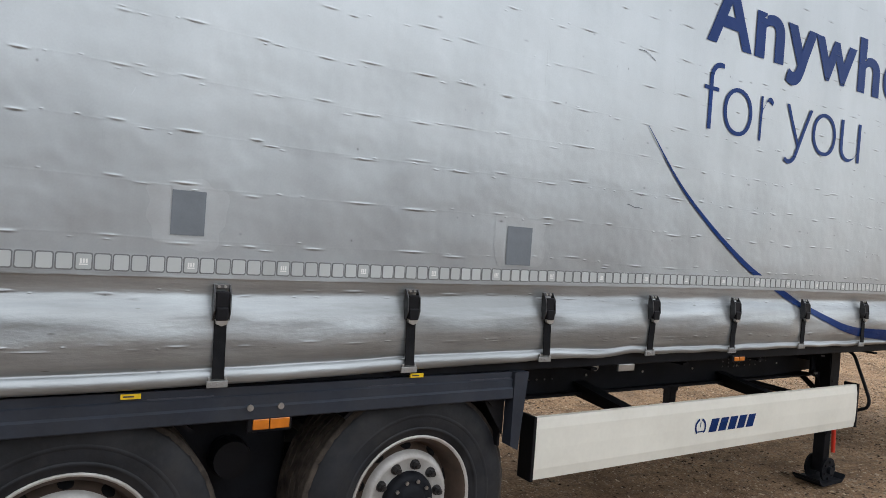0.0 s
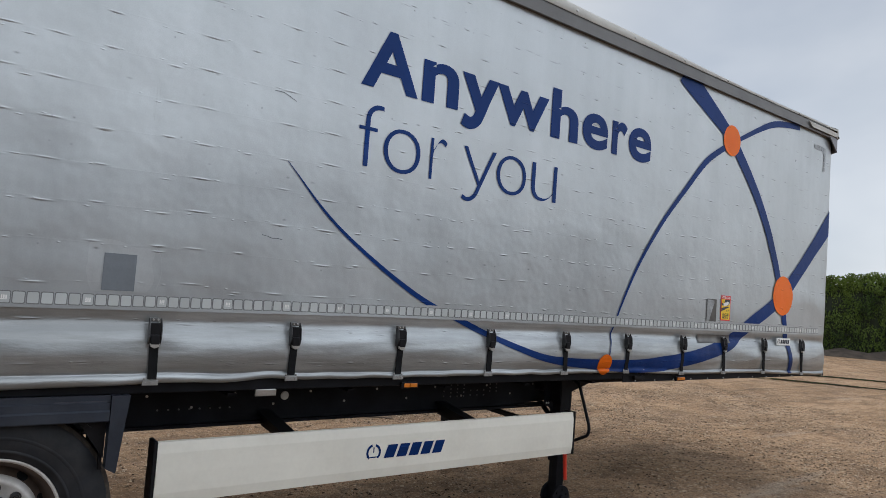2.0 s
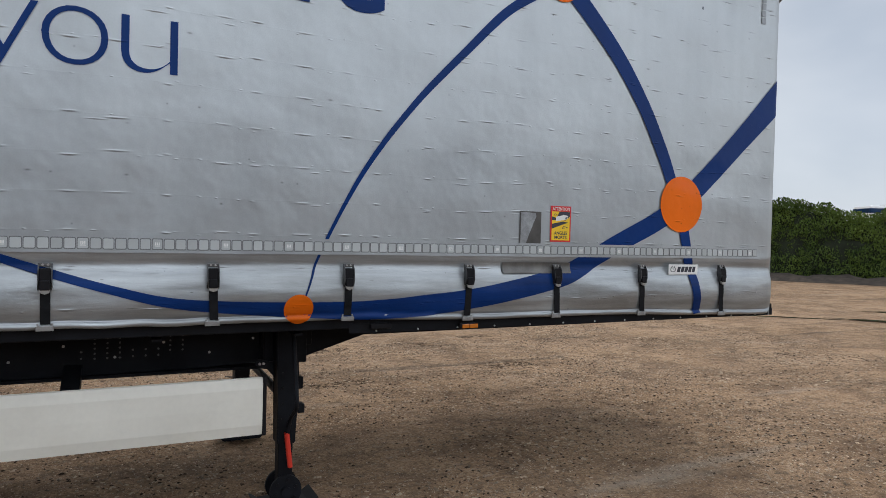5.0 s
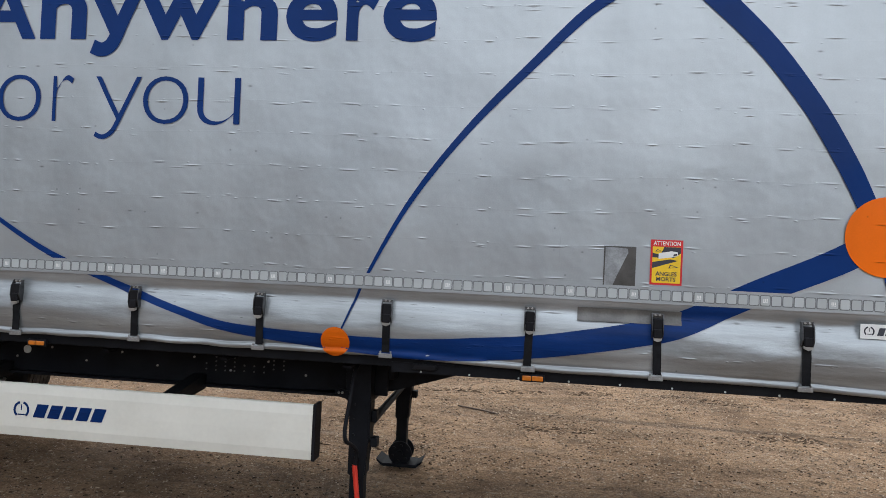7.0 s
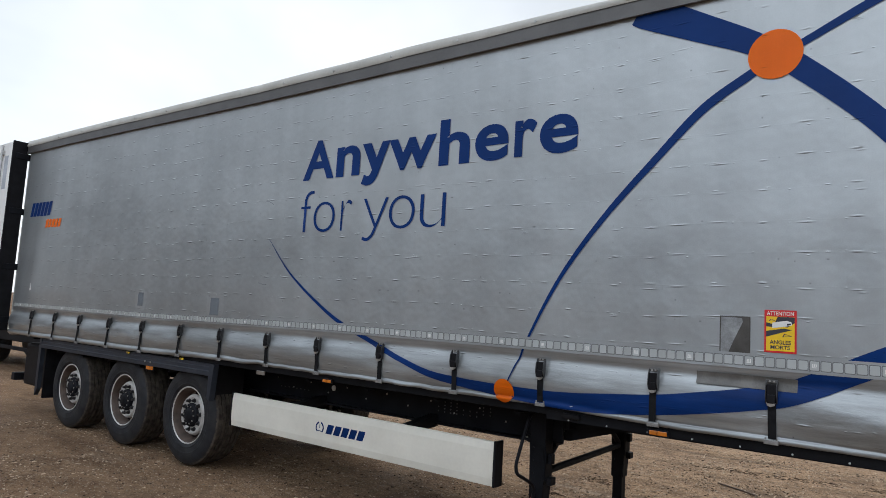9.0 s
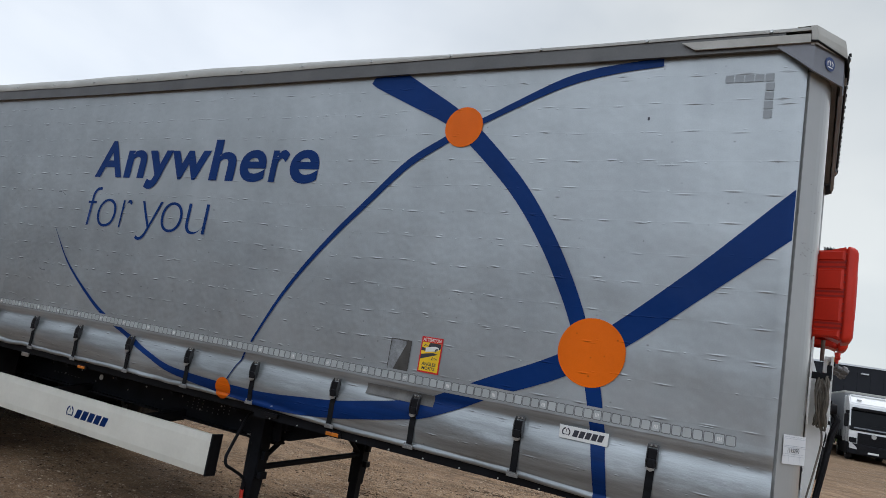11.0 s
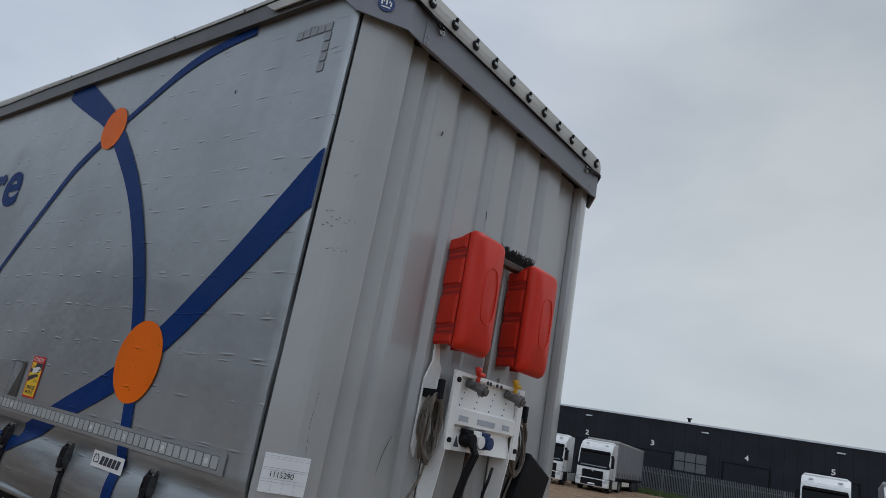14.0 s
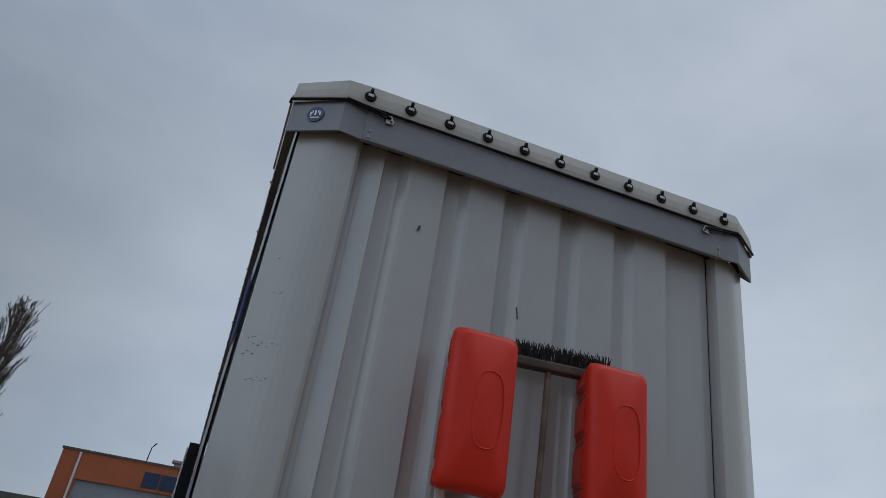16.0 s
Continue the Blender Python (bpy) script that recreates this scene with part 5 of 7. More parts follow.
# red plastic extinguisher cabinets
def red_cabinet(y0, y1):
    """A moulded cabinet: a body that widens from the wall to its shallow rounded lid."""
    z0, z1, xb, xs, xf = 2.460, 3.112, 10.360, 10.538, 10.603

    def inset(x):
        return 0.062 * (xs - x) / (xs - xb) + 0.007

    bm = bmesh.new()
    rows = []
    for x in (xb, xs):
        d = inset(x)
        rows.append([bm.verts.new(p) for p in ((x, y0 + d, z0 + d), (x, y1 - d, z0 + d), (x, y1 - d, z1 - d * 0.6), (x, y0 + d, z1 - d * 0.6))])
    for k in range(4):
        bm.faces.new((rows[0][k], rows[0][(k + 1) % 4], rows[1][(k + 1) % 4], rows[1][k]))
    bm.faces.new(rows[0][::-1])
    bm.faces.new(rows[1])
    bmesh.ops.bevel(bm, geom=list(bm.edges), offset=0.012, segments=3, affect="EDGES")
    body = part("extinguisher_cabinet", bm, M_red, trailer, "red plastic fire extinguisher cabinet")
    bm = bmesh.new()
    ring = []
    for x, d, r in ((xs, 0.004, 0.030), (xs + 0.012, 0.0, 0.034), (xs + 0.040, 0.006, 0.040), (xf - 0.010, 0.016, 0.046), (xf, 0.032, 0.050)):
        pts = []
        for cy, cz, a0 in ((y1 - d - r, z1 - d - r, 0), (y0 + d + r, z1 - d - r, 90), (y0 + d + r, z0 + d * 1.3 + r, 180), (y1 - d - r, z0 + d * 1.3 + r, 270)):
            pts += [(x, cy + r * math.cos(radians(a0 + q)), cz + r * math.sin(radians(a0 + q))) for q in (0, 22, 45, 68, 90)]
        ring.append([bm.verts.new(p) for p in pts])
    for a, b in zip(ring, ring[1:]):
        for k in range(20):
            bm.faces.new((a[k], a[(k + 1) % 20], b[(k + 1) % 20], b[k]))
    bm.faces.new(ring[0][::-1])
    hub = bm.verts.new((xf + 0.004, (y0 + y1) / 2, (z0 + z1) / 2))
    for k in range(20):
        bm.faces.new((ring[-1][k], ring[-1][(k + 1) % 20], hub))
    lid = part("lid", bm, M_red, body, smooth=True)
    cy, cz = (y0 + y1) / 2 + 0.025, z0 + 0.325
    pts = []
    for k in range(41):
        a = 2 * math.pi * k / 40
        sx, sz = math.cos(a), math.sin(a)
        pts.append((xf + 0.003, cy + 0.066 * math.copysign(abs(sx) ** 0.75, sx), cz + 0.155 * math.copysign(abs(sz) ** 0.75, sz)))
    part("lid_ridge", tube(bmesh.new(), pts, 0.0030, 6), M_red, lid)
    # grooves are raised strips; their shade is only in the darker red
    for z in (z0 + 0.085, z0 + 0.115, z0 + 0.300, z0 + 0.330, z0 + 0.500, z0 + 0.530):
        for yy, sgn in ((y0, 1), (y1, -1)):
            v, f = [], []
            for x in (xb + 0.012, xs - 0.006):
                y = yy + sgn * (inset(x) - 0.0015)
                v += [(x, y, z), (x, y, z + 0.014), (x, y + sgn * 0.02, z + 0.014), (x, y + sgn * 0.02, z)]
            f = [(0, 1, 5, 4), (1, 2, 6, 5), (2, 3, 7, 6), (3, 0, 4, 7), (0, 3, 2, 1), (4, 5, 6, 7)]
            part("side_groove", (v, [], f), M_redshade, body)
    for za, zb in ((0.030, 0.078), (0.134, 0.292), (0.350, 0.492), (0.550, 0.618)):
        for yy, sgn in ((y0, 1), (y1, -1)):
            v = []
            for x, lift, e in ((xb + 0.006, 0.0, 0.0), (xb + 0.014, 0.013, 0.008), (xs - 0.030, 0.009, 0.008), (xs - 0.014, 0.0, 0.0)):
                y = yy + sgn * (inset(x) - lift)
                v += [(x, y, z0 + za + e), (x, y, z0 + zb - e)]
            v += [(xb + 0.006, yy + sgn * (inset(xb) + 0.004), z0 + za - 0.004), (xb + 0.006, yy + sgn * (inset(xb) + 0.004), z0 + zb + 0.004), (xs - 0.014, yy + sgn * (inset(xs) + 0.004), z0 + za - 0.004), (xs - 0.014, yy + sgn * (inset(xs) + 0.004), z0 + zb + 0.004)]
            part("side_pad", (v, [], [(0, 2, 3, 1), (2, 4, 5, 3), (4, 6, 7, 5), (8, 10, 6, 4), (8, 4, 2, 0), (9, 1, 3, 5), (9, 5, 7, 11)]), M_red, body)
    for z in np.linspace(z0 + 0.06, z1 - 0.06, 12):
        part("lid_tooth", boxes((xs - 0.012, xs - 0.002, y0 + 0.004, y0 + 0.012, z, z + 0.008), bevel=0.001), M_redshade, body)
    return body


red_cabinet(0.842, 1.138)
red_cabinet(1.482, 1.777)

# connection panel with couplings and sockets
bm = bmesh.new()
prism(bm, [(10.455, 2.372), (10.503, 2.372), (10.503, 2.352), (10.468, 2.345), (10.492, 2.19), (10.506, 2.18), (10.506, 2.10), (10.470, 2.085), (10.49, 1.965), (10.45, 1.965), (10.44, 2.10)], "y", 1.03, 1.64)
conn = part("connection_panel", bm, M_white, trailer, "white steel connection panel with air couplings and sockets")
for y0, y1 in ((0.972, 1.03), (1.64, 1.698)):
    bm = bmesh.new()
    prism(bm, [(y0, 1.965), (y1, 1.965), (y1, 2.372), (y0, 2.372)], "x", 10.492, 10.508)
    part("panel_flange", bm, M_white, conn)
for y in (1.0, 1.668):
    for z in (2.325, 2.015):
        bm = bmesh.new()
        cyl(bm, (10.508, y, z), (10.518, y, z), 0.014, n=10)
        part("bolt", bm, M_black, conn)
for y0, y1 in ((1.06, 1.15), (1.24, 1.42), (1.50, 1.58)):
    part("slot", boxes((10.5055, 10.508, y0, y1, 2.118, 2.148), bevel=0.001), M_palebar, conn)
for k in range(16):
    y, z = 1.07 + 0.145 * (k % 4) + 0.02 * (k // 4), 2.20 + 0.035 * (k // 4)
    x = 10.468 + (2.345 - z) * 0.155 - 0.002
    bm = bmesh.new()
    cyl(bm, (x, y, z), (x + 0.004, y, z), 0.005, n=6)
    part("hole", bm, M_ink, conn)
for y in (1.285, 1.315, 1.385, 1.43):
    bm = bmesh.new()
    cyl(bm, (10.504, y, 2.352), (10.508, y, 2.352), 0.011, n=8)
    part("hole", bm, M_ink, conn)
for y, mm in ((1.13, M_redpaint), (1.53, M_brass)):
    bm = bmesh.new()
    cyl(bm, (10.48, y, 2.325), (10.60, y + 0.02, 2.285), 0.024, 0.020, 12)
    cyl(bm, (10.56, y + 0.012, 2.300), (10.585, y + 0.018, 2.290), 0.034, n=12)
    box(bm, 10.50, 10.54, y - 0.045, y + 0.045, 2.310, 2.335, 0.005)
    cp = part("air_coupling", bm, M_rail, conn, "steel air coupling with a coloured handle")
    bm = bmesh.new()
    cyl(bm, (10.525, y + 0.02, 2.335), (10.53, y + 0.03, 2.375), 0.012, n=8)
    box(bm, 10.515, 10.550, y + 0.005, y + 0.060, 2.368, 2.392, 0.009)
    cyl(bm, (10.53, y + 0.01, 2.385), (10.53, y + 0.01, 2.415), 0.016, 0.020, 10)
    part("handle", bm, mm, cp, smooth=True)
for y, mm, lab in ((1.165, M_black, "black socket"), (1.245, M_signwhite, "white socket"), (1.335, M_bluecap, "blue socket")):
    bm = bmesh.new()
    lathe(bm, [(0.0, 0.040), (0.03, 0.040), (0.035, 0.036), (0.070, 0.034), (0.072, 0.002)], (10.482, y, 2.030), "x", 16)
    box(bm, 10.485, 10.52, y - 0.042, y + 0.042, 2.062, 2.085, 0.005)
    part("socket", bm, mm, conn, lab)
bm = tube(bmesh.new(), [(10.52, 1.20, 2.02), (10.56, 1.19, 1.96), (10.53, 1.17, 1.85), (10.50, 1.14, 1.65), (10.46, 1.12, 1.40), (10.42, 1.12, 1.22)], 0.022, 8)
part("cable", bm, M_black, conn)
bm = bmesh.new()
for a, b in (((10.5085, 1.045, 1.985), (1.085, 2.04)),):
    bm.faces.new([bm.verts.new(p) for p in ((10.5095, 1.045, 1.985), (10.5095, 1.095, 1.985), (10.5095, 1.065, 2.045))])
part("warning_label", bm, M_ink, conn)
# side plates below the panel
for y0, y1 in ((0.985, 1.045), (1.625, 1.685)):
    bm = bmesh.new()
    prism(bm, [(10.36, 1.18), (10.40, 1.18), (10.505, 1.965), (10.36, 2.42), (10.352, 2.42)], "y", y0, y0 + 0.008)
    box(bm, 10.36, 10.372, y0, y1, 1.18, 1.965)
    part("bracket", bm, M_white, conn)
bm = bmesh.new()
prism(bm, [(0.90, 2.10), (1.00, 2.02), (1.00, 2.372), (0.975, 2.40), (0.95, 2.50), (0.915, 2.50), (0.92, 2.40), (0.875, 2.30), (0.87, 1.95), (0.90, 1.90)], "x", 10.372, 10.384)
part("back_plate", bm, M_white, conn)
for y, z in ((0.92, 1.45), (1.0, 1.40), (0.95, 1.60), (1.02, 1.52), (0.90, 1.30), (0.97, 1.26)):
    bm = bmesh.new()
    cyl(bm, (10.372, y, z), (10.377, y, z), 0.010, n=8)
    part("hole", bm, M_ink, conn)


def coil(y, z, ry, rz, turns, material, label, tail):
    root = thing("cable_coil", (10.45, y, z - rz), label, "cable", "coiled cables on the front wall")
    rnd = random.Random(int(y * 100))
    for k in range(turns):
        a, b = ry * rnd.uniform(0.72, 1.08), rz * rnd.uniform(0.86, 1.06)
        dx, dy = rnd.uniform(-0.030, 0.030), rnd.uniform(-0.012, 0.012)
        pts = [(10.45 + dx + 0.01 * math.sin(3 * t + k), y + dy + a * math.sin(t), z - 0.01 * k * 0.2 + b * math.cos(t)) for t in np.linspace(0, 2 * math.pi, 22)]
        part("loop", tube(bmesh.new(), pts, 0.0065, 6), material, root)
    part("loose_end", tube(bmesh.new(), smooth_line(tail, 6), 0.0065, 6), material, root)
    part("wall_hook", boxes((10.37, 10.50, y - 0.016, y + 0.016, z + rz - 0.03, z + rz + 0.015), (10.47, 10.50, y - 0.016, y + 0.016, z + rz, z + rz + 0.07), bevel=0.006), M_chassis, root)


coil(0.892, 2.07, 0.060, 0.165, 12, M_cable, "grey-brown cable coiled on a hook", [(10.46, 0.90, 1.91), (10.47, 0.86, 1.80), (10.44, 0.77, 1.62), (10.40, 0.70, 1.40), (10.40, 0.66, 1.25)])
coil(1.775, 2.05, 0.075, 0.17, 9, M_cable, "grey-brown cable coiled on a hook", [(10.46, 1.77, 1.88), (10.46, 1.72, 1.78), (10.44, 1.70, 1.66)])
part("hose", tube(bmesh.new(), smooth_line([(10.47, 1.52, 1.90), (10.50, 1.45, 1.84), (10.48, 1.44, 1.74), (10.45, 1.50, 1.66), (10.42, 1.52, 1.50)], 8), 0.009, 8), M_black, conn)
part("hose", tube(bmesh.new(), smooth_line([(10.42, 1.33, 1.96), (10.42, 1.32, 1.80), (10.42, 1.31, 1.70)], 6), 0.018, 8), M_rust, conn)

# a black flat box hung beside the panel
bm = boxes((10.40, 10.50, 1.78, 2.10, 1.52, 1.98), bevel=0.015)
bmesh.ops.rotate(bm, cent=(10.45, 1.94, 1.75), matrix=Matrix.Rotation(radians(-24), 3, "X"), verts=bm.verts)
bxo = part("storage_pouch", bm, M_black, None)
tagged(bxo, "flat black plastic holder hung on the front wall", "holder")

# the broom that stands behind the cabinets
broom = thing("broom", (10.44, 1.36, 2.38), "worn broom with dark bristles stuck behind the red cabinets", "broom")
part("handle", tube(bmesh.new(), [(10.44, 1.335, 2.36), (10.44, 1.345, 2.75), (10.435, 1.352, 3.08)], 0.014, 10), M_wood, broom)
bm = boxes((10.405, 10.465, 1.165, 1.655, 3.060, 3.105), bevel=0.010)
bmesh.ops.rotate(bm, cent=(10.43, 1.40, 3.08), matrix=Matrix.Rotation(radians(2.5), 3, "X"), verts=bm.verts)
part("head", bm, M_rust, broom)
bm = bmesh.new()
rb = random.Random(5)
for i in range(420):
    y = rb.uniform(1.170, 1.650)
    x = rb.uniform(10.410, 10.460)
    zb = 3.10 + (y - 1.40) * 0.043
    cyl(bm, (x, y, zb), (x + rb.uniform(-0.025, 0.03), y + rb.uniform(-0.02, 0.02), zb + rb.uniform(0.055, 0.085)), 0.0035, 0.002, 3, False)
part("bristles", bm, M_bristle, broom)

# ---- chassis ----
for y0 in (0.62, 1.79):
    bm = bmesh.new()
    prism(bm, [(-3.2, 0.90), (5.6, 0.92), (6.30, 0.95), (6.75, 1.09), (10.2, 1.10), (10.2, 1.222), (-3.2, 1.222)], "y", y0 + 0.055, y0 + 0.075)
    box(bm, -3.2, 6.2, y0, y0 + 0.13, 0.90, 0.918)
    box(bm, -3.2, 10.2, y0, y0 + 0.13, 1.206, 1.221)
    beam = part("chassis_beam", bm, M_chassis, trailer, "black steel chassis beam")
    for k in range(14):
        xx = 2.6 + 0.28 * k
        for z in (1.02, 1.16) if k % 2 else (1.10,):
            bm = bmesh.new()
            cyl(bm, (xx, y0 + 0.055, z), (xx, y0 + 0.050, z), 0.009, n=6)
            part("bolt", bm, M_steel, beam)
bm = bmesh.new()
cyl(bm, (3.52, 0.675, 1.075), (3.52, 0.668, 1.075), 0.030, n=20)
part("chassis_label", bm, M_signwhite, trailer, "round white chassis label")
for xx in (-2.6, -1.2, 0.2, 1.6, 2.9, 3.7, 4.5, 5.3, 6.1, 6.9, 7.7, 8.5, 9.3):
    part("cross_member", boxes((xx, xx + 0.05, 0.70, 1.78, 1.10 if xx < 6.3 else 1.19, 1.205), (xx, xx + 0.05, 0.10, 0.62, 1.19, 1.205), (xx, xx + 0.05, 1.94, 2.55, 1.19, 1.205)), M_chassis, trailer)
for xx in (3.36, 4.88):
    for a, b in ((0.67, 0.15),):
        bm = bmesh.new()
        prism(bm, [(a, 0.985), (a, 0.880), (b, 0.835), (b, 0.905)], "x", xx, xx + 0.060)
        prism(bm, [(a, 0.985), (a, 0.965), (b, 0.885), (b, 0.905)], "x", xx - 0.035, xx)
        part("guard_arm", bm, M_chassis, trailer)
for x, n_ in ((4.935, 2), (5.008, 5), (5.078, 5), (5.148, 5), (5.222, 2), (5.296, 2), (5.370, 2), (5.440, 4), (5.515, 4)):
    for q in range(n_):
        z = (1.140 if n_ > 2 else 1.060) - (0.031 if n_ > 2 else 0.040) * q
        part("rivet", cyl(bmesh.new(), (x, 0.676, z), (x, 0.671, z), 0.0065, n=8), M_rail, trailer)
for k in range(8):
    bm = cyl(bmesh.new(), (2.67 + 0.066 * k, 0.676, 1.010), (2.67 + 0.066 * k, 0.668, 1.010), 0.006, n=8)
    part("rivet", bm, M_rail, trailer)
part("bracket_plate", boxes((3.035, 3.165, 0.018, 0.034, 1.196, 1.236), bevel=0.004), M_steel, trailer, "small dull steel plate under the hem")
# side guards
y, s = 0.115, 1
prof = [(y + s * 0.012, 0.600), (y + s * 0.002, 0.66), (y, 0.77), (y + s * 0.002, 0.88), (y + s * 0.012, 0.942), (y + s * 0.032, 0.945), (y + s * 0.032, 0.598)]
bm = bmesh.new()
prism(bm, prof, "x", 2.545, 5.918)
guard = part("side_guard", bm, M_cream, trailer, "cream-painted aluminium side guard")
for x0, x1 in ((2.522, 2.544), (5.919, 5.941)):
    part("end_cap", boxes((x0, x1, min(y - s * 0.002, y + s * 0.115), max(y - s * 0.002, y + s * 0.115), 0.594, 0.950), bevel=0.006), M_black, guard, "black plastic end cap")
logo_bars(guard, 3.885, 4.565, 0.722, 0.826, 0.1125, 5, M_blue, "logo_bar", 0.3, True)


# landing legs
def leg(y):
    """A telescopic leg: gear housing, tube, inner tube and a round-cheeked foot on a turned-up plate."""
    x = 6.138
    bm = bmesh.new()
    prism(bm, [(x - 0.075, 1.21), (x - 0.070, 0.99), (x - 0.060, 0.95), (x - 0.060, 0.43), (x + 0.060, 0.43), (x + 0.060, 0.62), (x + 0.078, 0.66), (x + 0.078, 0.92), (x + 0.066, 0.98), (x + 0.075, 1.21)], "y", y - 0.064, y + 0.064)
    bmesh.ops.bevel(bm, geom=list(bm.edges), offset=0.008, segments=2, affect="EDGES")
    lg = part("landing_leg", bm, M_chassis, trailer, "black steel landing leg")
    part("inner_leg", boxes((x - 0.048, x + 0.048, y - 0.048, y + 0.048, 0.10, 0.50), bevel=0.006), M_chassis, lg)
    for e in (-1, 1):
        bm = cyl(bmesh.new(), (x, y + e * 0.060, 0.125), (x, y + e * 0.078, 0.125), 0.105, n=24)
        part("foot_cheek", bm, M_chassis, lg)
        for k in range(6):
            a = radians(60 * k + 20)
            px, pz = x + 0.070 * math.cos(a), 0.125 + 0.070 * math.sin(a)
            part("foot_bolt", cyl(bmesh.new(), (px, y + e * 0.078, pz), (px, y + e * 0.090, pz), 0.013, n=8), M_black, lg)
    part("foot_pin", cyl(bmesh.new(), (x, y - 0.105, 0.125), (x, y + 0.105, 0.125), 0.032, n=14), M_chassis, lg)
    bm = bmesh.new()
    prism(bm, [(x - 0.205, 0.075), (x - 0.150, 0.040), (x + 0.150, 0.040), (x + 0.205, 0.075), (x + 0.200, 0.055), (x + 0.150, 0.014), (x - 0.150, 0.014), (x - 0.200, 0.055)], "y", y - 0.120, y + 0.120)
    part("foot_plate", bm, M_chassis, lg, "black foot plate with turned-up ends")
    bm = bmesh.new()
    prism(bm, [(x - 0.075, 0.96), (x - 0.175, 0.985), (x - 0.195, 0.955), (x - 0.160, 0.925), (x - 0.115, 0.915), (x - 0.065, 0.86)], "y", y + 0.02, y + 0.035)
    lug = part("pulley_lug", bm, M_chassis, lg)
    for px in (x - 0.165, x - 0.140):
        part("lug_pin", cyl(bmesh.new(), (px, y + 0.019, 0.955), (px, y + 0.012, 0.955), 0.009, n=8), M_steel, lug)
    part("leg_bracket", boxes((x - 0.13, x + 0.16, y + 0.066, y + 0.09, 0.94, 1.21), bevel=0.006), M_chassis, lg)
    part("gear_lug", boxes((x + 0.079, x + 0.125, y - 0.04, y + 0.04, 0.62, 0.68), bevel=0.006), M_chassis, lg)
    part("gear_lug", boxes((x + 0.079, x + 0.115, y - 0.03, y + 0.03, 0.78, 0.86), bevel=0.006), M_chassis, lg)
    for z in (0.60, 0.70, 0.80, 0.90):
        part("leg_bolt", cyl(bmesh.new(), (x - 0.03, y - 0.063, z), (x - 0.03, y - 0.070, z), 0.008, n=8), M_black, lg)
    return lg


lg = leg(0.481)
leg(2.112)
bm = tube(bmesh.new(), smooth_line([(6.14, 0.42, 1.185), (6.14, 0.34, 1.180), (6.138, 0.275, 1.150), (6.134, 0.225, 1.05), (6.128, 0.150, 0.88), (6.126, 0.122, 0.80), (6.130, 0.140, 0.735), (6.140, 0.215, 0.695), (6.148, 0.320, 0.640), (6.148, 0.372, 0.590), (6.135, 0.385, 0.50)], 6), 0.0135, 8)
crank = part("crank", bm, M_chassis, lg, "bent black crank rod")
bm = cyl(bmesh.new(), (6.132, 0.386, 0.515), (6.160, 0.390, 0.285), 0.0175, 0.0165, 12)
part("crank_grip", bm, M_redpaint, crank, "red crank grip")
part("cross_tube", cyl(bmesh.new(), (6.15, 0.545, 0.70), (6.15, 2.048, 0.74), 0.028, n=12), M_chassis, trailer)
for y0, y1 in ((0.54, 1.02), (2.05, 1.57)):
    part("leg_brace", cyl(bmesh.new(), (6.15, y0, 0.76), (6.15, y1, 1.12), 0.024, n=10), M_chassis, trailer)
part("leg_carrier", boxes((6.00, 6.34, 0.572, 2.02, 1.05, 1.20), bevel=0.01), M_chassis, trailer)


# wheels
def tyre_profile():
    """Half-section of a wide tyre, from the outer bead over the tread to the inner bead: (across, radius)."""
    p = [(0.040, 0.295), (0.015, 0.315), (0.002, 0.36), (0.000, 0.42), (0.010, 0.475), (0.026, 0.505), (0.040, 0.519)]
    t = 0.348
    p += [(0.045, 0.515)]
    p += [(t, 0.515), (0.368, 0.511), (0.380, 0.46), (0.384, 0.40), (0.370, 0.32), (0.345, 0.295)]
    return p


def tread_mesh(x, y, z, out):
    """The tread ribs round a tyre, parted by grooves that zigzag from side to side."""
    edges = [(0.031, 0.509, 0), (0.040, 0.524, 1), (0.046, 0.5295, 1)]
    for k in range(1, 6):
        c = 0.040 + 0.0525 * k
        edges += [(c - 0.0058, 0.530, 1), (c - 0.0038, 0.514, 1), (c + 0.0038, 0.514, 1), (c + 0.0058, 0.530, 1)]
    edges += [(0.346, 0.5295, 1), (0.352, 0.524, 1), (0.362, 0.512, 0)]
    n, m = 168, len(edges)
    verts, faces = [], []
    for i in range(n):
        a = 2 * math.pi * i / n
        wave = 0.0055 * (abs(i % 6 - 3) - 1.5) / 1.5
        for k, (s, r, moves) in enumerate(edges):
            d = s + (wave if 2 < k < m - 3 else 0.5 * wave) * moves
            chip = 0.002 * noise.noise((i * 0.9, k * 2.0, x * 3)) * moves
            verts.append((x + (r + chip) * math.cos(a), y - out * d, z + (r + chip) * math.sin(a)))
    for i in range(n):
        for k in range(m - 1):
            a, b = i * m + k, ((i + 1) % n) * m + k
            faces.append((a, b, b + 1, a + 1))
    return verts, [], faces


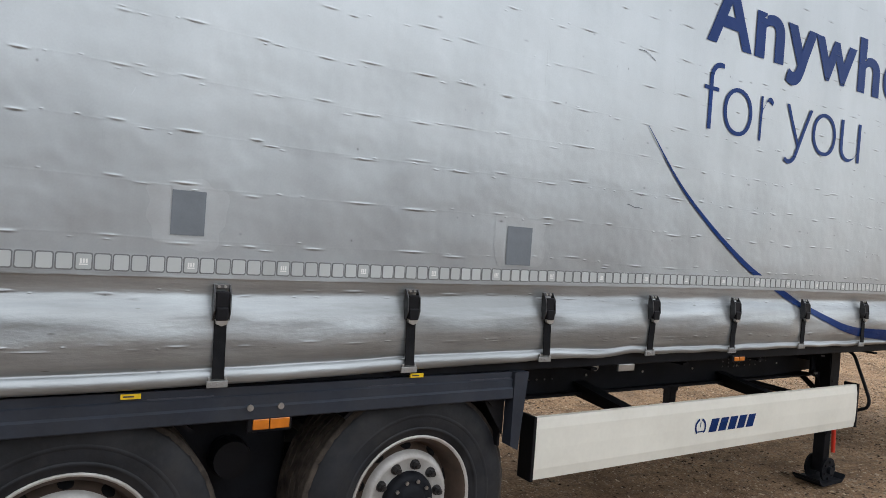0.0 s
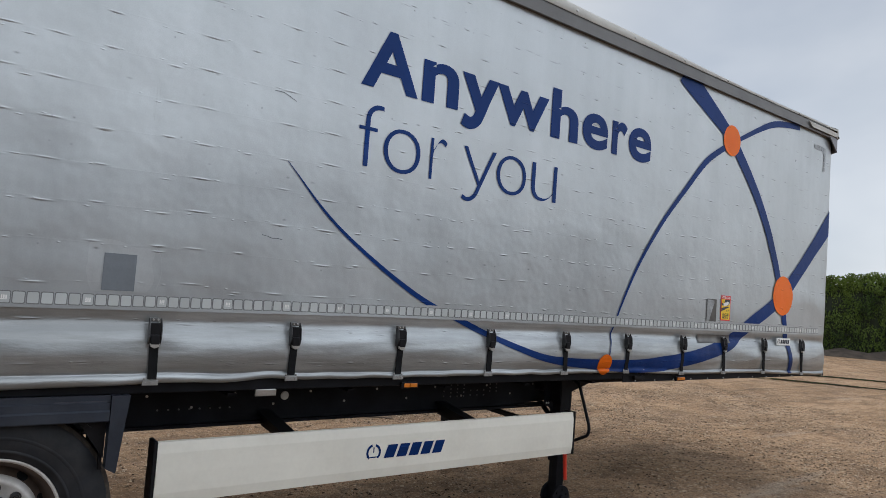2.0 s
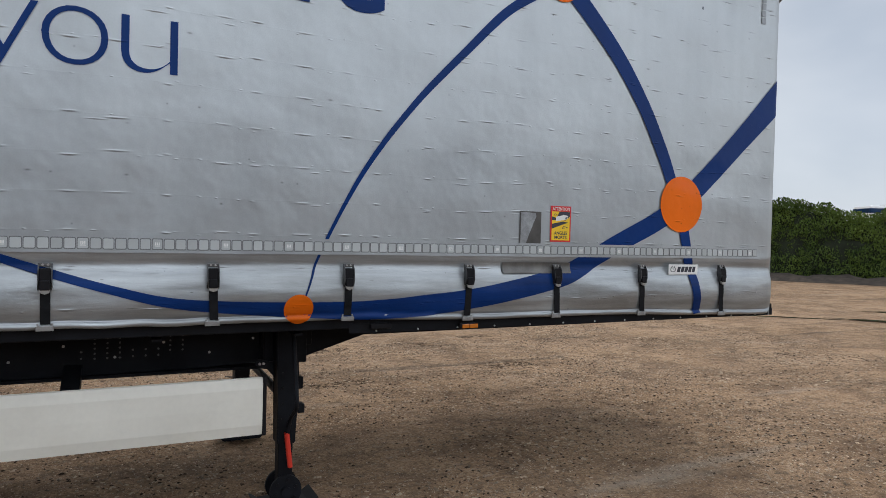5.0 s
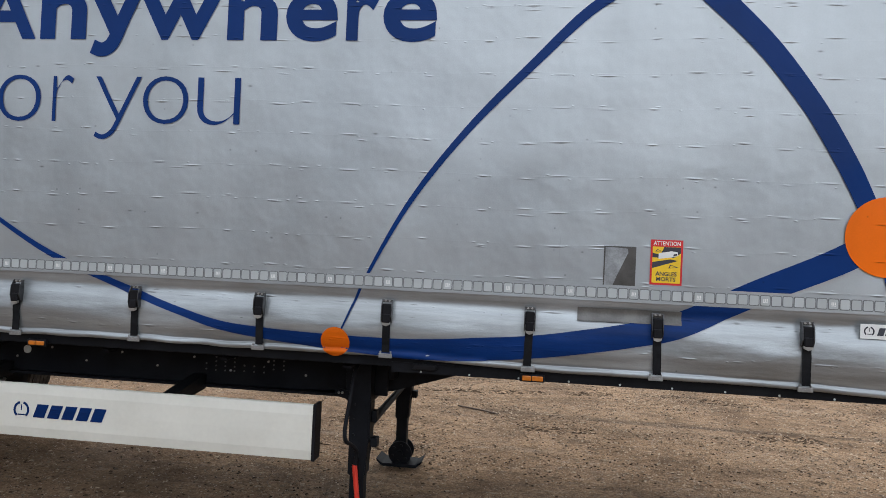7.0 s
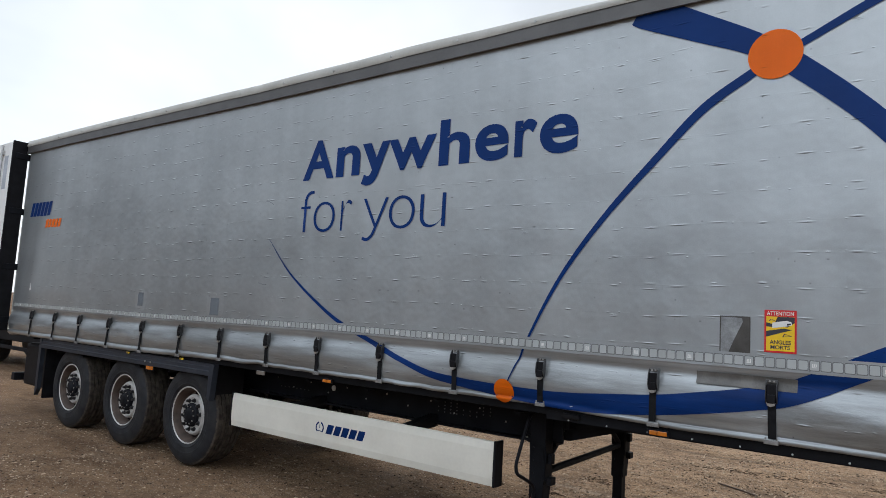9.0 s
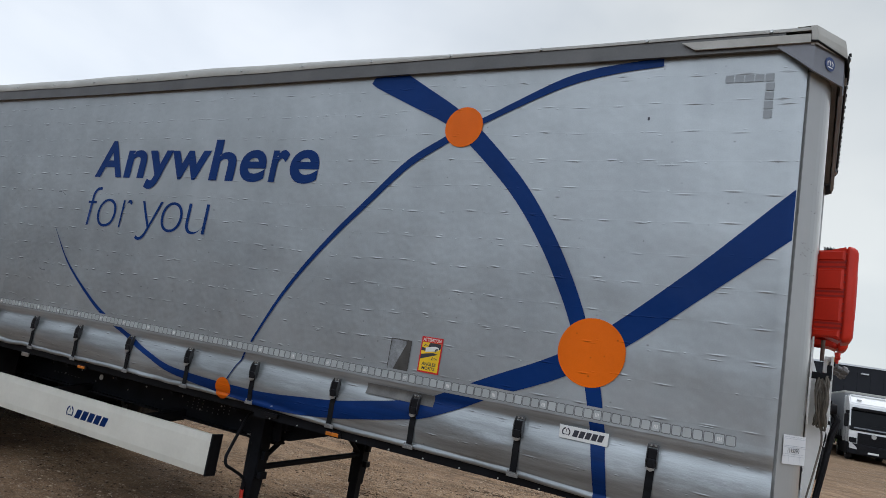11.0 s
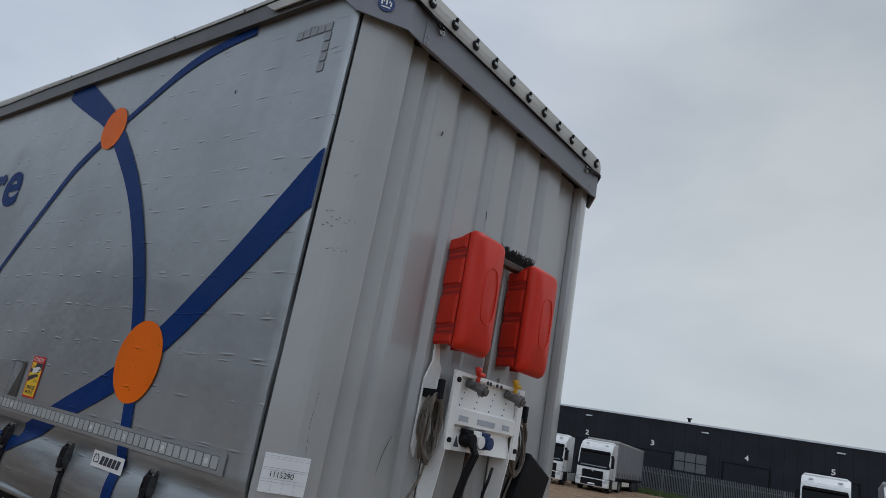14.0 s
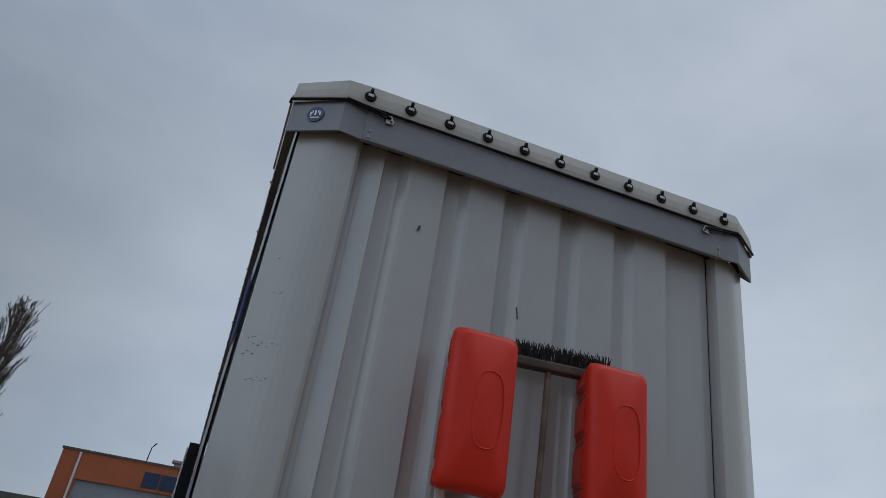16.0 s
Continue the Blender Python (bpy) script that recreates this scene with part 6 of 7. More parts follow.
def wheel(x, y, z, out):
    """out: -1 faces the camera's side, 1 the far side."""
    f = lambda prof: [(-out * s, r) for s, r in prof]
    bm = lathe(bmesh.new(), f(tyre_profile()), (x, y, z), "y", 56)
    w = part("wheel", bm, M_tyre, trailer, "dusty wide truck tyre on a worn steel rim", smooth=True)
    rings = lathe(bmesh.new(), f([(0.0008, 0.395), (-0.0015, 0.400), (-0.0015, 0.408), (0.0008, 0.413)]), (x, y, z), "y", 48)
    lathe(rings, f([(0.004, 0.335), (0.0005, 0.340), (0.001, 0.347), (0.003, 0.351)]), (x, y, z), "y", 48)
    part("sidewall_ring", rings, M_tyre, w, smooth=True)
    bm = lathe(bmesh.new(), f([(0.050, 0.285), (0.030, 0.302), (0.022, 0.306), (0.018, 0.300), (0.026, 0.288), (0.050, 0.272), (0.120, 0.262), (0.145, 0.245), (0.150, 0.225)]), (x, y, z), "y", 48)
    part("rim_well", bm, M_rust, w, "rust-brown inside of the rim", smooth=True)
    bm = lathe(bmesh.new(), f([(0.042, 0.291), (0.029, 0.304), (0.019, 0.309), (0.014, 0.304), (0.018, 0.297), (0.030, 0.287)]), (x, y, z), "y", 48)
    part("rim", bm, M_rim, w, "pale steel rim lip", smooth=True)
    bm = lathe(bmesh.new(), f([(0.100, 0.221), (0.084, 0.214), (0.068, 0.203), (0.064, 0.188), (0.072, 0.180), (0.076, 0.118), (0.080, 0.112)]), (x, y, z), "y", 48)
    part("wheel_disc", bm, M_disc, w, "pale dusty wheel disc", smooth=True)
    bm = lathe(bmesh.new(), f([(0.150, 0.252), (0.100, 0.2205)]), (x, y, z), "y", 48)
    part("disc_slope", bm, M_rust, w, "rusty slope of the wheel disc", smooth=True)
    for k in range(10):
        a = 2 * math.pi * (k + 0.5) / 10
        c = Vector((x + 0.236 * math.cos(a), y - out * 0.125, z + 0.236 * math.sin(a)))
        nrm = Vector((0.85 * math.cos(a), out * 0.53, 0.85 * math.sin(a))).normalized()
        bm = cyl(bmesh.new(), c, c + nrm * 0.005, 0.027, n=14)
        part("hand_hole", bm, M_web, w)
    bm = lathe(bmesh.new(), f([(0.095, 0.132), (0.052, 0.126), (0.036, 0.114), (0.030, 0.096), (0.034, 0.078), (0.020, 0.070), (0.010, 0.050), (0.006, 0.002)]), (x, y, z), "y", 28)
    hub = part("hub", bm, M_chassis, w, "black axle hub", smooth=True)
    for k in range(10):
        a = 2 * math.pi * k / 10
        px, pz = x + 0.094 * math.cos(a), z + 0.094 * math.sin(a)
        part("hub_bolt", cyl(bmesh.new(), (px, y - out * 0.034, pz), (px, y - out * 0.022, pz), 0.009, n=6), M_steel, hub)
    for k in range(10):
        a = 2 * math.pi * (k + 0.2) / 10
        px, pz = x + 0.160 * math.cos(a), z + 0.160 * math.sin(a)
        bm = cyl(bmesh.new(), (px, y - out * 0.078, pz), (px, y - out * 0.066, pz), 0.026, 0.024, 12)
        cyl(bm, (px, y - out * 0.066, pz), (px, y - out * 0.042, pz), 0.018, 0.017, 6)
        cyl(bm, (px, y - out * 0.042, pz), (px, y - out * 0.032, pz), 0.011, n=8)
        part("wheel_nut", bm, M_buckle, w)
    part("tread", tread_mesh(x, y, z, out), M_tread, w, "dusty tyre tread with wavy grooves")
    c = Vector((x, y, z))
    grow = Matrix.Translation(c) @ Matrix.Diagonal((1.05, 1.0, 1.05, 1.0)) @ Matrix.Translation(-c)
    for ob in [w] + list(w.children_recursive):
        ob.data.transform(grow)
    return w


for x in (-1.168, 0.318, 1.774):
    wheel(x, 0.068, 0.607, -1)
    wheel(x, 2.588, 0.607, 1)
    part("axle", cyl(bmesh.new(), (x, 0.35, 0.60), (x, 2.2, 0.60), 0.065, n=14), M_chassis, trailer)
    for y in (0.72, 1.83):
        part("spring_hanger", boxes((x - 0.62, x - 0.45, y - 0.06, y + 0.06, 0.62, 0.92), (x - 0.55, x + 0.10, y - 0.045, y + 0.045, 0.66, 0.74), bevel=0.01), M_chassis, trailer)
        part("air_bag", lathe(bmesh.new(), [(0.66, 0.08), (0.70, 0.12), (0.76, 0.10), (0.82, 0.12), (0.88, 0.08)], (x + 0.3, y, 0), "z", 16, True), M_black, trailer)

# fenders over the wheels
for y, s in ((-0.012, 1), (2.668, -1)):
    bm = bmesh.new()
    prism(bm, [(y, 1.10), (y - s * 0.004, 1.105), (y - s * 0.004, 1.150), (y + s * 0.006, 1.158), (y + s * 0.006, 1.195), (y + s * 0.014, 1.20), (y + s * 0.014, 1.232), (y + s * 0.036, 1.232), (y + s * 0.030, 1.10)], "x", -1.99, 2.255)
    fender = part("fender", bm, M_fender, trailer, "slate-blue plastic wheel-arch trim")
    bm = bmesh.new()
    prism(bm, [(2.258, 1.232), (2.346, 1.232), (2.308, 0.835), (2.258, 0.862)], "y", min(y - s * 0.008, y + s * 0.06), max(y - s * 0.008, y + s * 0.06))
    part("fender_end", bm, M_fender, fender)
    bm = bmesh.new()
    prism(bm, [(-2.06, 1.232), (-1.99, 1.232), (-1.99, 0.50), (-2.06, 0.40)], "y", min(y, y + s * 0.06), max(y, y + s * 0.06))
    part("fender_end", bm, M_fender, fender)
    if s == 1:
        for x in (0.930, 1.055):
            bm = bmesh.new()
            cyl(bm, (x, -0.017, 1.150), (x, -0.024, 1.150), 0.013, n=12)
            cyl(bm, (x, -0.024, 1.150), (x, -0.027, 1.150), 0.006, n=8)
            part("bolt", bm, M_steel, fender)
        for x in (-1.2, -0.3, 0.55, 1.45, 2.0):
            part("hook_slot", boxes((x, x + 0.24, -0.0005, 0.004, 1.196, 1.204)), M_ink, fender)
for x in (-1.168, 0.318, 1.774):
    bm = bmesh.new()
    arc = [radians(48 + 84 * k / 18) for k in range(19)]
    prism(bm, [(x + 0.615 * math.cos(a), min(1.192, 0.607 + 0.615 * math.sin(a))) for a in arc] + [(x + 0.600 * math.cos(a), min(1.178, 0.607 + 0.600 * math.sin(a))) for a in arc[::-1]], "y", 0.035, 0.46)
    part("mudguard", bm, M_black, trailer)
# black boxes added to fill the shaded gaps between the wheels
for x in (-0.445, 1.045):
    bm = boxes((x - 0.30, x + 0.24, 0.52, 0.64, 0.52, 1.16), bevel=0.02)
    part("suspension_carrier", bm, M_chassis, trailer, "black box added to fill the dark gap between the wheels")
    bm = lathe(bmesh.new(), [(0.40, 0.03), (0.40, 0.085), (0.47, 0.095), (0.52, 0.085), (0.52, 0.03)], (x - 0.05, 0.0, 0.80), "y", 18, True)
    part("brake_chamber", bm, M_black, trailer, "black round brake chamber")
part("mud_flap", boxes((-1.98, -1.965, 0.06, 0.44, 0.36, 1.10)), M_black, trailer)
bm = bmesh.new()
prism(bm, [(2.05, 1.20), (2.256, 1.20), (2.256, 0.90)], "y", 0.05, 0.062)
part("mudguard_gusset", bm, M_black, trailer)
part("mud_flap", boxes((2.240, 2.254, 0.064, 0.46, 0.84, 1.20)), M_black, trailer)
part("tool_box", boxes((-2.90, -2.12, 0.14, 0.62, 0.47, 1.12), bevel=0.05), M_black, trailer, "black plastic tool box under the floor")
for x, z, hw, hh, lit in ((1.02, 1.078, 0.092, 0.034, True), (4.115, 1.238, 0.066, 0.021, True), (7.257, 1.222, 0.072, 0.022, True), (6.623, 1.243, 0.070, 0.017, False)):
    bm = boxes((x - hw, x + hw, -0.005, 0.018, z - hh, z + hh), bevel=0.006)
    lamp = part("marker_lamp", bm, M_black, trailer, "amber side marker lamp in a black frame" if lit else "black blind marker lamp frame")
    if lit:
        part("lens", boxes((x - hw * 0.78, x - hw * 0.06, -0.012, -0.004, z - hh * 0.65, z + hh * 0.65), (x - hw * 0.02, x + hw * 0.87, -0.012, -0.004, z - hh * 0.65, z + hh * 0.65), bevel=0.004), M_amber, lamp)
for x, z in ((0.493, 1.224), (1.690, 1.246)):
    tg = part("yellow_tag", boxes((x - 0.034, x + 0.034, -0.014, -0.006, z - 0.012, z + 0.006)), M_yellow, trailer, "small yellow tag")
    part("tag_print", boxes((x - 0.026, x + 0.010, -0.0155, -0.0142, z - 0.005, z)), M_ink, tg)
# rear doors, the near one swung straight back
door = part("rear_door", boxes((-4.52, -3.295, -0.250, -0.205, 1.30, 4.32), bevel=0.008), M_white, trailer, "white steel rear door swung open")
for x in (-3.62, -4.15):
    part("lock_bar", cyl(bmesh.new(), (x, -0.280, 1.34), (x, -0.280, 4.28), 0.017, n=10), M_steel, door)
    for z in (1.5, 2.4, 3.3, 4.15):
        part("bar_bracket", boxes((x - 0.045, x + 0.045, -0.290, -0.247, z - 0.03, z + 0.03), bevel=0.008), M_steel, door)
part("door_seal", boxes((-3.292, -3.262, -0.255, -0.02, 1.28, 4.34), bevel=0.006), M_black, door, "black rubber door seal")
part("door_recess", boxes((-3.56, -3.42, -0.254, -0.2502, 3.55, 4.10), bevel=0.001), M_palebar, door)
for z in (1.45, 2.3, 3.2, 4.1):
    part("hinge", boxes((-3.34, -3.255, -0.21, 0.03, z - 0.05, z + 0.05), bevel=0.01), M_chassis, door)
part("rear_post", boxes((-3.30, -3.18, 0.016, 0.14, 1.22, 4.10), bevel=0.008), M_post, trailer)
part("rear_post", boxes((-3.30, -3.18, 2.516, 2.640, 1.22, 4.10), bevel=0.008), M_post, trailer)
part("rear_door", boxes((-3.34, -3.302, 1.33, 2.636, 1.30, 4.10), bevel=0.008), M_white, trailer, "white steel rear door")
part("bumper", boxes((-3.28, -3.16, 0.12, 2.43, 0.50, 0.62), bevel=0.012), M_chassis, trailer)
# far side curtain
bm = bmesh.new()
box(bm, -3.18, 10.23, 2.641, 2.651, 1.24, 4.12)
part("curtain", bm, M_curtain, trailer)


# ---- the yard round it ----
def place(x, y, yaw):
    return pose(x, y, ground_z(x, y), 0, 0, yaw)


def lorry(kind):
    """A tractor unit, facing -y, with its base at the origin. kind: 0 broad dark grille, 1 slatted grille with a round badge."""
    root = thing("tractor_unit", (0, 0, 0), "white long-haul tractor unit parked facing the yard" if kind == 0 else "white tractor unit with a dark lower front, parked facing the yard", "truck", "lorries parked in a row")
    bm = bmesh.new()
    prism(bm, [(0.0, 0.95), (0.02, 1.55), (0.22, 2.65), (0.42, 3.25), (1.05, 3.68), (2.05, 3.75), (2.05, 0.95)], "x", -1.24, 1.24)
    bmesh.ops.bevel(bm, geom=[e for e in bm.edges if e.calc_length() > 0.3], offset=0.07, segments=3, affect="EDGES")
    cab = part("cab", bm, M_truckwhite, root)
    bm = bmesh.new()
    prism(bm, [(0.040, 1.78), (0.190, 2.62), (0.288, 2.93), (0.36, 2.93), (0.26, 2.62), (0.11, 1.78)], "x", -1.16, 1.16)
    bmesh.ops.bevel(bm, geom=list(bm.edges), offset=0.02, segments=2, affect="EDGES")
    part("windscreen", bm, M_glass, cab)
    part("sun_visor", boxes((-1.12, 1.12, 0.14, 0.42, 2.86, 3.03), bevel=0.04), M_black, cab)
    part("dashboard", boxes((-1.00, 1.00, 0.03, 0.10, 1.83, 1.90), bevel=0.01), M_greywall, cab)
    part("scuttle", boxes((-1.16, 1.16, 0.0, 0.07, 1.71, 1.80), bevel=0.012), M_black, cab)
    part("grille", boxes((-0.80, 0.80, -0.055, 0.05, 0.88, 1.54 if kind == 0 else 1.60), bevel=0.03), M_black, cab)
    for k in range(5):
        z = 1.02 + 0.11 * k
        part("grille_slat", boxes((-0.70, 0.70, -0.075, -0.05, z, z + 0.035), bevel=0.008), M_chassis, cab)
    bm = bmesh.new()
    cyl(bm, (0, -0.085, 1.50), (0, -0.045, 1.50), 0.13 if kind else 0.07, n=20)
    part("badge", bm, M_steel, cab)
    part("bumper", boxes((-1.24, 1.24, -0.14, 0.5, 0.38, 0.96), bevel=0.05), M_truckwhite if kind == 0 else M_chassis, root)
    part("bumper_intake", boxes((-0.84, 0.84, -0.155, -0.10, 0.44, 0.90), bevel=0.02), M_black, root)
    part("plate_bar", boxes((-0.27, 0.27, -0.165, -0.156, 0.50, 0.61)), M_signwhite, root)
    for s in (-1, 1):
        bm = bmesh.new()
        prism(bm, [(s * 0.80, 0.66), (s * 1.20, 0.70), (s * 1.22, 1.06), (s * 1.08, 0.98), (s * 0.86, 0.80)], "y", -0.165, -0.10)
        part("headlight", bm, M_lamp, root)
        part("corner_panel", boxes((min(s * 0.84, s * 1.22), max(s * 0.84, s * 1.22), -0.05, 0.0, 1.02, 1.55 if kind == 0 else 1.30), bevel=0.02), M_truckwhite if kind == 0 else M_chassis, cab)
        part("wiper", tube(bmesh.new(), [(s * 0.20 - 0.25, 0.012, 1.80), (s * 0.20 + 0.10, 0.055, 2.06), (s * 0.20 + 0.32, 0.070, 2.16)], 0.012, 5), M_black, cab)
        part("roof_lamp", boxes((min(s * 0.62, s * 0.86), max(s * 0.62, s * 0.86), 0.60, 0.72, 3.44, 3.52), bevel=0.02), M_lamp, cab)
        part("mirror", boxes((min(s * 1.30, s * 1.50), max(s * 1.30, s * 1.50), 0.10, 0.30, 1.85, 2.60), bevel=0.05), M_black, cab)
        part("side_window", boxes((min(s * 1.238, s * 1.252), max(s * 1.238, s * 1.252), 0.42, 1.25, 1.86, 2.66), bevel=0.005), M_glass, cab)
        part("step_box", boxes((min(s * 1.0, s * 1.24), max(s * 1.0, s * 1.24), 0.3, 1.5, 0.42, 0.95), bevel=0.03), M_truckwhite if kind == 0 else M_chassis, root)
        part("wheel_arch", boxes((min(s * 1.18, s * 1.246), max(s * 1.18, s * 1.246), 0.45, 1.65, 0.30, 1.02), bevel=0.03), M_black, root)
        part("pillar_trim", boxes((min(s * 1.10, s * 1.235), max(s * 1.10, s * 1.235), 0.02, 0.14, 1.72, 1.95), bevel=0.02), M_black, cab)
        for y in (0.36, 1.36):
            part("door_seam", boxes((min(s * 1.238, s * 1.2455), max(s * 1.238, s * 1.2455), y, y + 0.025, 1.0, 2.7)), M_black, cab)
        part("upper_mirror", boxes((min(s * 1.26, s * 1.46), max(s * 1.26, s * 1.46), 0.02, 0.16, 2.62, 2.80), bevel=0.03), M_black, cab)
        # black box standing in for the shaded gap behind the cab
        part("cab_gap", boxes((min(s * 1.0, s * 1.20), max(s * 1.0, s * 1.20), 2.06, 2.72, 0.95, 3.40), bevel=0.01), M_black, root)
        part("side_skirt", boxes((min(s * 1.10, s * 1.22), max(s * 1.10, s * 1.22), 1.75, 3.9, 0.35, 0.95), bevel=0.03), M_truckwhite if kind == 0 else M_chassis, root)
        part("air_deflector", boxes((min(s * 1.20, s * 1.24), max(s * 1.20, s * 1.24), 2.05, 2.65, 1.0, 3.70), bevel=0.015), M_truckwhite, cab)
        for y in (1.05, 4.6):
            bm = lathe(bmesh.new(), [(-0.15, 0.28), (-0.16, 0.45), (-0.12, 0.50), (0.12, 0.50), (0.16, 0.45), (0.15, 0.28)], (s * 1.07, y, 0.50), "x", 24, True)
            w = part("wheel", bm, M_tyre, root, smooth=True)
            part("rim", lathe(bmesh.new(), [(s * 0.162, 0.28), (s * 0.10, 0.22), (s * 0.10, 0.10), (s * 0.155, 0.08), (s * 0.16, 0.005)], (s * 1.07, y, 0.50), "x", 18), M_rim, w)
    part("roof_spoiler", boxes((-1.12, 1.12, 1.00, 2.04, 3.62, 3.78), bevel=0.07), M_truckwhite, cab)
    part("chassis_frame", boxes((-0.42, 0.42, 1.6, 5.6, 0.62, 0.95), bevel=0.02), M_chassis, root)
    return root


def box_trailer(name, label, length, side, height=4.0):
    """A parked curtain trailer seen from afar, its front wall at the origin, running to +y."""
    root = thing(name, (0, 0, 0), label, "trailer", "trailers behind the parked lorries")
    part("load_box", boxes((-1.25, 1.25, 0, length, 1.22, height), bevel=0.04), side, root)
    part("roof_edge", boxes((-1.27, 1.27, -0.01, length + 0.01, height - 0.12, height + 0.015), bevel=0.02), M_tarp, root)
    part("floor_edge", boxes((-1.26, 1.26, 0.1, length, 1.08, 1.218), bevel=0.01), M_chassis, root)
    n = int(length / 0.8)
    for s in (-1, 1):
        for k in range(n):
            y = 0.5 + k * 0.8
            part("strap", boxes((min(s * 1.252, s * 1.268), max(s * 1.252, s * 1.268), y - 0.025, y + 0.025, 1.20, 1.62)), M_web, root)
        part("side_guard", boxes((min(s * 1.18, s * 1.22), max(s * 1.18, s * 1.22), 3.2, 6.6, 0.60, 0.95), bevel=0.01), M_cream, root)
        for y in (length - 4.4, length - 3.1, length - 1.8):
            part("wheel", lathe(bmesh.new(), [(-0.17, 0.25), (-0.18, 0.48), (-0.13, 0.52), (0.13, 0.52), (0.18, 0.48), (0.17, 0.25)], (s * 1.05, y, 0.52), "x", 20, True), M_tyre, root, smooth=True)
    part("chassis_frame", boxes((-0.6, 0.6, 0.4, length, 0.85, 1.08)), M_chassis, root)
    return root


def ray_at(ex, ey, az, d):
    return ex + d * math.sin(radians(az)), ey + d * math.cos(radians(az))


l0, l1 = lorry(0), lorry(1)
t0 = box_trailer("curtain_trailer", "grey curtain-sided trailer coupled behind a white lorry", 13.0, M_greytarp)
first = {0: True, 1: True}
first_t = True
ROW = [(0, ray_at(12.97, -1.45, -31.85, 55), 10, False), (0, ray_at(12.97, -1.45, -28.4, 55), 10, False), (0, ray_at(12.97, -1.45, -24.75, 55), 12, True), (1, ray_at(11.73, -3.39, -6.75, 47), 6, False), (0, ray_at(11.73, -3.39, -1.8, 47), 6, True), (1, ray_at(11.73, -3.39, 2.4, 46), 5, True), (0, ray_at(11.73, -3.39, 6.8, 46), 4, True), (0, (-32.5, -1.40), 98, False)]
for kind, (x, y), yaw, towing in ROW:
    src = (l0, l1)[kind]
    m = place(x, y, yaw)
    if first[kind]:
        src.matrix_basis, first[kind] = m, False
    else:
        copy_thing(src, m)
    if towing:
        mt = m @ Matrix.Translation((0, 2.75, 0))
        if first_t:
            t0.matrix_basis, first_t = mt, False
        else:
            copy_thing(t0, mt)

# a trailer parked behind, of which only the lower side shows
low = thing("flatbed_trailer", (-8.0, 3.4, 0.1), "dark flatbed trailer with a cream side board parked behind", "trailer")
part("side_board", boxes((-14.0, -4.6, 2.30, 2.34, 0.98, 1.24), bevel=0.01), M_cream, low)
part("frame", boxes((-14.0, -4.6, 2.36, 4.5, 0.72, 1.10), bevel=0.02), M_chassis, low)
part("lower_rail", boxes((-14.0, -4.6, 2.32, 2.42, 0.52, 0.60), bevel=0.01), M_chassis, low)
for x in (-12.6, -11.3, -7.5):
    part("wheel", lathe(bmesh.new(), [(-0.17, 0.25), (-0.18, 0.46), (-0.12, 0.50), (0.12, 0.50), (0.18, 0.46), (0.17, 0.25)], (x, 2.75, 0.56), "y", 20, True), M_tyre, low, smooth=True)
    part("wheel", lathe(bmesh.new(), [(-0.17, 0.25), (-0.18, 0.46), (-0.12, 0.50), (0.12, 0.50), (0.18, 0.46), (0.17, 0.25)], (x, 4.2, 0.56), "y", 20, True), M_tyre, low, smooth=True)


# black warehouse
WA, WB = Vector((-28.0, 70.7, 0)), Vector((86.0, 93.2, 0))
wd = (WB - WA).normalized()
wyaw = math.degrees(math.atan2(wd.y, wd.x))
hall = thing("warehouse", (*WA.xy, 0.0), "long black-clad warehouse with a pale parapet edge", "building")
HM = Matrix.Translation(WA) @ Matrix.Rotation(radians(wyaw), 4, "Z")
HLEN, HTOP = (WB - WA).length, 8.05


def hall_part(name, rows, material, parent=None, label="", bevel=0.0):
    bm = boxes(*rows, bevel=bevel)
    bmesh.ops.transform(bm, matrix=HM, verts=bm.verts)
    return part(name, bm, material, parent or hall, label)


wall = hall_part("wall", [(0, HLEN, 0, 30, -0.5, HTOP)], M_asphaltic)
hall_part("parapet", [(-0.1, HLEN + 0.1, -0.12, 0.0, HTOP - 0.04, HTOP + 0.14)], M_trim)
for k in range(int(HLEN / 1.2)):
    hall_part("cladding_joint", [(1.2 * k, 1.2 * k + 0.035, -0.014, 0.0, 0, HTOP - 0.06)], M_chassis, wall)
for k in range(9):
    u = 6 + 12.5 * k
    hall_part("wall_light", [(u, u + 0.7, -0.25, 0.0, HTOP - 0.75, HTOP - 0.63)], M_trim)
hall_part("roof_camera", [(17.0, 17.25, 0.3, 0.5, HTOP + 0.1, HTOP + 0.55), (16.9, 17.4, 0.2, 0.4, HTOP + 0.5, HTOP + 0.62)], M_black)


def hall_hit(ex, ey, az):
    """Distance along the wall where a sight line from the yard meets it."""
    d = Vector((math.sin(radians(az)), math.cos(radians(az)), 0))
    e = Vector((ex, ey, 0))
    den = d.x * wd.y - d.y * wd.x
    t = ((WA.x - e.x) * wd.y - (WA.y - e.y) * wd.x) / den
    return (e + d * t - WA).dot(wd)


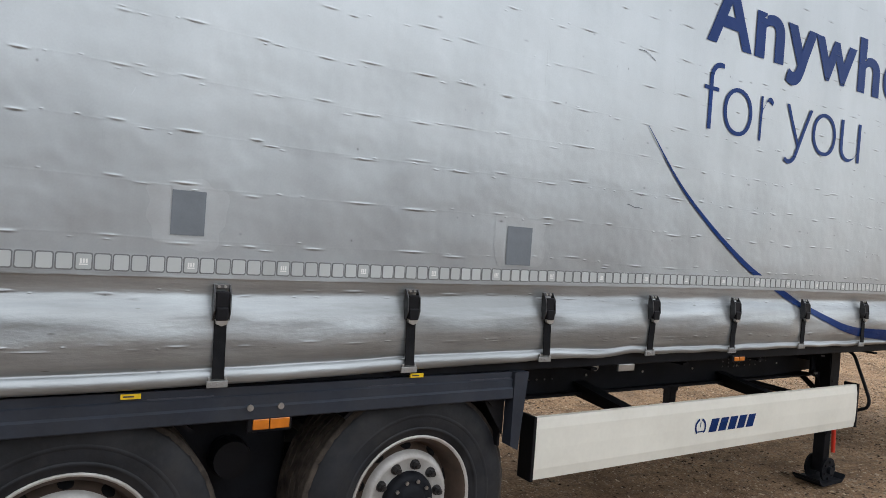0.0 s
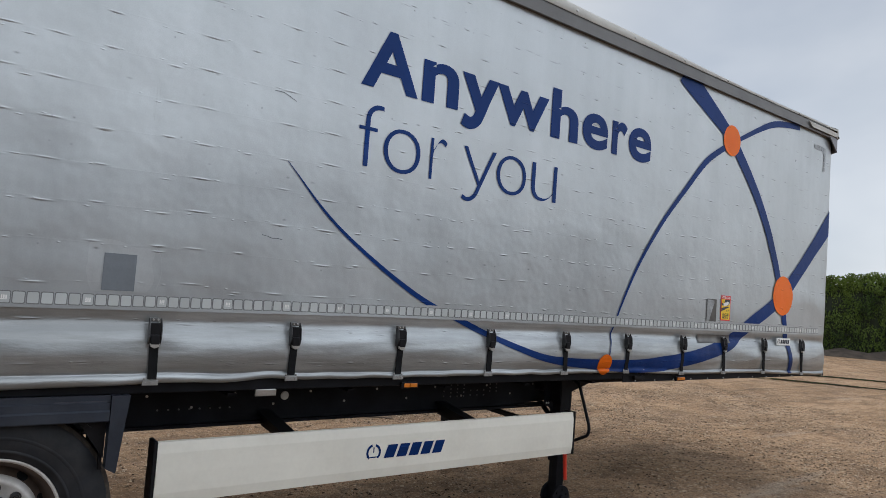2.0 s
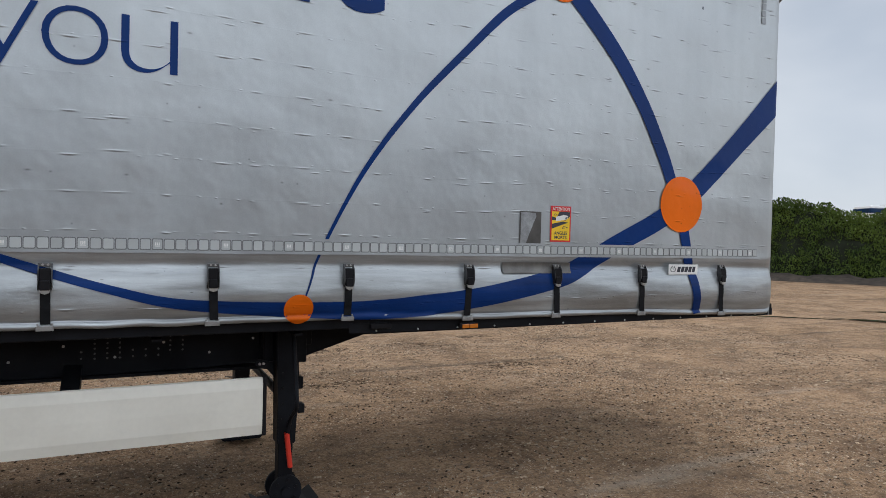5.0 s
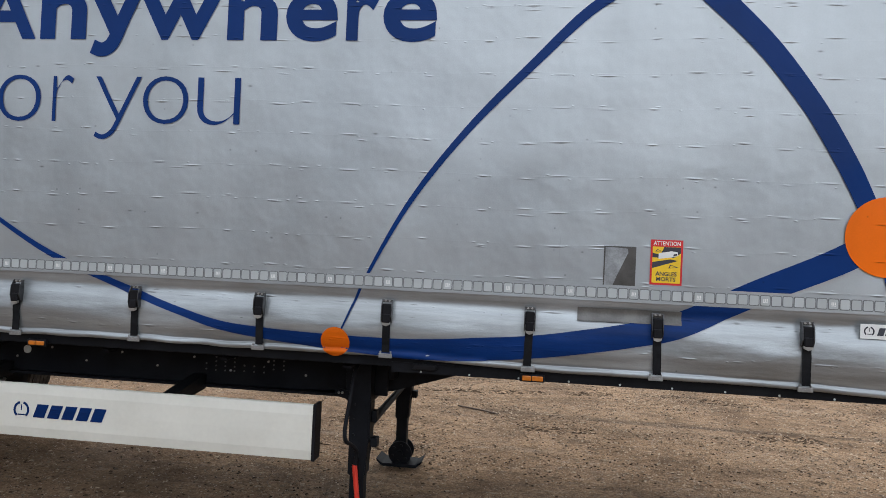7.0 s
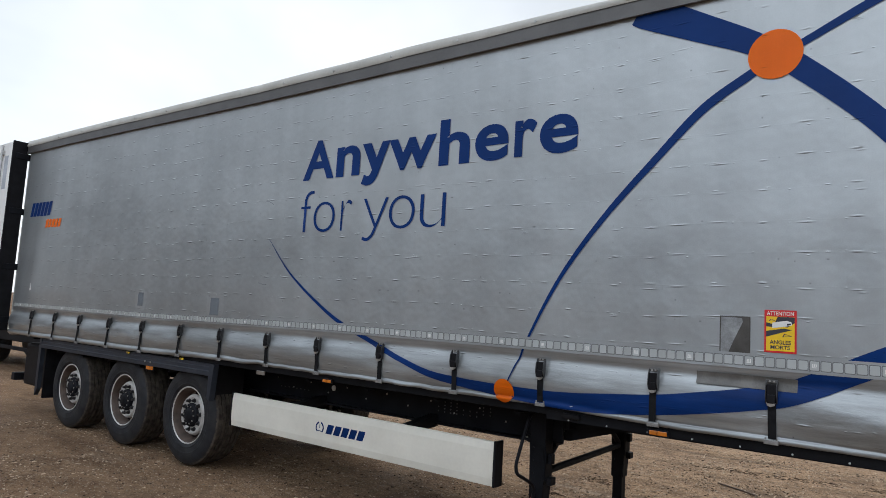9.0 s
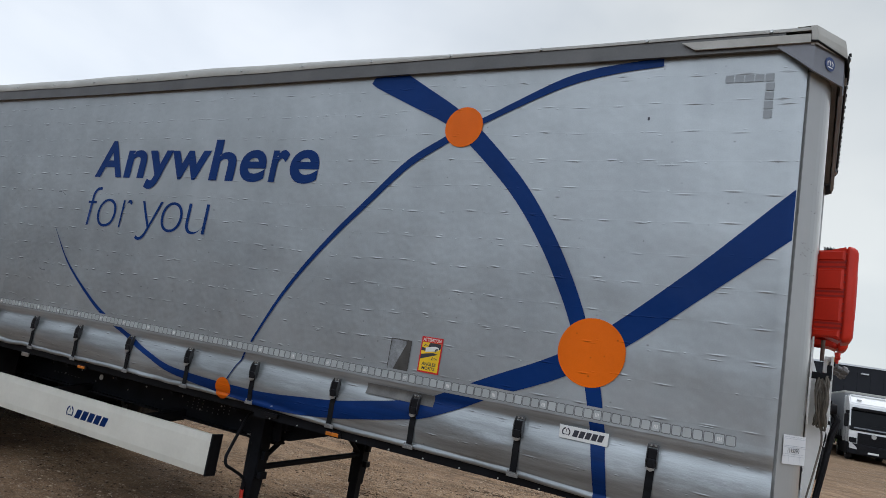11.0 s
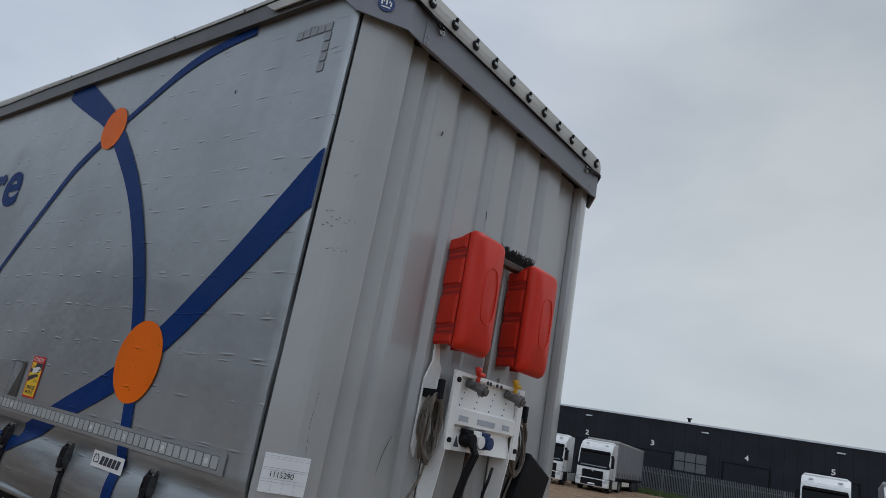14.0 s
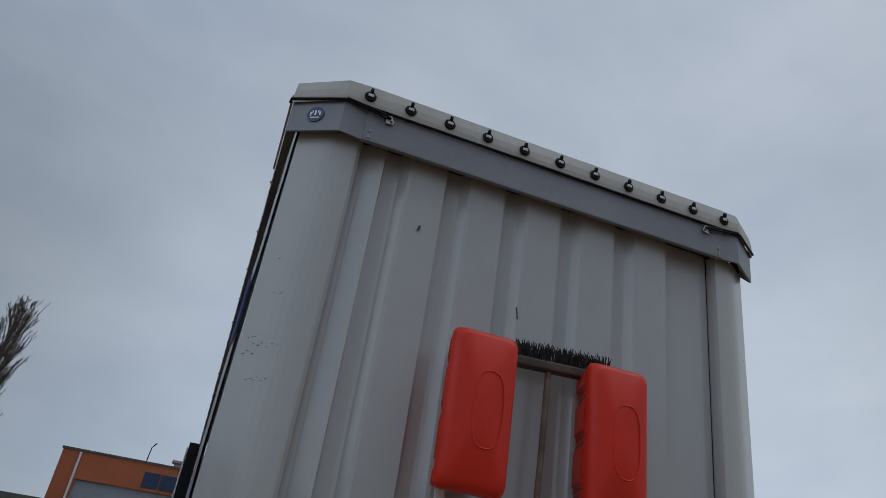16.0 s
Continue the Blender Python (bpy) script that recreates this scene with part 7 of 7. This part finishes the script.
for body, u in (("2", hall_hit(12.97, -1.45, -25.35)), ("3", hall_hit(12.97, -1.45, -20.31)), ("4", hall_hit(12.97, -1.45, -13.53)), ("5", hall_hit(11.73, -3.39, -6.83))):
    pts, faces = text_faces(body, 0.02)
    part("dock_number", ([tuple(HM @ Vector((u - 0.19 + 0.38 * p[0], -0.03, 5.18 + 0.56 * p[1]))) for p in pts], [], faces), M_signwhite, hall, "white dock number")
    dk = hall_part("dock_door", [(u - 2.1, u + 2.1, -0.05, 0.0, 0.0, 4.6)], M_asphaltic, bevel=0.01)
    hall_part("door_frame", [(u - 2.3, u - 2.1, -0.10, 0.0, 0, 4.75), (u + 2.1, u + 2.3, -0.10, 0.0, 0, 4.75), (u - 2.3, u + 2.3, -0.10, 0.0, 4.6, 4.75)], M_chassis, dk)
uw = hall_hit(12.97, -1.45, -18.6)
for i in range(3):
    for j in range(2):
        hall_part("window", [(uw + 1.1 * i, uw + 1.1 * i + 1.0, -0.06, 0.0, 3.1 + 1.0 * j, 4.0 + 1.0 * j)], M_fence, bevel=0.01)

# unseen plain blocks added behind the camera to darken the curtain's reflections
yard_block = thing("storage_shed", (10.0, -44.0, 0.0), "unseen long grey block added to darken reflections", "building")
part("wall", boxes((-45, 70, -52, -44, -0.5, 8.5), bevel=0.05), M_greywall, yard_block)
part("roof", boxes((-45.3, 70.3, -52.3, -43.7, 8.5, 8.8), bevel=0.03), M_chassis, yard_block)

far_yard_block = thing("storage_shed", (-54.0, -53.0, 0.0), "unseen tall dark block added to darken reflections", "building")
part("wall", boxes((-62, -46, -80, -27, -0.5, 10.5), bevel=0.05), M_asphaltic, far_yard_block)
part("roof", boxes((-62.3, -45.7, -80.3, -26.7, 10.5, 10.8), bevel=0.03), M_chassis, far_yard_block)

# palisade fence before the warehouse
fence = thing("palisade_fence", (10.0, 70.0, 0.3), "grey galvanised palisade fence", "fence")
fv, ff = [], []


def add_box(v, f, x0, x1, y0, y1, z0, z1, m):
    b = len(v)
    v += [tuple(m @ Vector(p)) for p in ((x0, y0, z0), (x1, y0, z0), (x1, y1, z0), (x0, y1, z0), (x0, y0, z1), (x1, y0, z1), (x1, y1, z1), (x0, y1, z1))]
    f += [tuple(b + i for i in q) for q in ((0, 3, 2, 1), (4, 5, 6, 7), (0, 1, 5, 4), (1, 2, 6, 5), (2, 3, 7, 6), (3, 0, 4, 7))]


FM = HM @ Matrix.Translation((10.0, -4.5, 0.30))
add_box(fv, ff, 0, 0.07, 0, 0.02, 0.08, 2.55, Matrix())
pale_me = bpy.data.meshes.new("pale")
pale_me.from_pydata(fv, [], ff)
pale_me.materials.append(M_fence)
for k in range(560):
    ob = new("pale", pale_me)
    ob.parent = fence
    ob.matrix_parent_inverse = Matrix.Translation(fence.location).inverted()
    ob.matrix_basis = FM @ Matrix.Translation((0.155 * k, 0, 0))
for z in (0.5, 2.05):
    v, f = [], []
    add_box(v, f, 0, 87, 0.02, 0.06, z, z + 0.06, FM)
    part("rail", (v, [], f), M_fence, fence)
for k in range(32):
    v, f = [], []
    add_box(v, f, 2.75 * k, 2.75 * k + 0.1, 0.06, 0.16, 0, 2.5, FM)
    part("post", (v, [], f), M_fence, fence)
gv, gf = [], []
rg = random.Random(3)
for k in range(16000):
    u, w, h = rg.uniform(0, 87), rg.uniform(-7.0, 0.3), rg.uniform(0.16, 0.52)
    p = FM @ Vector((u, w, 0))
    a = rg.uniform(0, 6.28)
    b = len(gv)
    z = ground_z(p.x, p.y)
    dx, dy = 0.10 * math.cos(a), 0.10 * math.sin(a)
    gv += [(p.x - dx, p.y - dy, z - 0.02), (p.x + dx, p.y + dy, z - 0.02), (p.x + dx * 0.3 + rg.uniform(-.1, .1), p.y + rg.uniform(-.1, .1), z + h)]
    gf.append((b, b + 1, b + 2))
verge = part("verge_grass", (gv, [], gf), M_grass, None)
tagged(verge, "rough green grass along the fence foot", "grass", kind="stuff")


# hedge
def leaf_cloud(v, f, n, rnd, place_fn, size):
    for _ in range(n):
        c = Vector(place_fn(rnd))
        q = Euler((rnd.uniform(0, 6.3), rnd.uniform(0, 6.3), rnd.uniform(0, 6.3))).to_matrix()
        s = size * rnd.uniform(0.6, 1.35)
        b = len(v)
        v += [tuple(c + q @ Vector(p) * s) for p in ((-0.5, 0, 0), (0, -0.22, 0.06), (0.6, 0, 0), (0, 0.22, 0.06))]
        f.append((b, b + 1, b + 2, b + 3))


HC = Vector((*ray_at(3.25, -4.02, 64.5, 41.0), 0))
hd = Vector((math.cos(radians(118)), math.sin(radians(118)), 0))
hnv = Vector((-hd.y, hd.x, 0))
if hnv.dot(Vector((3, -4, 0)) - HC) < 0:
    hnv = -hnv


def hedge_top(u):
    return 3.55 + 0.50 * noise.noise((u * 0.35, 3, 5)) + 0.35 * noise.noise((u * 1.1, 1, 5)) + 0.6 * smoothstep(2, -4, u) - 0.50 * math.exp(-((u - 2.9) / 0.9) ** 2)


hv, hf = [], []
rh = random.Random(11)


def hedge_place(r):
    u = r.uniform(-26, 26)
    t = hedge_top(u)
    z = t * (1 - r.random() ** 1.6) if r.random() < 0.8 else t + r.uniform(-0.3, 0.25)
    bulge = 0.35 * noise.noise((u * 0.8, z * 0.9, 2)) + 0.3 * noise.noise((u * 2.3, z * 2.1, 6))
    w = bulge + 0.9 * (1 - (z / t) ** 3 * 0.5) * r.uniform(0.75, 1.0) if r.random() < 0.85 else r.uniform(-0.9, 0.9)
    p = HC + hd * u + hnv * w
    return p.x, p.y, z + 0.2


leaf_cloud(hv, hf, 120000, rh, hedge_place, 0.135)
hedge = thing("hedge", (HC.x, HC.y, 0.1), "tall dense green hedge with an uneven top", "hedge")
lv_ = part("leaves", (hv, [], hf), M_leaf, hedge)
tagged(lv_, kind="stuff")
# dark filler shell standing in for the shaded inside of the hedge
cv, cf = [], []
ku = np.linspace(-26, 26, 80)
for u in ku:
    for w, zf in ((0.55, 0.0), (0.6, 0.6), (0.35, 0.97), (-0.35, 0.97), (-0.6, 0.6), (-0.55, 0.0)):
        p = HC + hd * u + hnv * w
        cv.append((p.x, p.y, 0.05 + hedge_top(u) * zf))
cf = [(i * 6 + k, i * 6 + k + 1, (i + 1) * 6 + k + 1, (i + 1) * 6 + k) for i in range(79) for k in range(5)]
part("inner_growth", (cv, [], cf), M_hedgeshade, hedge)
# soil bank at the hedge's foot
bv = []
for u in np.linspace(-30, 30, 160):
    for w, h in ((2.4, -0.05), (2.0, 0.16), (1.6, 0.30), (1.0, 0.34), (0.2, 0.2)):
        p = HC + hd * u + hnv * (w + 0.2 * noise.noise((u * 0.7, 1, 1)))
        bv.append((p.x, p.y, ground_z(p.x, p.y) + h * (1 + 0.6 * noise.noise((u * 1.1, w, 3)))))
bf = [(i * 5 + k, i * 5 + k + 1, (i + 1) * 5 + k + 1, (i + 1) * 5 + k) for i in range(159) for k in range(4)]
bank = part("soil_bank", (bv, [], bf), M_soil, None, smooth=True)
tagged(bank, "low dark soil bank at the hedge foot", "bank", kind="structure")
tv_, tf_ = [], []
ps = Vector((*ray_at(3.25, -4.02, 63.1, 37.5), 0))
for k in range(40):
    a, h = rh.uniform(0, 6.28), rh.uniform(0.5, 1.15)
    b = len(tv_)
    tip = ps + Vector((math.cos(a) * 0.55 * h, math.sin(a) * 0.55 * h, 0.2 + h))
    tv_ += [tuple(ps + Vector((-0.03, 0, 0.15))), tuple(ps + Vector((0.03, 0.02, 0.15))), tuple(tip)]
    tf_.append((b, b + 1, b + 2))
weed = part("tall_weed", (tv_, [], tf_), M_grass, None)
tagged(weed, "pale green tall weed on the soil bank", "plant")

# camper roofs and a telecom mast beyond the hedge
for az, d, w in ((60.9, 62, 4.6), (66.3, 62, 4.0)):
    x, y = ray_at(3.25, -4.02, az, d)
    van = thing("motorhome", (x, y, 0.3), "white motorhome parked behind the hedge, only its roof showing", "van", "motorhomes behind the hedge")
    bm = boxes((-w / 2, w / 2, -1.1, 1.1, -0.3, 4.50), bevel=0.15)
    bmesh.ops.transform(bm, matrix=pose(x, y, 0.3, 0, 0, -28), verts=bm.verts)
    part("body", bm, M_truckwhite, van)
    bm = boxes((-w / 2 - 0.01, w / 2 + 0.01, -1.12, 1.12, 3.95, 4.3), bevel=0.02)
    bmesh.ops.transform(bm, matrix=pose(x, y, 0.3, 0, 0, -28), verts=bm.verts)
    part("window_band", bm, M_window, van)
    bm = boxes((-0.6, 0.5, -0.5, 0.5, 4.50, 4.66), bevel=0.05)
    bmesh.ops.transform(bm, matrix=pose(x, y, 0.3, 0, 0, -28), verts=bm.verts)
    part("roof_hatch", bm, M_truckwhite, van)
mx_, my_ = ray_at(3.25, -4.02, 64.4, 150)
mast = thing("telecom_mast", (mx_, my_, 0.3), "pale telecom mast with panel antennas", "mast")
bm = cyl(bmesh.new(), (mx_, my_, 0), (mx_, my_, 17.6), 0.76, 0.62, 16)
part("pole", bm, M_mast, mast)
part("top_pole", cyl(bmesh.new(), (mx_, my_, 17.6), (mx_, my_, 22.4), 0.16, n=10), M_mast, mast)
for z, r, h in ((13.4, 1.35, 2.4), (20.6, 0.75, 2.9)):
    for k in range(3):
        a = radians(25 + 120 * k)
        ax, ay = mx_ + r * math.cos(a), my_ + r * math.sin(a)
        bm = boxes((-0.18, 0.18, -0.12, 0.12, 0, h), bevel=0.03)
        bmesh.ops.transform(bm, matrix=pose(ax, ay, z - h / 2, 0, 0, math.degrees(a) + 90), verts=bm.verts)
        part("antenna", bm, M_greywall, mast)
        part("antenna_arm", cyl(bmesh.new(), (mx_, my_, z), (ax, ay, z), 0.06, n=6), M_steel, mast)
part("ring", lathe(bmesh.new(), [(13.1, 0.7), (13.1, 1.25), (13.25, 1.25), (13.25, 0.7)], (mx_, my_, 0), "z", 20), M_steel, mast)

# orange and grey office building
off = thing("office_building", (-52, 5, 0.3), "orange-clad building on a grey ground floor", "building")
OM = pose(-50.0, -10.2, 0.3, 0, 0, 90)


def off_part(name, rows, material, parent=None, label="", bevel=0.0):
    bm = boxes(*rows, bevel=bevel)
    bmesh.ops.transform(bm, matrix=OM, verts=bm.verts)
    return part(name, bm, material, parent or off, label)


off_part("ground_floor_wall", [(1.6, 24, 0.0, 14, -0.6, 6.0)], M_greywall)
up = off_part("upper_wall", [(0, 24, -0.25, 14, 6.0, 8.1)], M_orangewall)
off_part("end_wall", [(0, 1.6, -0.24, 14, -0.6, 6.0)], M_orangewall)
off_part("parapet", [(-0.1, 24.1, -0.35, 0.0, 8.1, 8.25)], M_container)
off_part("drain_pipe", [(1.3, 1.45, -0.40, -0.26, 0, 8.0)], M_trim)
for k in range(3):
    off_part("window", [(6.5 + 1.35 * k, 7.75 + 1.35 * k, -0.30, -0.25, 6.25, 7.45)], M_window, up, bevel=0.01)
off_part("roof_vent", [(8.4, 9.5, 3.0, 4.0, 8.25, 9.0), (8.2, 9.7, 2.8, 4.2, 8.9, 9.1)], M_greywall)
off_part("roof_vent", [(10.8, 12.0, 3, 4.2, 8.2, 9.2)], M_greywall)
bm = tube(bmesh.new(), [tuple(OM @ Vector(p)) for p in ((6.2, 1.5, 8.2), (6.3, 1.5, 9.6), (6.6, 1.5, 10.0))], 0.05, 6)
part("roof_aerial", bm, M_black, off)
box_ = thing("container", (-40, -12, 0.2), "dark green steel container", "container")
bm = boxes((-3, 3, -1.2, 1.2, 0, 4.1), bevel=0.04)
bmesh.ops.transform(bm, matrix=pose(-45, -12.4, 0.2, 0, 0, 90), verts=bm.verts)
part("shell", bm, M_container, box_)
bm = boxes((-1.0, -0.3, -1.215, -1.2, 3.0, 3.35))
bmesh.ops.transform(bm, matrix=pose(-45, -12.4, 0.2, 0, 0, 90), verts=bm.verts)
part("label", bm, M_signwhite, box_)


# ---- trees ----
def bare_tree(name, label, at, height, spread, upright, seed, twigs):
    """A leafless tree: tapered trunk, limbs and many thin twigs."""
    rnd = random.Random(seed)
    root = thing(name, at, label, "tree")
    base = Vector(at)
    bm = cyl(bmesh.new(), base - Vector((0, 0, 0.3)), base + Vector((0, 0, height * 0.9)), height * 0.022, height * 0.003, 8)
    part("trunk", bm, M_bark, root)
    v, f = [], []

    def stick(a, b, r0, r1):
        d = (b - a)
        q = d.to_track_quat("Z", "Y").to_matrix()
        k = len(v)
        for p, r in ((a, r0), (b, r1)):
            for s in range(3):
                v.append(tuple(p + q @ Vector((r * math.cos(2.1 * s), r * math.sin(2.1 * s), 0))))
        for s in range(3):
            f.append((k + s, k + (s + 1) % 3, k + 3 + (s + 1) % 3, k + 3 + s))

    def grow(a, d, length, r, level):
        b = a + d * length
        r = max(r, 0.012)
        stick(a, b, r, r * 0.6)
        if level == 0:
            return
        for _ in range(twigs if level == 1 else 4):
            t = rnd.uniform(0.25, 1.0)
            nd = (d + Vector((rnd.uniform(-1, 1), rnd.uniform(-1, 1), rnd.uniform(-0.3, 0.8) + upright)) * (0.55 if upright > 0.5 else 0.8)).normalized()
            grow(a + d * length * t, nd, length * rnd.uniform(0.35, 0.6), r * 0.5, level - 1)

    for k in range(64):
        t = 0.10 + 0.86 * (k / 64)
        a = rnd.uniform(0, 6.283)
        env = spread * math.sin(math.pi * (0.12 + 0.86 * t)) ** 0.7
        tilt = 0.32 if upright > 0.5 else 1.1
        d = Vector((math.cos(a) * tilt, math.sin(a) * tilt, 0.9 if upright > 0.5 else 0.55)).normalized()
        grow(base + Vector((0, 0, height * t * 0.92)), d, env * rnd.uniform(0.7, 1.1) / (0.45 if upright > 0.5 else 0.9) * 0.8, height * 0.006 * (1.2 - t), 3)
    part("crown", (v, [], f), M_bark, root)
    return root


x, y = ray_at(13.11, 0, -105.4, 62)
bare_tree("poplar_tree", "tall slim leafless poplar", (x, y, 0.2), 19.5, 2.2, 0.9, 1, 6)
x, y = ray_at(13.11, 0, -110.7, 64)
bare_tree("poplar_tree", "tall slim leafless poplar", (x, y, 0.2), 20.5, 2.2, 0.9, 2, 6)
x, y = ray_at(13.12, -0.5, -38.1, 105)
bare_tree("poplar_tree", "slim leafless poplar beyond the yard", (x, y, 0.2), 12.5, 1.5, 0.9, 3, 4)
x, y = ray_at(13.12, -0.5, -33.2, 110)
bare_tree("poplar_tree", "slim leafless poplar beyond the yard", (x, y, 0.2), 9.5, 1.2, 0.9, 4, 4)
x, y = ray_at(13.12, -0.5, -30.9, 118)
bare_tree("poplar_tree", "slim leafless poplar beyond the yard", (x, y, 0.2), 10.5, 1.2, 0.9, 7, 4)
x, y = ray_at(13.12, -0.5, -42.5, 62)
bare_tree("broad_tree", "broad leafless tree beyond the yard", (x, y, 0.2), 10.5, 4.6, 0.1, 5, 8)
x, y = ray_at(13.12, -0.5, -35.4, 98)
bare_tree("broad_tree", "broad leafless tree beyond the yard", (x, y, 0.2), 9.2, 3.8, 0.1, 6, 7)


# ---- loose stones and chips on the ground ----
def litter(name, n, size, flat, material, seed, label):
    rnd = random.Random(seed)
    v, f = [], []
    for _ in range(n):
        x, y = rnd.uniform(-2, 17), -3.4 + 13.0 * rnd.random() ** 1.25
        if noise.noise((x * 0.5, y * 0.9, 3.0)) < rnd.uniform(-0.55, 0.25):
            continue
        if x < 5 and rnd.random() < 0.45:
            continue
        s = size * (0.45 + 1.3 * rnd.random() ** 2)
        a = rnd.uniform(0, 6.28)
        c = Vector((x, y, ground_z(x, y) + 0.15 * s * flat))
        q = Matrix.Rotation(a, 3, "Z") @ Matrix.Rotation(rnd.uniform(-0.4, 0.4), 3, "X")
        b = len(v)
        for p in ((-1, -0.6, 0), (0.9, -0.7, 0), (1.1, 0.5, 0), (-0.8, 0.7, 0), (0.1, 0, 1.0)):
            v.append(tuple(c + q @ Vector((p[0] * s * rnd.uniform(0.7, 1.2), p[1] * s * rnd.uniform(0.5, 1.0), p[2] * s * flat))))
        f += [(b, b + 1, b + 4), (b + 1, b + 2, b + 4), (b + 2, b + 3, b + 4), (b + 3, b, b + 4)]
    ob = part(name, (v, [], f), material, None)
    return tagged(ob, label, "stones", kind="stuff")


litter("wood_chips", 40000, 0.0130, 0.4, M_chip, 21, "pale wood chips and grit scattered over the dirt")
litter("small_stones", 40000, 0.0125, 0.7, M_stone, 22, "small grey-brown stones scattered over the dirt")
litter("dark_crumbs", 48000, 0.0112, 0.5, M_crumb, 23, "dark crumbs of earth and bark over the dirt")


def debris_rows(name, ends, n, seed, label):
    """Dark bark and splinters pressed into lines by tyres."""
    rnd = random.Random(seed)
    v, f = [], []
    for (x0, y0), (x1, y1), rows, gap in ends:
        d = Vector((x1 - x0, y1 - y0, 0)).normalized()
        side = Vector((-d.y, d.x, 0))
        for _ in range(int(n * math.hypot(x1 - x0, y1 - y0))):
            t = rnd.random()
            if noise.noise((t * 9.0, x0, 2.0)) < 0.0:
                continue
            bend = 0.10 * noise.noise((t * 3.0, y0, 7.0))
            c = Vector((x0 + (x1 - x0) * t, y0 + (y1 - y0) * t, 0)) + side * (bend + gap * rnd.randrange(rows) + rnd.gauss(0, 0.012))
            l, w, h = rnd.uniform(0.015, 0.060), rnd.uniform(0.003, 0.008), rnd.uniform(0.004, 0.009)
            a = Matrix.Rotation(rnd.gauss(0, 0.22), 3, "Z")
            z = ground_z(c.x, c.y) - 0.001
            b = len(v)
            for u, q, k in ((-1, 0, 0.1), (0, -1, 0.2), (1, 0, 0.1), (0, 1, 0.2), (0, 0, 1.0)):
                p = c + a @ (d * (u * l) + side * (q * w))
                v.append((p.x, p.y, z + k * h))
            f += [(b, b + 1, b + 4), (b + 1, b + 2, b + 4), (b + 2, b + 3, b + 4), (b + 3, b, b + 4)]
    return tagged(part(name, (v, [], f), M_crumb, None), label, "debris", kind="stuff")


debris_rows("bark_debris", [((4.6, 3.42), (10.6, 4.15), 5, 0.050), ((5.2, 5.45), (11.5, 6.75), 4, 0.075), ((9.6, 6.1), (14.5, 5.2), 4, 0.10), ((3.0, 2.2), (6.5, 2.6), 3, 0.06), ((8.8, 8.2), (16.5, 9.6), 4, 0.09)], 125, 31, "dark bark splinters lying in tyre lines on the dirt")
stick = part("stick", tube(bmesh.new(), [(x, y, ground_z(x, y) + 0.012) for x, y in ((6.40, 4.66), (6.58, 4.58), (6.74, 4.49), (6.92, 4.38))], 0.010, 6), M_wood, None)
tagged(stick, "thin brown stick lying on the dirt", "stick")


def puddle(cx, cy, rx, ry, turn, seed):
    """A shallow sheet of muddy water with an uneven shore."""
    v, n = [(cx, cy, 0)], 48
    c, s_ = math.cos(radians(turn)), math.sin(radians(turn))
    for i in range(n):
        a = 2 * math.pi * i / n
        w = 1 + 0.45 * noise.noise((math.cos(a) * 1.5, math.sin(a) * 1.5, seed)) + 0.2 * noise.noise((math.cos(a) * 5, math.sin(a) * 5, seed))
        u, q = rx * w * math.cos(a), ry * w * math.sin(a)
        v.append((cx + u * c - q * s_, cy + u * s_ + q * c, 0))
    z = ground_z(cx, cy) + 0.012
    v = [(x, y, z) for x, y, _ in v]
    ob = part("puddle", (v, [], [(0, 1 + i, 1 + (i + 1) % n) for i in range(n)]), M_puddle, None)
    tagged(ob, "shallow muddy puddle on the dirt yard", "puddle", "puddles in the yard")


puddle(22.6, 5.0, 2.2, 0.20, -52, 2.0)
puddle(25.6, 5.9, 2.6, 0.26, -48, 5.0)
puddle(20.2, 7.4, 1.3, 0.12, -40, 9.0)
